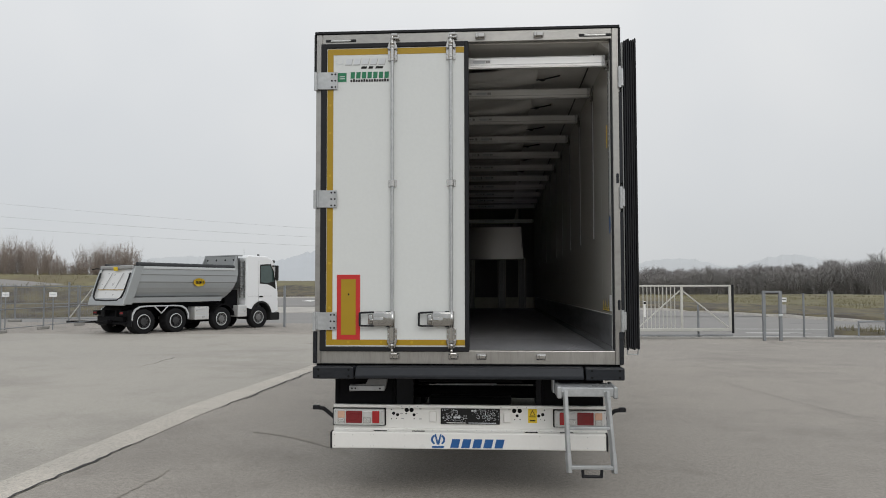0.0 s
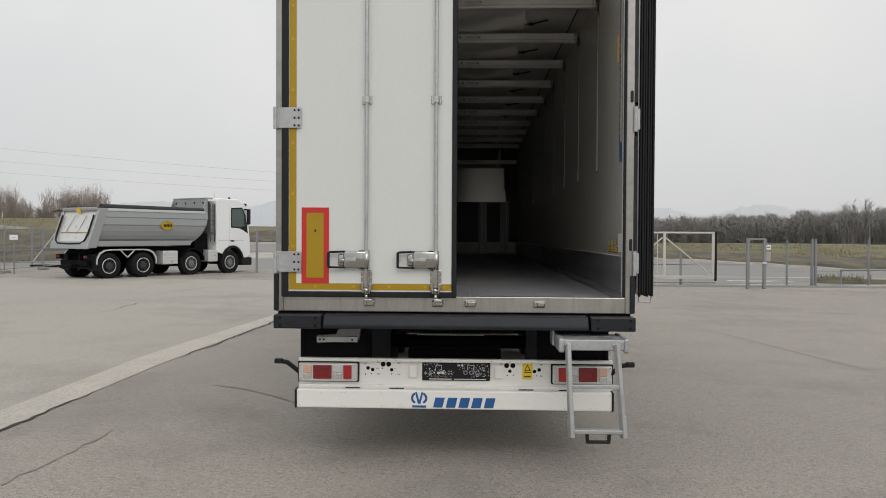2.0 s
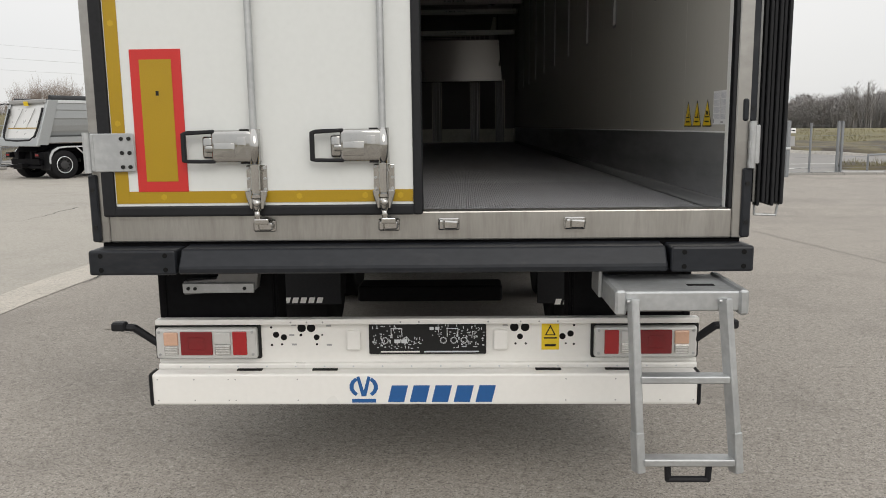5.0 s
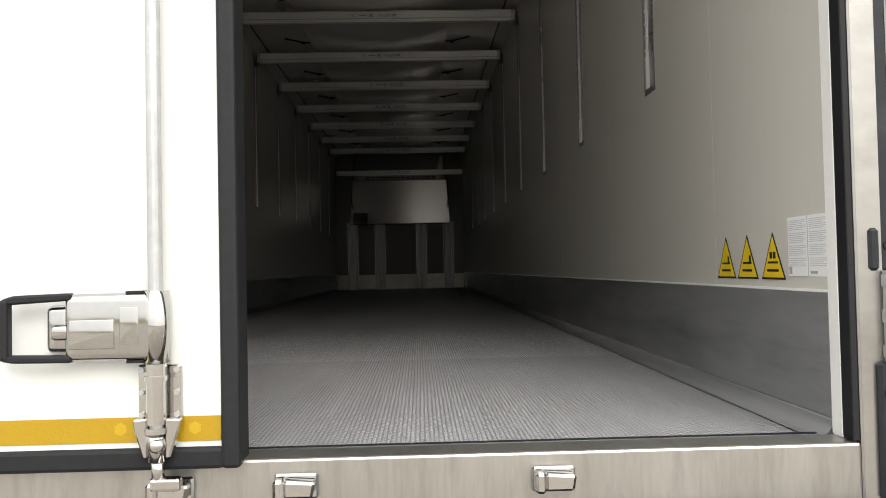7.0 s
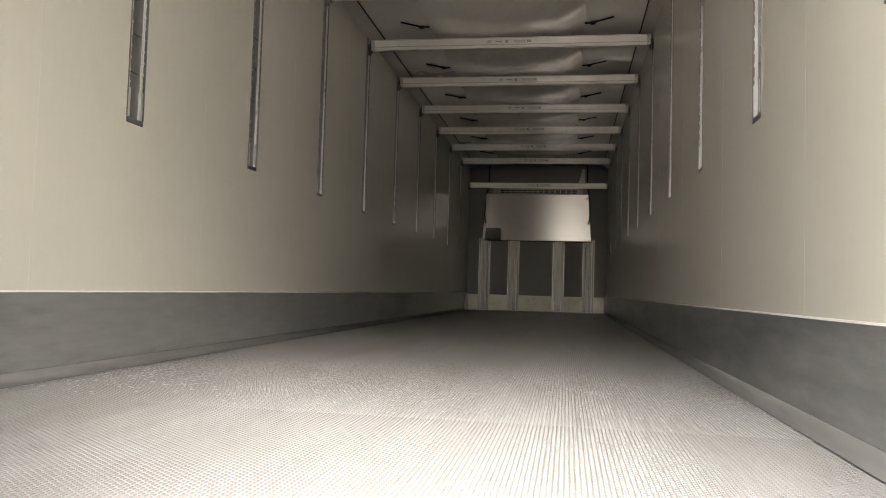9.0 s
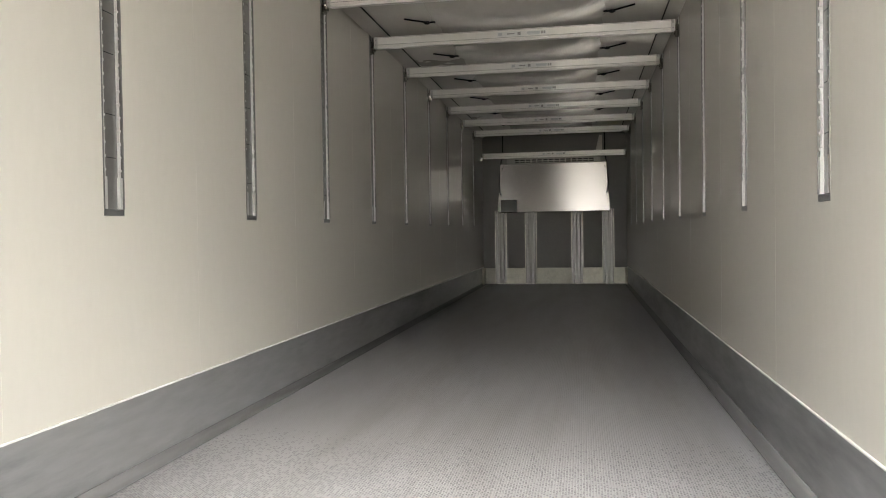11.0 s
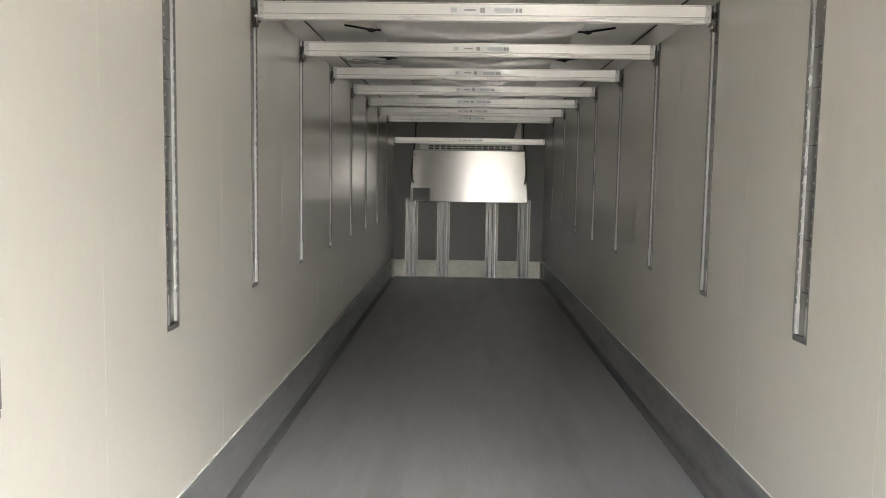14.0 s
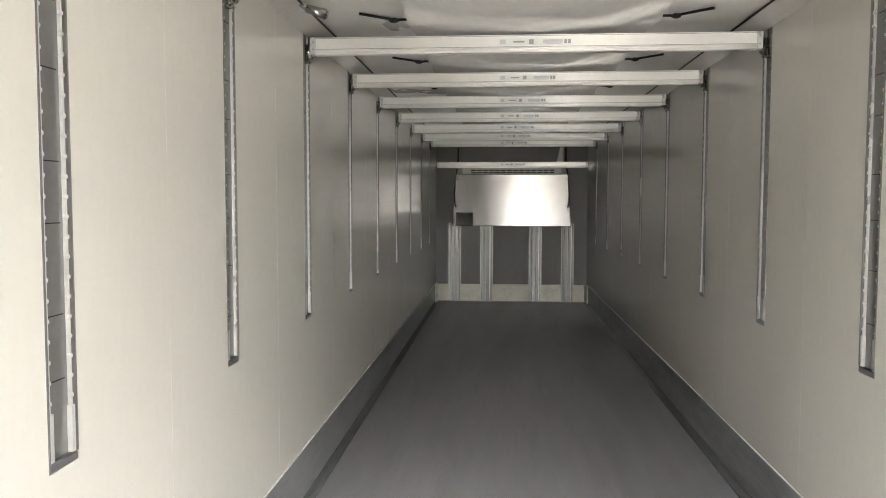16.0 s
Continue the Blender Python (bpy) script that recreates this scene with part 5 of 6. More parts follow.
M_PALEYARD = mat("pale_yard_concrete", (0.350, 0.328, 0.288), 0.85, 0, 0.20, 70, 0.10, 0.4, 80, (1, 1, 1), (0.28, 0.26, 0.228), 0.60)
speckle(M_PALEYARD, 75, (0.20, 0.185, 0.165), (0.52, 0.49, 0.45), 0.6)
slab("yard_slab", [-40 + 1.4 * i for i in range(47)], lambda y: -52.0, lambda y: strip_left(y) + 0.02, "paler smooth concrete slab of the yard")
speckle(M_SEAM, 85, (0.22, 0.207, 0.187), (0.56, 0.54, 0.50), 0.7)
YS = [-26 + 0.6 * i for i in range(63)]
strip("concrete_strip", [((strip_left(y) + strip_right(y)) / 2, y) for y in YS], lambda i: strip_right(YS[i]) - strip_left(YS[i]), 0.005, M_SEAM, "pale repaired concrete strip across the yard")
random.seed(11)
M_MARK = mat("tyre_smear", (0.270, 0.246, 0.214), 0.85, 0, 0.3, 40, 3.0, 0.4, 80)


def edge_crack(y0, y1, off, seed):
    """An open crack that jumps about near the strip's edge and thins out at both ends."""
    random.seed(seed)
    n = int((y1 - y0) / 0.14)
    pts = [(strip_right(y0 + 0.14 * i) + off + 0.05 * noise.noise(Vector((i * 0.17, 5.0 + seed, 0))) + random.uniform(-0.026, 0.026), y0 + 0.14 * i) for i in range(n)]
    strip("yard_crack", pts, lambda i: 0.005 + (0.026 + 0.02 * noise.noise(Vector((i * 0.23, seed, 0)))) * min(1.0, i / 6, (n - 1 - i) / 6), 0.0095, M_CRACK, "dark jagged crack beside the pale strip")


edge_crack(-9.0, 2.75, 0.0, 11)
edge_crack(4.8, 10.6, 0.04, 12)
strip("yard_crack", wander((-3.06, -0.55), (-3.0, 0.95), 22, 0.022, 13), lambda i: 0.030 + 0.02 * math.sin(i * 1.7), 0.0055, M_MARK, "fine dark crack in the concrete")
strip("yard_crack", wander((-8.05, 10.4), (-8.40, 13.2), 18, 0.06, 3), lambda i: 0.006 + 0.0022 * i, 0.0055, M_CRACK, "fine dark crack in the concrete")
strip("yard_crack", wander((-8.2, 10.45), (-4.1, 10.25), 24, 0.03, 14), 0.012, 0.0055, M_JOINT, "fine dark joint in the concrete")
strip("tyre_mark", [(-2.85 + 1.55 * f, 2.95 - 0.35 * f - 0.95 * f * f) for f in [k / 16 for k in range(17)]], lambda i: 0.02 + 0.10 * math.sin(math.pi * i / 16), 0.0055, M_MARK, "faint dark tyre smear on the concrete")
strip("yard_crack", wander((4.1, 9.4), (5.1, 4.6), 20, 0.015, 5), 0.012, 0.0055, M_JOINT, "fine dark joint in the concrete")
strip("yard_crack", wander((7.0, 3.0), (20.0, 13.0), 40, 0.04, 6), 0.010, 0.0055, M_JOINT, "fine dark joint in the concrete")
strip("yard_crack", wander((-30.0, 10.5), (-8.0, 14.0), 40, 0.05, 7), 0.012, 0.0055, M_JOINT, "fine dark joint in the concrete")

# ---- tipper truck ----
M_DARKRIM = mat("dark_wheel_dish", (0.045, 0.045, 0.047), 0.5, 0.3, 0.2, 30, 3)
P0, P1 = Vector((-14.80, 24.52)), Vector((-11.66, 29.77))
heading = (P1 - P0).normalized()
gz = height(P0.x, P0.y) - 0.03
gz1 = height(P1.x, P1.y) - 0.03
slope = math.atan2(gz1 - gz, (P1 - P0).length)
truck = thing("tipper_truck", "silver tipper truck with a white cab parked on the yard", "truck", "", "", Matrix.Translation((P0.x, P0.y, gz)) @ Matrix.Rotation(math.atan2(heading.y, heading.x), 4, "Z") @ Matrix.Rotation(-slope, 4, "Y"))
# own axes: x forward from the rear axle, y to its left (0 is the right side of the tyres), z up
WID = 2.5


wheel_at = {}


def truck_wheel(x, y0, y1, rim=M_DARKRIM):
    s = -1 if y0 < 1 else 1
    yc = (y0 + y1) / 2
    hw = abs(y1 - y0) / 2
    bm = bmesh.new()
    prof = [(0.30, -hw * 0.8), (0.49, -hw), (0.52, -hw * 0.85), (0.528, 0), (0.52, hw * 0.85), (0.49, hw), (0.30, hw * 0.8)]
    ring = []
    for k in range(36):
        a = 2 * math.pi * k / 36
        ring.append([bm.verts.new((x + r * math.cos(a), yc + w, 0.528 + r * math.sin(a))) for r, w in prof])
    for k in range(36):
        p, q = ring[k], ring[(k + 1) % 36]
        for i in range(len(prof) - 1):
            bm.faces.new((p[i], p[i + 1], q[i + 1], q[i]))
    w = part("wheel", smooth(bm), M_TYRE, truck, "black truck tyre with a grey steel rim")
    face = y0 if s < 0 else y1
    bm = bmesh.new()
    prof = [(0.305, face - s * 0.03), (0.275, face - s * 0.02), (0.25, face - s * 0.09), (0.16, face - s * 0.11), (0.15, face - s * 0.02), (0.08, face - s * 0.01)]
    ring = []
    for k in range(28):
        a = 2 * math.pi * k / 28
        ring.append([bm.verts.new((x + r * math.cos(a), yy, 0.528 + r * math.sin(a))) for r, yy in prof])
    for k in range(28):
        p, q = ring[k], ring[(k + 1) % 28]
        for i in range(len(prof) - 1):
            bm.faces.new((p[i], q[i], q[i + 1], p[i + 1]))
    bm.faces.new([r[-1] for r in ring])
    part("rim", bm, rim, w)
    bm = bmesh.new()
    for k in range(28):
        a, b = 2 * math.pi * k / 28, 2 * math.pi * (k + 1) / 28
        va = [bm.verts.new((x + r * math.cos(q), face - s * yy, 0.528 + r * math.sin(q))) for q in (a, b) for r, yy in ((0.308, 0.022), (0.285, 0.004), (0.268, 0.045))]
        bm.faces.new((va[0], va[3], va[4], va[1]))
        bm.faces.new((va[1], va[4], va[5], va[2]))
    bmesh.ops.remove_doubles(bm, verts=bm.verts[:], dist=0.001)
    part("rim_ring", smooth(bm), M_SILVERLIGHT, w, "bright outer ring of the rim")
    wheel_at[w.name] = x
    bm = bmesh.new()
    for k in range(10):
        a = 2 * math.pi * k / 10
        rod(bm, (x + 0.205 * math.cos(a), face - s * 0.10, 0.528 + 0.205 * math.sin(a)), (x + 0.205 * math.cos(a), face - s * 0.05, 0.528 + 0.205 * math.sin(a)), 0.02, 6)
    tagged(part("wheel_nut", bm, M_DARKHOLE, w), kind="stuff")


for x in (0.0, 1.66):
    truck_wheel(x, 0.0, 0.55)
    truck_wheel(x, WID - 0.55, WID)
for x in (4.25, 6.58):
    truck_wheel(x, 0.0, 0.32, M_RIM)
    truck_wheel(x, WID - 0.32, WID)
for y in (0.78, 1.62):
    part("chassis_rail", B(-1.0, 7.2, y, y + 0.1, 0.72, 1.02), M_CHASSIS, truck)
part("rear_beam", B(-1.0, -0.85, 0.3, 2.2, 0.55, 0.75, 0.01), M_CHASSIS, truck)
for y0 in (0.12, 2.08):
    part("lamp_box", B(-1.10, -0.92, y0 - 0.02, y0 + 0.30, 0.80, 0.99, 0.01), M_CHASSIS, truck)
    part("tail_lamp", B(-1.115, -1.10, y0 + 0.03, y0 + 0.25, 0.86, 0.94, 0.005), M_REDLENS, truck, "dark red tail lamp")
part("tow_hitch", B(-1.22, -0.9, 1.1, 1.4, 0.45, 0.6, 0.02), M_CHASSIS, truck)
part("rear_block", B(-0.88, -0.50, 0.62, 1.90, 0.45, 1.24, 0.02), M_CHASSIS, truck)
part("underrun", B(-0.98, -0.90, 0.15, 2.35, 0.42, 0.52, 0.01), M_CHASSIS, truck)
part("mudflap", B(-0.78, -0.74, 0.02, 0.6, 0.35, 1.0, 0.005), M_RUBBER, truck)
part("mudflap", B(-0.78, -0.74, 1.9, 2.48, 0.35, 1.0, 0.005), M_RUBBER, truck)
part("sub_frame", B(-0.95, 5.3, 0.55, 1.95, 1.0, 1.27, 0.02), M_CHASSIS, truck)
part("gear_block", B(2.2, 5.4, 0.65, 1.85, 0.40, 1.15, 0.03), M_CHASSIS, truck)
part("fuel_tank", B(1.95, 3.45, 1.95, 2.48, 0.5, 1.05, 0.06, 3), M_SILVERPLASTIC, truck)
# silver mudguard band over the rear axles, with a V brace
arc = [(-0.62, 0.62), (-0.60, 0.85), (-0.48, 1.06), (-0.28, 1.17), (0.0, 1.20), (1.4, 1.20), (1.68, 1.17), (1.88, 1.06), (2.0, 0.85), (2.02, 0.62)]
arc = [(x * 1.13 - 0.08, z) for x, z in arc]
arc_in = [(x * 0.96 + 0.028, z - 0.05) for x, z in arc]
for y0, y1 in ((0.0, 0.06), (2.44, 2.50)):
    bm = bmesh.new()
    prism(bm, arc + arc_in[::-1], "y", y0, y1)
    part("mudguard_rim", bm, M_SILVERLIGHT, truck, "pale silver mudguard band")
bm = bmesh.new()
prism(bm, [(x, z - 0.01) for x, z in arc] + [(x, z - 0.035) for x, z in arc_in[::-1]], "y", 0.06, 0.62)
part("mudguard", bm, M_CHASSIS, truck)
bm = bmesh.new()
bar_between(bm, (0.36, 0.03, 1.17), (0.72, 0.03, 0.86), 0.05, 0.04)
bar_between(bm, (1.08, 0.03, 1.17), (0.72, 0.03, 0.86), 0.05, 0.04)
part("mudguard_brace", bm, M_SILVERLIGHT, truck)
# tool boxes between the axles
for x0, x1, z0, z1 in ((2.52, 3.34, 0.52, 1.10), (5.08, 5.66, 0.58, 1.12)):
    bx = part("side_box", B(x0, x1, 0.02, 0.55, z0, z1, 0.03, 2), M_SILVERPLASTIC, truck, "ribbed silver side box")
    for f in (0.3, 0.55, 0.8):
        z = z0 + f * (z1 - z0)
        part("rib", B(x0 + 0.06, x1 - 0.06, 0.006, 0.022, z - 0.015, z + 0.015, 0.004), M_SILVERLIGHT, bx)
part("front_mudguard", prism(bmesh.new(), [(4.22 + 0.66 * math.cos(radians(a)), 0.55 + 0.66 * math.sin(radians(a))) for a in range(10, 171, 16)] + [(4.22 + 0.60 * math.cos(radians(a)), 0.55 + 0.60 * math.sin(radians(a))) for a in range(170, 9, -16)], "y", 0.0, 0.45), M_CHASSIS, truck)
part("front_mudguard", prism(bmesh.new(), [(4.22 + 0.66 * math.cos(radians(a)), 0.55 + 0.66 * math.sin(radians(a))) for a in range(10, 171, 16)] + [(4.22 + 0.60 * math.cos(radians(a)), 0.55 + 0.60 * math.sin(radians(a))) for a in range(170, 9, -16)], "y", 2.05, 2.5), M_CHASSIS, truck)

# tipper body: rounded half-pipe with folded flanks and a sloping tail
TOP, BOT = 2.66, 1.27
flank = [(0.0, TOP), (-0.02, TOP - 0.26), (0.005, TOP - 0.29), (-0.005, TOP - 0.54), (0.02, TOP - 0.58), (0.035, TOP - 0.78), (0.075, TOP - 0.95), (0.15, TOP - 1.10), (0.24, TOP - 1.22), (0.34, BOT + 0.05)]
prof = [(y, z) for y, z in flank] + [(WID - y, z) for y, z in flank[::-1]]
bm = bmesh.new()


def tail_x(z):
    return -1.30 + (z - BOT) / (TOP - BOT) * 0.80


def nose_x(z):
    return 4.02 + 1.02 * math.sin(math.pi / 2 * min(1.0, max(0.0, (z - BOT) / (TOP - BOT - 0.1))) ** 0.8)


back = [bm.verts.new((tail_x(z), y, z)) for y, z in prof]
nose = [bm.verts.new((nose_x(z), y, z)) for y, z in prof]
for i in range(len(prof) - 1):
    bm.faces.new((back[i], back[i + 1], nose[i + 1], nose[i]))
bm.faces.new(nose)
bmesh.ops.recalc_face_normals(bm, faces=bm.faces[:])
bmesh.ops.solidify(bm, geom=bm.faces[:], thickness=0.05)
body = part("tipper_body", bm, M_SILVER, truck, "silver half-pipe tipper body with folded flanks")
for y0, y1 in ((-0.05, 0.06), (WID - 0.06, WID + 0.05)):
    part("top_rail", B(-0.45, 4.85, y0, y1, TOP - 0.05, TOP + 0.05, 0.01), M_SILVERLIGHT, body)
for y0, y1 in ((0.03, 0.10), (WID - 0.10, WID - 0.03)):
    bm = bmesh.new()
    prism(bm, [(-1.0, BOT + 0.05), (4.0, BOT + 0.05), (4.12, BOT + 0.24), (-0.86, BOT + 0.24)], "y", *sorted((y0 - 0.03, y1)))
    part("lower_skirt", bm, M_SILVER, body)
# tail frame with a recessed tailgate
for y0, y1 in ((-0.06, 0.10), (WID - 0.10, WID + 0.06)):
    bm = bmesh.new()
    prism(bm, [(-1.46, BOT - 0.02), (-1.02, BOT - 0.02), (-0.20, TOP + 0.05), (-0.55, TOP + 0.05)], "y", y0, y1, 0.01)
    part("tail_post", bm, M_SILVER, body)
bm = bmesh.new()
prism(bm, [(-1.50, BOT - 0.06), (-1.34, BOT - 0.06), (-1.18, BOT + 0.22), (-1.36, BOT + 0.22)], "y", -0.05, WID + 0.05, 0.02)
part("tail_lip", bm, M_SILVER, body)
bm = bmesh.new()
prism(bm, [(-1.30, BOT + 0.16), (-1.24, BOT + 0.16), (-0.46, TOP - 0.02), (-0.52, TOP - 0.02)], "y", 0.11, WID - 0.11)
part("tailgate", bm, M_SILVERPLASTIC, body, "pale tailgate panel")
bm = bmesh.new()
u = [(-1.40 + 0.80 * (z - BOT - 0.12) / 1.25, y, z) for y, z in ((0.14, 2.45), (0.14, 1.75), (0.22, 1.52), (0.45, 1.41), (1.25, 1.39), (2.05, 1.41), (2.28, 1.52), (2.36, 1.75), (2.36, 2.45))]
tube(bm, u, 0.036, 8)
part("tailgate_seal", bm, M_RUBBER, body, "dark curved tailgate seal")
part("tail_flap", B(-0.64, -0.54, 0.05, WID - 0.05, TOP - 0.05, TOP + 0.08, 0.03, 2), M_GREYINK, body, "grey tail beam")
bm = bmesh.new()
rod(bm, (-1.08, 1.05, 1.75), (-0.68, 0.70, 2.45), 0.013, 6)
part("tailgate_arm", bm, M_GREYINK, body)
part("tailgate_arm", rod(bmesh.new(), (-1.08, 1.85, 1.80), (-0.68, 1.5, 2.45), 0.012, 6), M_GREYINK, body)
part("reflective_strip", B(-1.08, -1.04, 0.3, 2.2, 1.79, 1.82), M_YELLOW, body)
part("side_arm", tube(bmesh.new(), [(-0.6, 2.45, 2.62), (-0.66, 2.75, 2.64), (-0.72, 3.0, 2.60)], 0.02, 6), M_INK, body)
# tarpaulin roll along the top and the cab protector
part("tarpaulin", rod(bmesh.new(), (-0.42, 0.06, TOP + 0.10), (4.80, 0.06, TOP + 0.08), 0.105, 14), M_TARP, body, "dark rolled tarpaulin")
part("tarp_edge", B(-0.42, 4.80, 0.02, 2.48, TOP + 0.04, TOP + 0.08), M_TARP, body)
part("tarp_edge", rod(bmesh.new(), (-0.42, 2.4, TOP + 0.09), (4.80, 2.4, TOP + 0.09), 0.07, 12), M_TARP, body)
bm = bmesh.new()
box(bm, 5.02, 5.10, 0.06, WID - 0.06, TOP + 0.06, TOP + 0.60, 0.01)
box(bm, 5.00, 5.42, 0.08, WID - 0.08, TOP + 0.58, TOP + 0.64, 0.012)
for y in (0.06, WID - 0.12):
    prism(bm, [(4.70, TOP - 0.04), (5.08, TOP - 0.04), (5.08, TOP + 0.58), (5.02, TOP + 0.58)], "y", y, y + 0.06)
shield = part("cab_protector", bm, M_SILVER, body)
for y in (0.30, 0.90, 1.55, 2.20):
    part("bolt", rod(bmesh.new(), (5.005, y, TOP + 0.42), (5.025, y, TOP + 0.42), 0.045, 10), M_CHASSIS, shield)
part("tarp_clip", B(2.2, 2.26, 0.0, 0.03, TOP - 0.06, TOP + 0.2, 0.005), M_GALV, body)
bm = bmesh.new()
for k in range(28):
    a = 2 * math.pi * k / 28
    bm.verts.new((2.72 + 0.33 * math.cos(a), -0.036, 2.10 + 0.17 * math.sin(a)))
bm.faces.new(bm.verts[:])
bmesh.ops.solidify(bm, geom=bm.faces[:], thickness=0.02)
part("badge", bm, M_WARN, body, "yellow oval badge on the flank")
bm = bmesh.new()
for i in range(6):
    box(bm, 2.50 + i * 0.08, 2.50 + i * 0.08 + 0.045, -0.062, -0.054, 2.05, 2.15)
part("badge_bars", bm, M_INK, body)
part("tail_badge", B(-0.675, -0.655, 1.1, 1.4, TOP - 0.12, TOP + 0.02, 0.004), M_WARN, body)
# ladder and stack behind the cab
bm = bmesh.new()
for i in range(8):
    box(bm, 5.28, 5.54, 0.08, 0.12, 1.55 + i * 0.2, 1.58 + i * 0.2)
for x in (5.28, 5.54):
    box(bm, x - 0.02, x + 0.02, 0.08, 0.12, 1.45, 3.05)
part("ladder", bm, M_ALU, truck)
part("air_stack", B(5.32, 5.56, 0.16, 0.9, 1.85, 3.15, 0.03), M_SILVER, truck)
part("engine_tunnel", B(4.55, 5.36, 0.35, 2.1, 0.95, 1.80, 0.04), M_CHASSIS, truck)

# cab
CAB = [(5.60, 0.98), (5.60, 3.22), (5.72, 3.30), (6.98, 3.28), (7.36, 3.12), (7.48, 2.98), (7.64, 2.30), (7.74, 1.62), (7.76, 0.80), (7.30, 0.62), (7.22, 0.92), (7.02, 1.15), (6.70, 1.26), (6.40, 1.24), (6.12, 1.10), (5.96, 0.88)]
bm = bmesh.new()
prism(bm, CAB, "y", 0.02, 2.48, 0.045)
cab = part("cab", bm, M_CABWHITE, truck, "white forward-control truck cab")
bm = bmesh.new()
prism(bm, [(6.54, 2.12), (6.54, 2.84), (7.16, 2.88), (7.36, 2.60), (7.44, 2.16), (7.0, 2.08)], "y", 0.010, 0.026)
part("side_window", bm, M_GLASS, cab, "dark tinted side window")
bm = bmesh.new()
prism(bm, [(6.48, 2.06), (6.48, 2.90), (7.20, 2.94), (7.42, 2.62), (7.58, 1.80), (7.3, 1.94), (7.02, 2.03)], "y", 0.014, 0.022)
part("window_surround", bm, M_INK, cab)
bm = bmesh.new()
prism(bm, [(7.39, 2.96), (7.53, 2.34), (7.60, 1.90), (7.64, 1.90), (7.59, 2.34), (7.45, 2.97)], "y", 0.12, 2.38)
part("windscreen", bm, M_GLASS, cab)
bm = bmesh.new()
box(bm, 7.44, 7.60, -0.16, -0.04, 2.20, 2.88, 0.03, 2)
box(bm, 7.30, 7.40, -0.14, 0.05, 2.82, 2.88, 0.01)
part("mirror", bm, M_INK, cab, "black rear-view mirror")
part("sun_visor", B(7.28, 7.60, 0.1, 2.4, 3.00, 3.12, 0.03), M_INK, cab)
part("bumper", B(7.20, 7.84, 0.0, 2.5, 0.36, 0.74, 0.05, 2), M_INK, cab)
part("step_well", B(5.62, 5.95, 0.03, 0.10, 0.62, 1.0, 0.02), M_CHASSIS, cab)
bm = bmesh.new()
prism(bm, [(6.60 + 0.70 * math.cos(radians(a)), 0.55 + 0.74 * math.sin(radians(a))) for a in range(12, 169, 13)] + [(6.60 + 0.62 * math.cos(radians(a)), 0.55 + 0.66 * math.sin(radians(a))) for a in range(168, 11, -13)], "y", 0.0, 0.5)
part("wheel_arch", bm, M_INK, cab)
part("door_line", B(6.40, 6.412, 0.016, 0.024, 1.28, 3.05), M_GREYINK, cab)
part("door_line", B(5.68, 7.3, 0.016, 0.024, 1.50, 1.512), M_GREYINK, cab)
part("door_handle", B(6.45, 6.68, -0.01, 0.022, 1.46, 1.52, 0.01), M_INK, cab)
part("roof_beacon", rod(bmesh.new(), (6.9, 0.6, 3.28), (6.9, 0.6, 3.38), 0.06, 12), M_INK, cab)
part("antenna", rod(bmesh.new(), (5.7, 0.3, 3.3), (5.68, 0.3, 3.55), 0.012, 6), M_SILVERLIGHT, cab)

# bring the layout to the true wheelbase and height
LENGTH = (P1 - P0).length / 6.58
for ob in truck.children_recursive:
    wheel = ob if ob.name in wheel_at else ob.parent
    if wheel.name in wheel_at:
        ob.data.transform(Matrix.Translation(((LENGTH - 1) * wheel_at[wheel.name], 0, 0)))
    else:
        ob.data.transform(Matrix.Translation((0.15, 0, 0)) @ Matrix.Diagonal((LENGTH, 1, 1, 1)))
        for v in ob.data.vertices:
            if v.co.x < 0.2 and v.co.z > BOT - 0.1 and ob.name.split(".")[0] not in ("mudguard", "mudguard_rim", "mudguard_brace"):
                v.co.x += (0.20 - 0.30 * (v.co.z - BOT) / (TOP - BOT)) * min(1.0, (0.2 - v.co.x) / 0.6)
            if v.co.z > 1.2:
                v.co.z = 1.2 + (v.co.z - 1.2) * 1.085

# ---- fences, gates and posts ----
M_FENCE = mat("galvanised_fence", (0.25, 0.262, 0.275), 0.5, 0.5, 0.12, 30, 2)
M_CREAM = mat("cream_gate_paint", (0.54, 0.53, 0.49), 0.5, 0, 0.08, 30, 2)
RIGHT0, FWD0 = Vector((0.9967, 0.0807)), Vector((-0.0807, 0.9967))


def spot(lat, dep):
    p = EYE0 + RIGHT0 * lat + FWD0 * dep
    return p.x, p.y


def turned(lat, dep, ang=0.0):
    x, y = spot(lat, dep)
    return Matrix.Translation((x, y, height(x, y))) @ Matrix.Rotation(math.atan2(0.0807, 0.9967) + radians(ang), 4, "Z")


gate = thing("sliding_gate", "cream-painted steel sliding gate with vertical bars", "gate", "", "", turned(10.78, 29.5, 0))
part("top_bar", B(-9.0, 0, -0.04, 0.04, 1.91, 1.975, 0.008), M_CREAM, gate)
part("bottom_bar", B(-9.0, 0, -0.05, 0.05, 0.22, 0.34, 0.008), M_CREAM, gate)
part("lower_track", B(-9.0, 0.05, -0.02, 0.04, 0.06, 0.10, 0.004), M_FENCE, gate)
for x in (-8.6, -7.0, -5.3, -3.6, -1.92, -0.09):
    part("gate_post", B(x, x + 0.09, -0.035, 0.035, 0.34, 1.91, 0.006), M_CREAM, gate)
part("end_strip", B(0.02, 0.09, -0.05, 0.05, 0.15, 1.98, 0.01), M_RUBBER, gate, "black rubber closing strip")
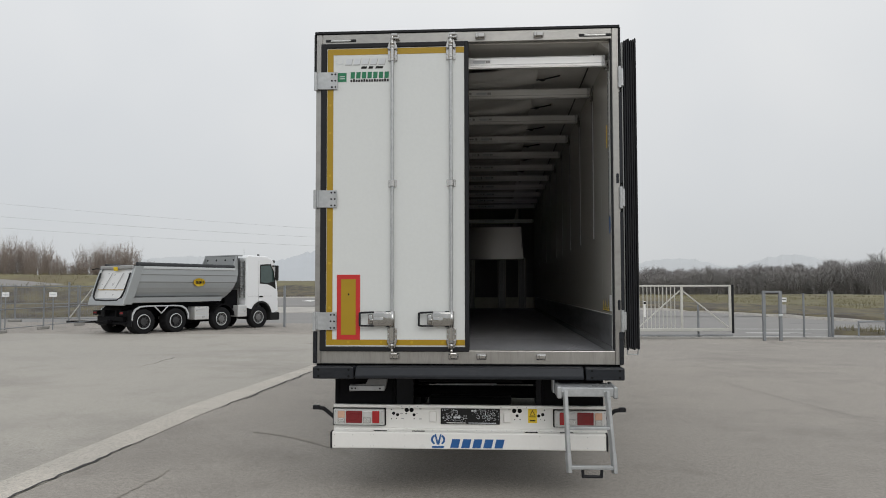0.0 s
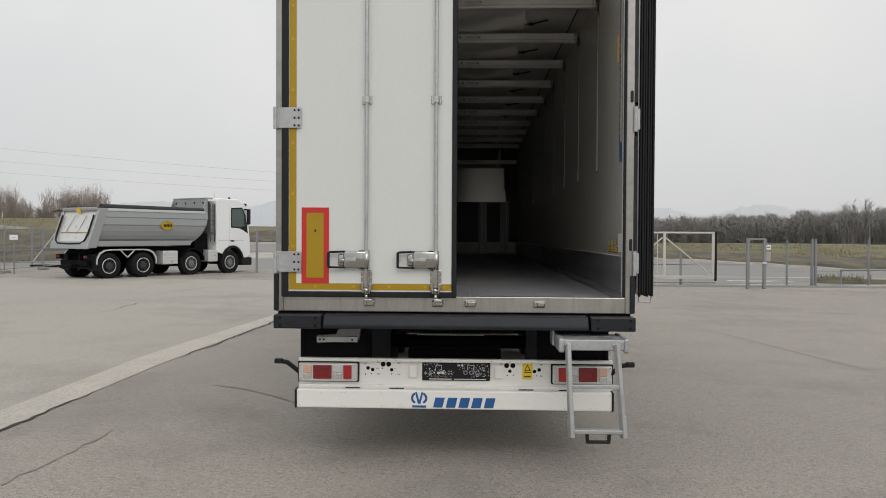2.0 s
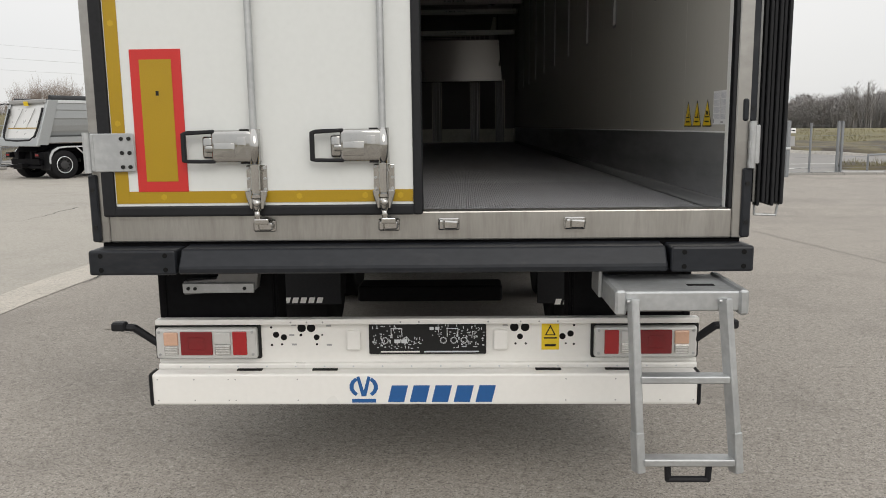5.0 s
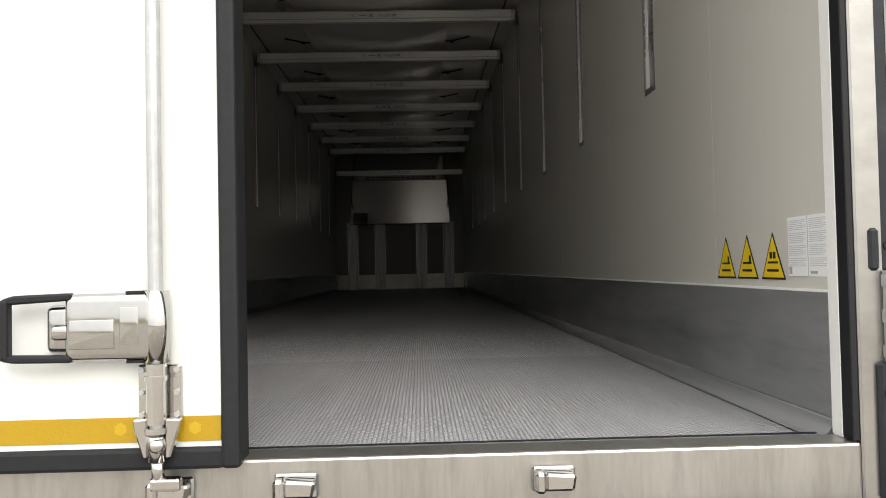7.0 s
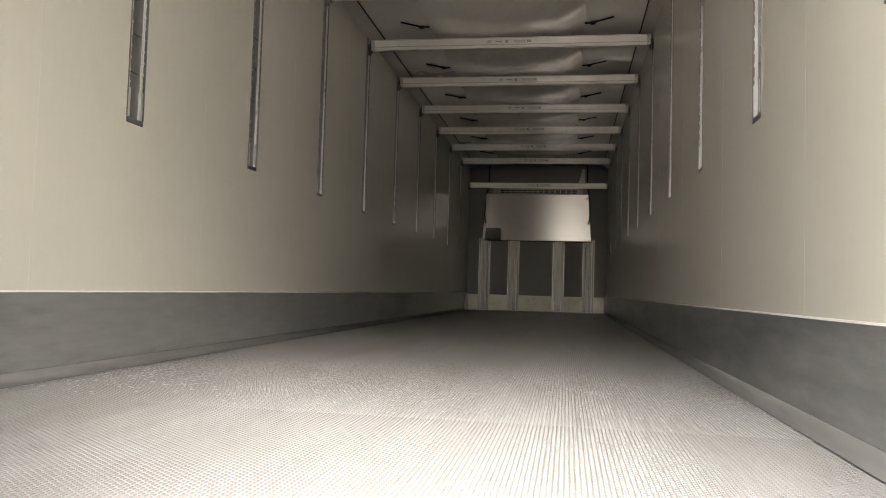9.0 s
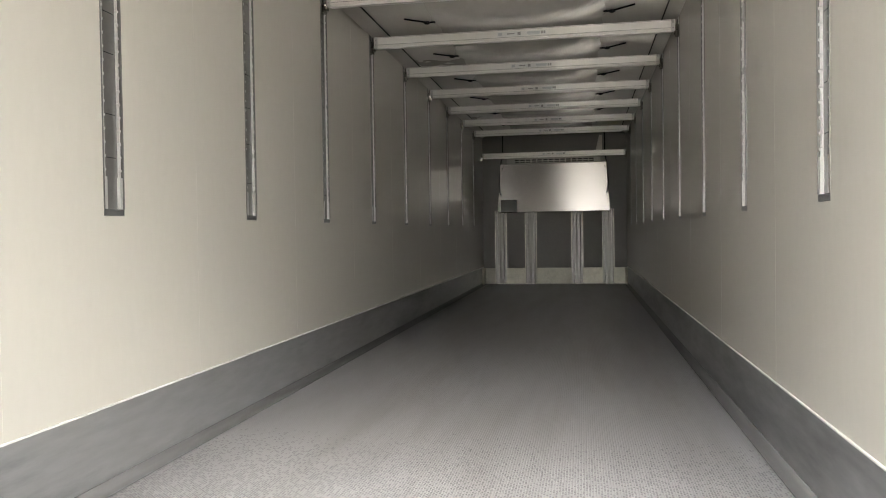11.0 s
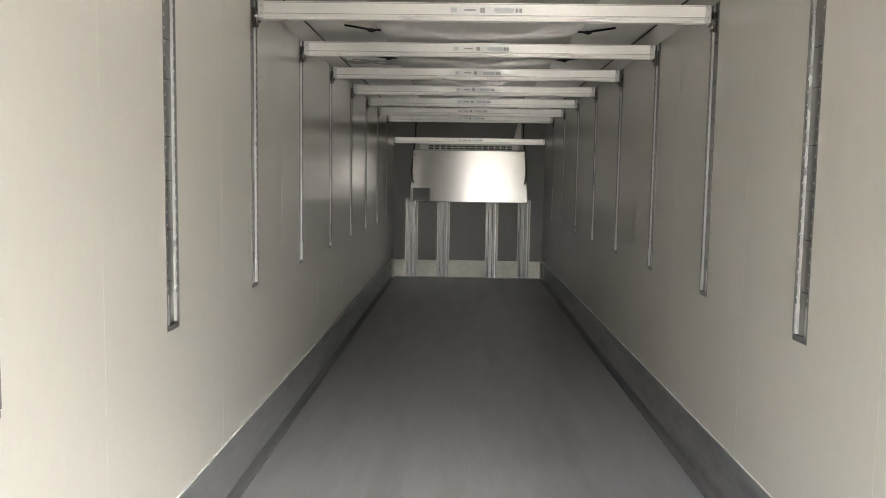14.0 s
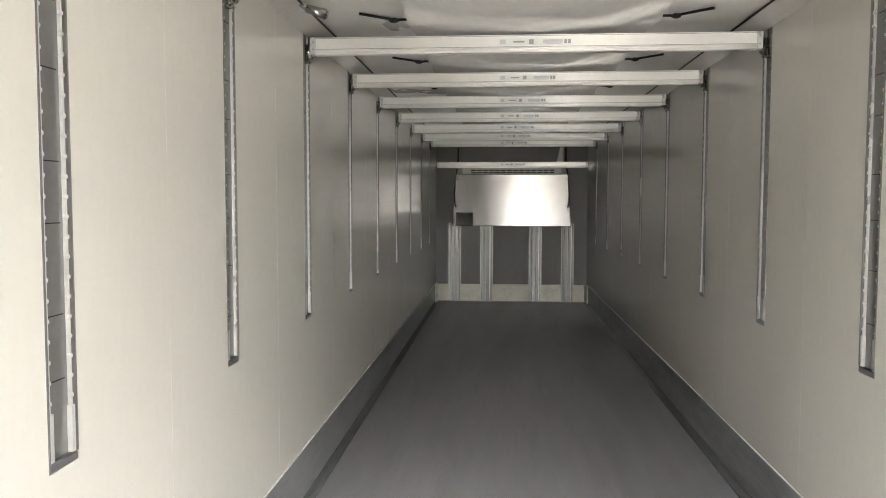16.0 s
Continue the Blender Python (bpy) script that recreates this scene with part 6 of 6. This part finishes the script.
for x in [-8.45 + 0.15 * i for i in range(43)]:
    part("bar", B(x, x + 0.026, -0.013, 0.013, 0.34, 1.91), M_CREAM, gate)
for a, b in (((-1.84, 1.76), (-0.12, 0.38)), ((-1.94, 1.76), (-3.5, 0.38)), ((-3.62, 1.76), (-5.2, 0.38))):
    part("brace", bar_between(bmesh.new(), (a[0], 0.02, a[1]), (b[0], 0.02, b[1]), 0.045, 0.045), M_CREAM, gate)
for x in (-6.5, -3.65, -1.26):
    part("support_post", B(x, x + 0.07, 0.06, 0.13, 0, 1.22 if x > -2 else 0.25, 0.006), M_FENCE, gate)
wicket = thing("walk_gate", "grey steel frame of a small walk-through gate", "gate", "", "", turned(11.2, 27.5, 0))
for x in (0, 0.58):
    part("post", B(x - 0.05, x + 0.05, -0.05, 0.05, 0, 1.72, 0.006), M_FENCE, wicket)
part("lintel", B(-0.05, 0.63, -0.04, 0.04, 1.69, 1.75, 0.006), M_FENCE, wicket)
part("threshold_bar", B(-0.05, 0.63, -0.03, 0.03, 0.16, 0.19), M_FENCE, wicket)
bm = bmesh.new()
box(bm, 0.48, 0.64, -0.09, -0.05, 0.86, 0.93, 0.01)
part("lock_box", bm, M_SILVERLIGHT, wicket)
part("notice_sign", B(0.62, 0.80, -0.02, -0.01, 1.36, 1.52, 0.003), M_PAPER, wicket, "small white notice plate")
part("notice_bar", B(0.65, 0.77, -0.023, -0.0195, 1.43, 1.46), M_INK, wicket)
part("meter_box", B(0.64, 0.80, 0.0, 0.10, 0.95, 1.27, 0.01), M_GREYINK, wicket)


def fence_post(lat, dep, w, h):
    p = thing("fence_post", "grey galvanised steel fence post", "post", "fence posts beside the gate", "", turned(lat, dep))
    part("shaft", B(-w / 2, w / 2, -w / 2, w / 2, 0, h, 0.008), M_FENCE, p)
    part("cap", B(-w / 2 - 0.008, w / 2 + 0.008, -w / 2 - 0.008, w / 2 + 0.008, h, h + 0.02, 0.004), M_FENCE, p)


fence_post(13.52, 29.5, 0.06, 1.64)
fence_post(14.47, 29.5, 0.08, 1.70)
fence_post(14.60, 29.5, 0.08, 1.70)
fence_post(16.62, 29.5, 0.06, 1.70)
fence_post(18.13, 29.5, 0.06, 1.70)
wires = thing("wire_fence", "thin stretched wires between the fence posts", "fence", "", "", turned(12.3, 29.5))
for z in (0.15, 0.52, 0.88, 1.24, 1.58):
    part("wire", rod(bmesh.new(), (0.7, 0, z), (7.5, 0, z), 0.004, 5), M_FENCE, wires)
rail = thing("guard_rail", "low grey tubular guard rail at the yard edge", "rail", "", "", turned(15.9, 30.1))
part("tube", tube(bmesh.new(), [(0, 0, 0.0), (0, 0, 0.55), (3.6, 0, 0.58), (3.6, 0, 0.0)], 0.035, 8), M_FENCE, rail)
mark = thing("road_marker", "white roadside marker post with a black top", "post", "", "", turned(12.2, 48.0))
part("shaft", B(-0.06, 0.06, -0.05, 0.05, 0, 1.0, 0.02), M_PAINT, mark)
part("cap", B(-0.062, 0.062, -0.052, 0.052, 0.8, 0.95, 0.01), M_INK, mark)


def mesh_panel(name="site_fence"):
    """Mobile site fence: a tube frame with wire mesh, standing on a concrete foot."""
    p = thing(name, "mobile galvanised site fence panel on a concrete foot", "fence", "mobile fence panels")
    for x in (0.0, 3.4):
        part("upright", rod(bmesh.new(), (x, 0, 0.06), (x, 0, 2.05), 0.024, 8), M_FENCE, p)
    for z in (0.18, 1.0, 1.98):
        part("crossbar", rod(bmesh.new(), (0, 0, z), (3.4, 0, z), 0.017, 8), M_FENCE, p)
    bm = bmesh.new()
    for i in range(1, 34):
        box(bm, i * 0.1 - 0.0018, i * 0.1 + 0.0018, -0.002, 0.002, 0.18, 1.98)
    for i in range(1, 9):
        box(bm, 0, 3.4, -0.002, 0.002, 0.18 + i * 0.2, 0.1836 + i * 0.2)
    part("wire_mesh", bm, M_FENCE, p)
    bm = bmesh.new()
    box(bm, -0.38, 0.32, -0.12, 0.12, 0.0, 0.13, 0.02)
    part("foot", bm, M_KERB, p, "grey concrete foot")
    return p


base = mesh_panel()
panels = [(-18.85, 29.2, 89.5), (-18.82, 32.6, 89.5), (-18.77, 36.0, 89), (-18.7, 39.4, 88), (-18.9, 25.8, 89.5)]
base.matrix_world = turned(*panels[0])
for q in panels[1:]:
    copy_thing(base, turned(*q))
for q in ((-24.0, 43, 1), (-20.5, 43, 1), (-27.5, 43, 1), (-31.0, 43, 1), (-17.0, 43, 1), (-34.5, 43, 1)):
    copy_thing(base, turned(*q))
for lat, dep in ((-20.3, 35.5), (-18.1, 35.5)):
    sg = thing("fence_sign", "small white sign plate on the fence", "sign", "", "", turned(lat, dep))
    part("plate", B(-0.18, 0.18, -0.02, -0.008, 1.50, 1.72, 0.003), M_PAPER, sg)
    part("printing", B(-0.12, 0.12, -0.024, -0.019, 1.58, 1.63), M_PALEINK, sg)
    part("stake", B(-0.02, 0.02, -0.008, 0.03, 0.0, 1.72), M_FENCE, sg)
brace = thing("gate_brace", "white steel gate with a slanting brace beyond the fence", "gate", "", "", turned(-20.3, 41.5, 2))
part("post", B(-0.04, 0.04, -0.04, 0.04, 0, 2.2, 0.006), M_FENCE, brace)
part("strut", bar_between(bmesh.new(), (0.05, 0, 0.30), (1.25, 0, 1.88), 0.07, 0.05), M_CREAM, brace)
part("base_bar", B(-0.1, 2.2, -0.05, 0.05, 0.02, 0.14, 0.01), M_CHASSIS, brace)
fp = thing("fence_post", "grey galvanised steel fence post", "post", "fence posts beside the gate", "", turned(-7.9, 37.6))
part("shaft", B(-0.05, 0.05, -0.05, 0.05, 0, 2.0, 0.008), M_FENCE, fp)

# ---- bare shrubs on the bank ----
M_TWIG = mat("bare_twigs", (0.27, 0.225, 0.195), 0.9, 0, 0.3, 3, 0.5)
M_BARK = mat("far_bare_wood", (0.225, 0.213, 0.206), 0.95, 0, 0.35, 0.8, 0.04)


def twig(bm, a, b, r, sides=3):
    a, b = Vector(a), Vector(b)
    d = (b - a).normalized()
    u = d.orthogonal().normalized()
    v = d.cross(u)
    base_ring = [bm.verts.new(a + (u * math.cos(2 * math.pi * k / sides) + v * math.sin(2 * math.pi * k / sides)) * r) for k in range(sides)]
    tip = bm.verts.new(b)
    for k in range(sides):
        bm.faces.new((base_ring[k], base_ring[(k + 1) % sides], tip))


def shrub(seed, h, wide, stems):
    rng = random.Random(seed)
    bm = bmesh.new()
    for _ in range(stems):
        a = rng.uniform(0, 2 * math.pi)
        r = wide * math.sqrt(rng.random())
        lean = rng.uniform(0.1, 0.34)
        hh = h * rng.uniform(0.55, 1.0) * (1.05 - 0.3 * (r / wide))
        p0 = Vector((r * 0.6 * math.cos(a), r * 0.6 * math.sin(a), -0.1))
        p1 = p0 + Vector((math.cos(a) * lean * hh * 0.5 + rng.uniform(-0.2, 0.2), math.sin(a) * lean * hh * 0.5, hh * 0.55))
        p2 = p1 + Vector((math.cos(a) * lean * hh * 0.3 + rng.uniform(-0.3, 0.3), rng.uniform(-0.3, 0.3), hh * 0.45))
        twig(bm, p0, p1 + (p1 - p0) * 0.35, 0.030)
        twig(bm, p1, p2, 0.020)
        for _ in range(14):
            t = rng.uniform(0.15, 0.95)
            q = p0.lerp(p1, t) if rng.random() < 0.5 else p1.lerp(p2, t)
            e = q + Vector((rng.uniform(-0.55, 0.55), rng.uniform(-0.55, 0.55), rng.uniform(0.35, 1.1))) * (h / 4.2)
            twig(bm, q, e, 0.0125)
    me_ob = tagged(part("twig", bm, M_TWIG), kind="stuff")
    return me_ob


masters = []
for i, (h, w, n) in enumerate(((4.6, 2.2, 84), (5.2, 2.4, 96), (3.4, 2.2, 84), (5.8, 2.0, 76))):
    sh = thing("bare_shrub", "leafless brown shrub on the bank behind the fence", "shrub", "bare shrubs on the bank")
    br = shrub(20 + i, h, w, n)
    br.parent = sh
    masters.append(sh)
random.seed(8)
used = 0
for i in range(60):
    px_az = -58 + i * 0.62
    d = 88 + random.uniform(-6, 8)
    kindi = random.choice((0, 1, 3)) if (-60 < px_az < -31.6 or -29.9 < px_az < -26) else 2
    if px_az > -27.0:
        kindi = 2
    if px_az > -25.7:
        break
    x, y = EYE0.x + d * math.sin(radians(px_az)), EYE0.y + d * math.cos(radians(px_az))
    m = pose(x, y, height(x, y) - 0.1, 0, 0, random.uniform(0, 360)) @ Matrix.Scale(random.uniform(0.60, 0.80) * (0.72 if kindi == 2 else 1.0), 4)
    if used < 4:
        masters[used].matrix_world = m
    else:
        sh = copy_thing(masters[kindi], m)
        sh.scale = m.to_scale()
    used += 1

# ---- dry grass and weeds on the banks and along the yard edge ----
verts, faces = [], []


def spike(a, b, r):
    """A thin three-sided spike."""
    k = len(verts)
    for i in range(3):
        an = 2 * math.pi * i / 3
        verts.append((a[0] + r * math.cos(an), a[1] + r * math.sin(an), a[2]))
    verts.append(tuple(b))
    faces.extend(((k, k + 1, k + 3), (k + 1, k + 2, k + 3), (k + 2, k, k + 3)))


def grass(count, az0, az1, d0, d1, h0, h1, seed, shift=None):
    rng = random.Random(seed)
    for _ in range(count):
        az = radians(rng.uniform(az0, az1))
        d = d0 + (d1 - d0) * rng.random() ** 1.4 + (shift(math.degrees(az)) if shift else 0.0)
        x, y = EYE0.x + d * math.sin(az), EYE0.y + d * math.cos(az)
        if noise.noise(Vector((x * 0.25, y * 0.25, 5))) < -0.12:
            continue
        z, hh = height(x, y) + 0.02, rng.uniform(h0, h1)
        spike((x, y, z), (x + rng.uniform(-0.6, 0.6) * hh, y + rng.uniform(-0.4, 0.4) * hh, z + hh + 0.05), 0.018)


M_STRAW = mat("dry_grass", (0.165, 0.145, 0.072), 0.95, 0, 0.5, 2.0, 0.15)
grass(22000, 4, 46, 48.5, 92, 0.03, 0.17, 51, road_side)
grass(12000, -62, -21, 54, 92, 0.04, 0.2, 52)
grass(1500, 22.0, 46, 35.2, 38.0, 0.05, 0.3, 53)
me = bpy.data.meshes.new("dry_grass")
me.from_pydata(verts, [], faces)
me.materials.append(M_STRAW)
tagged(new("dry_grass", me), "tufts of dry winter grass on the banks", "grass", "", "stuff")

# ---- far woods, one mass of bare trees ----
rng = random.Random(31)
verts, faces = [], []


def wood(az0, az1, d0, d1, depth, count, h0, h1):
    for _ in range(count):
        f = rng.random()
        az = az0 + (az1 - az0) * f
        back_f = rng.random()
        d = d0 + (d1 - d0) * f + depth * back_f
        x, y = EYE0.x + d * math.sin(radians(az)), EYE0.y + d * math.cos(radians(az))
        z = height(x, y) + 2.5 * back_f
        h = rng.uniform(0.75, 1.0) * (h0 + (h1 - h0) * f) * (0.98 + 0.32 * noise.noise(Vector((az * 0.9, d * 0.03, 7))))
        spike((x, y, z - 0.3), (x + rng.uniform(-0.4, 0.4), y, z + h), 0.16)
        for _ in range(38):
            t = rng.uniform(0.12, 0.92)
            a = rng.uniform(0, 2 * math.pi)
            ln = h * 0.21 * (1.1 - abs(t - 0.45))
            q = (x, y, z + h * t)
            spike(q, (x + ln * math.cos(a), y + ln * math.sin(a), z + h * t + ln * rng.uniform(0.3, 1.0)), 0.09)


wood(5, 42, 330, 215, 70, 4300, 10.5, 14.5)
wood(23.6, 25.8, 232, 226, 10, 14, 12.0, 12.6)
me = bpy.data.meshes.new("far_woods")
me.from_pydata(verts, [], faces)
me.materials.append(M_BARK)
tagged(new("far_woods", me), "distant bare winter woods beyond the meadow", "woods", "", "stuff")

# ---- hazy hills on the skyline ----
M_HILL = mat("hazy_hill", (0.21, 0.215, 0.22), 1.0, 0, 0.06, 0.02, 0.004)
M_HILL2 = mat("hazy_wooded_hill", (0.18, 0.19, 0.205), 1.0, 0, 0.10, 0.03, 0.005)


# pale tint and emission stand in for the haze over the distant hills
for hill, haze_glow in ((M_HILL, 0.29), (M_HILL2, 0.31)):
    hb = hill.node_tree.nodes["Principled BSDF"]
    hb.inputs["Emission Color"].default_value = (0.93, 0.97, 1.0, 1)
    hb.inputs["Emission Strength"].default_value = haze_glow


def ridge(name, dist, top, az0, az1, material, label, rough):
    bm = bmesh.new()
    prev = None
    n = int((az1 - az0) / 0.12)
    for i in range(n + 1):
        az = az0 + (az1 - az0) * i / n
        zt = top(az) + rough * noise.noise(Vector((az * 2.1, dist * 0.01, 0))) + rough * 0.4 * noise.noise(Vector((az * 9.0, dist * 0.02, 3)))
        s_, c_ = math.sin(radians(az)), math.cos(radians(az))
        cur = [bm.verts.new((EYE0.x + d * s_, EYE0.y + d * c_, z)) for d, z in ((dist, 0), (dist * 1.05, zt * 0.55), (dist * 1.15, zt))]
        if prev:
            for a in range(2):
                bm.faces.new((prev[a], cur[a], cur[a + 1], prev[a + 1]))
        prev = cur
    return tagged(part(name, smooth(bm), material), label, "hills", "", "structure")


def bump_at(az, c, w, h):
    return h * math.exp(-(((az - c) / w) ** 2))


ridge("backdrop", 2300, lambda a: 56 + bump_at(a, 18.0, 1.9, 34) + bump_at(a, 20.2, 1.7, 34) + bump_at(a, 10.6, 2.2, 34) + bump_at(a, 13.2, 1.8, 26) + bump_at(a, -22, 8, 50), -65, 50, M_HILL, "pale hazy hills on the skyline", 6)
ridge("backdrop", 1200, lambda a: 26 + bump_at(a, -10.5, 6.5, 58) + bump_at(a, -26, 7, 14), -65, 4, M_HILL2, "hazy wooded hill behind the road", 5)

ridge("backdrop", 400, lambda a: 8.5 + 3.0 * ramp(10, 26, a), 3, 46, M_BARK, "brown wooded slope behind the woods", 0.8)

# ---- overhead power lines ----
for k, (z0, z1) in enumerate(((12.2, 6.2), (10.4, 5.2), (15.0, 7.8))):
    line = thing("power_line", "thin overhead power line across the sky", "cable", "overhead power lines")
    a, b = Vector((*spot(-95, 120 + 4 * k), 0)), Vector((*spot(20, 140 + 4 * k), 0))
    pts = []
    for i in range(17):
        f = i / 16
        p = a.lerp(b, f)
        p.z = (z0 + (z1 - z0) * f) - 2.0 * 4 * f * (1 - f) * 0.5 + 3.0
        pts.append(p)
    part("wire", sweep(bmesh.new(), pts, 0.022, 5), M_PALEINK, line)

# the yard and all round it are laid out from the first standpoint; turn them to the trailer's axis
SETTLE = Matrix.Translation((0.254, -6.533, 0)) @ Matrix.Rotation(radians(-1.0), 4, "Z") @ Matrix.Translation((-0.338, 6.521, 0))
for ob in scene.objects:
    if ob not in HAULED and ob.parent is None:
        ob.matrix_basis = SETTLE @ ob.matrix_basis
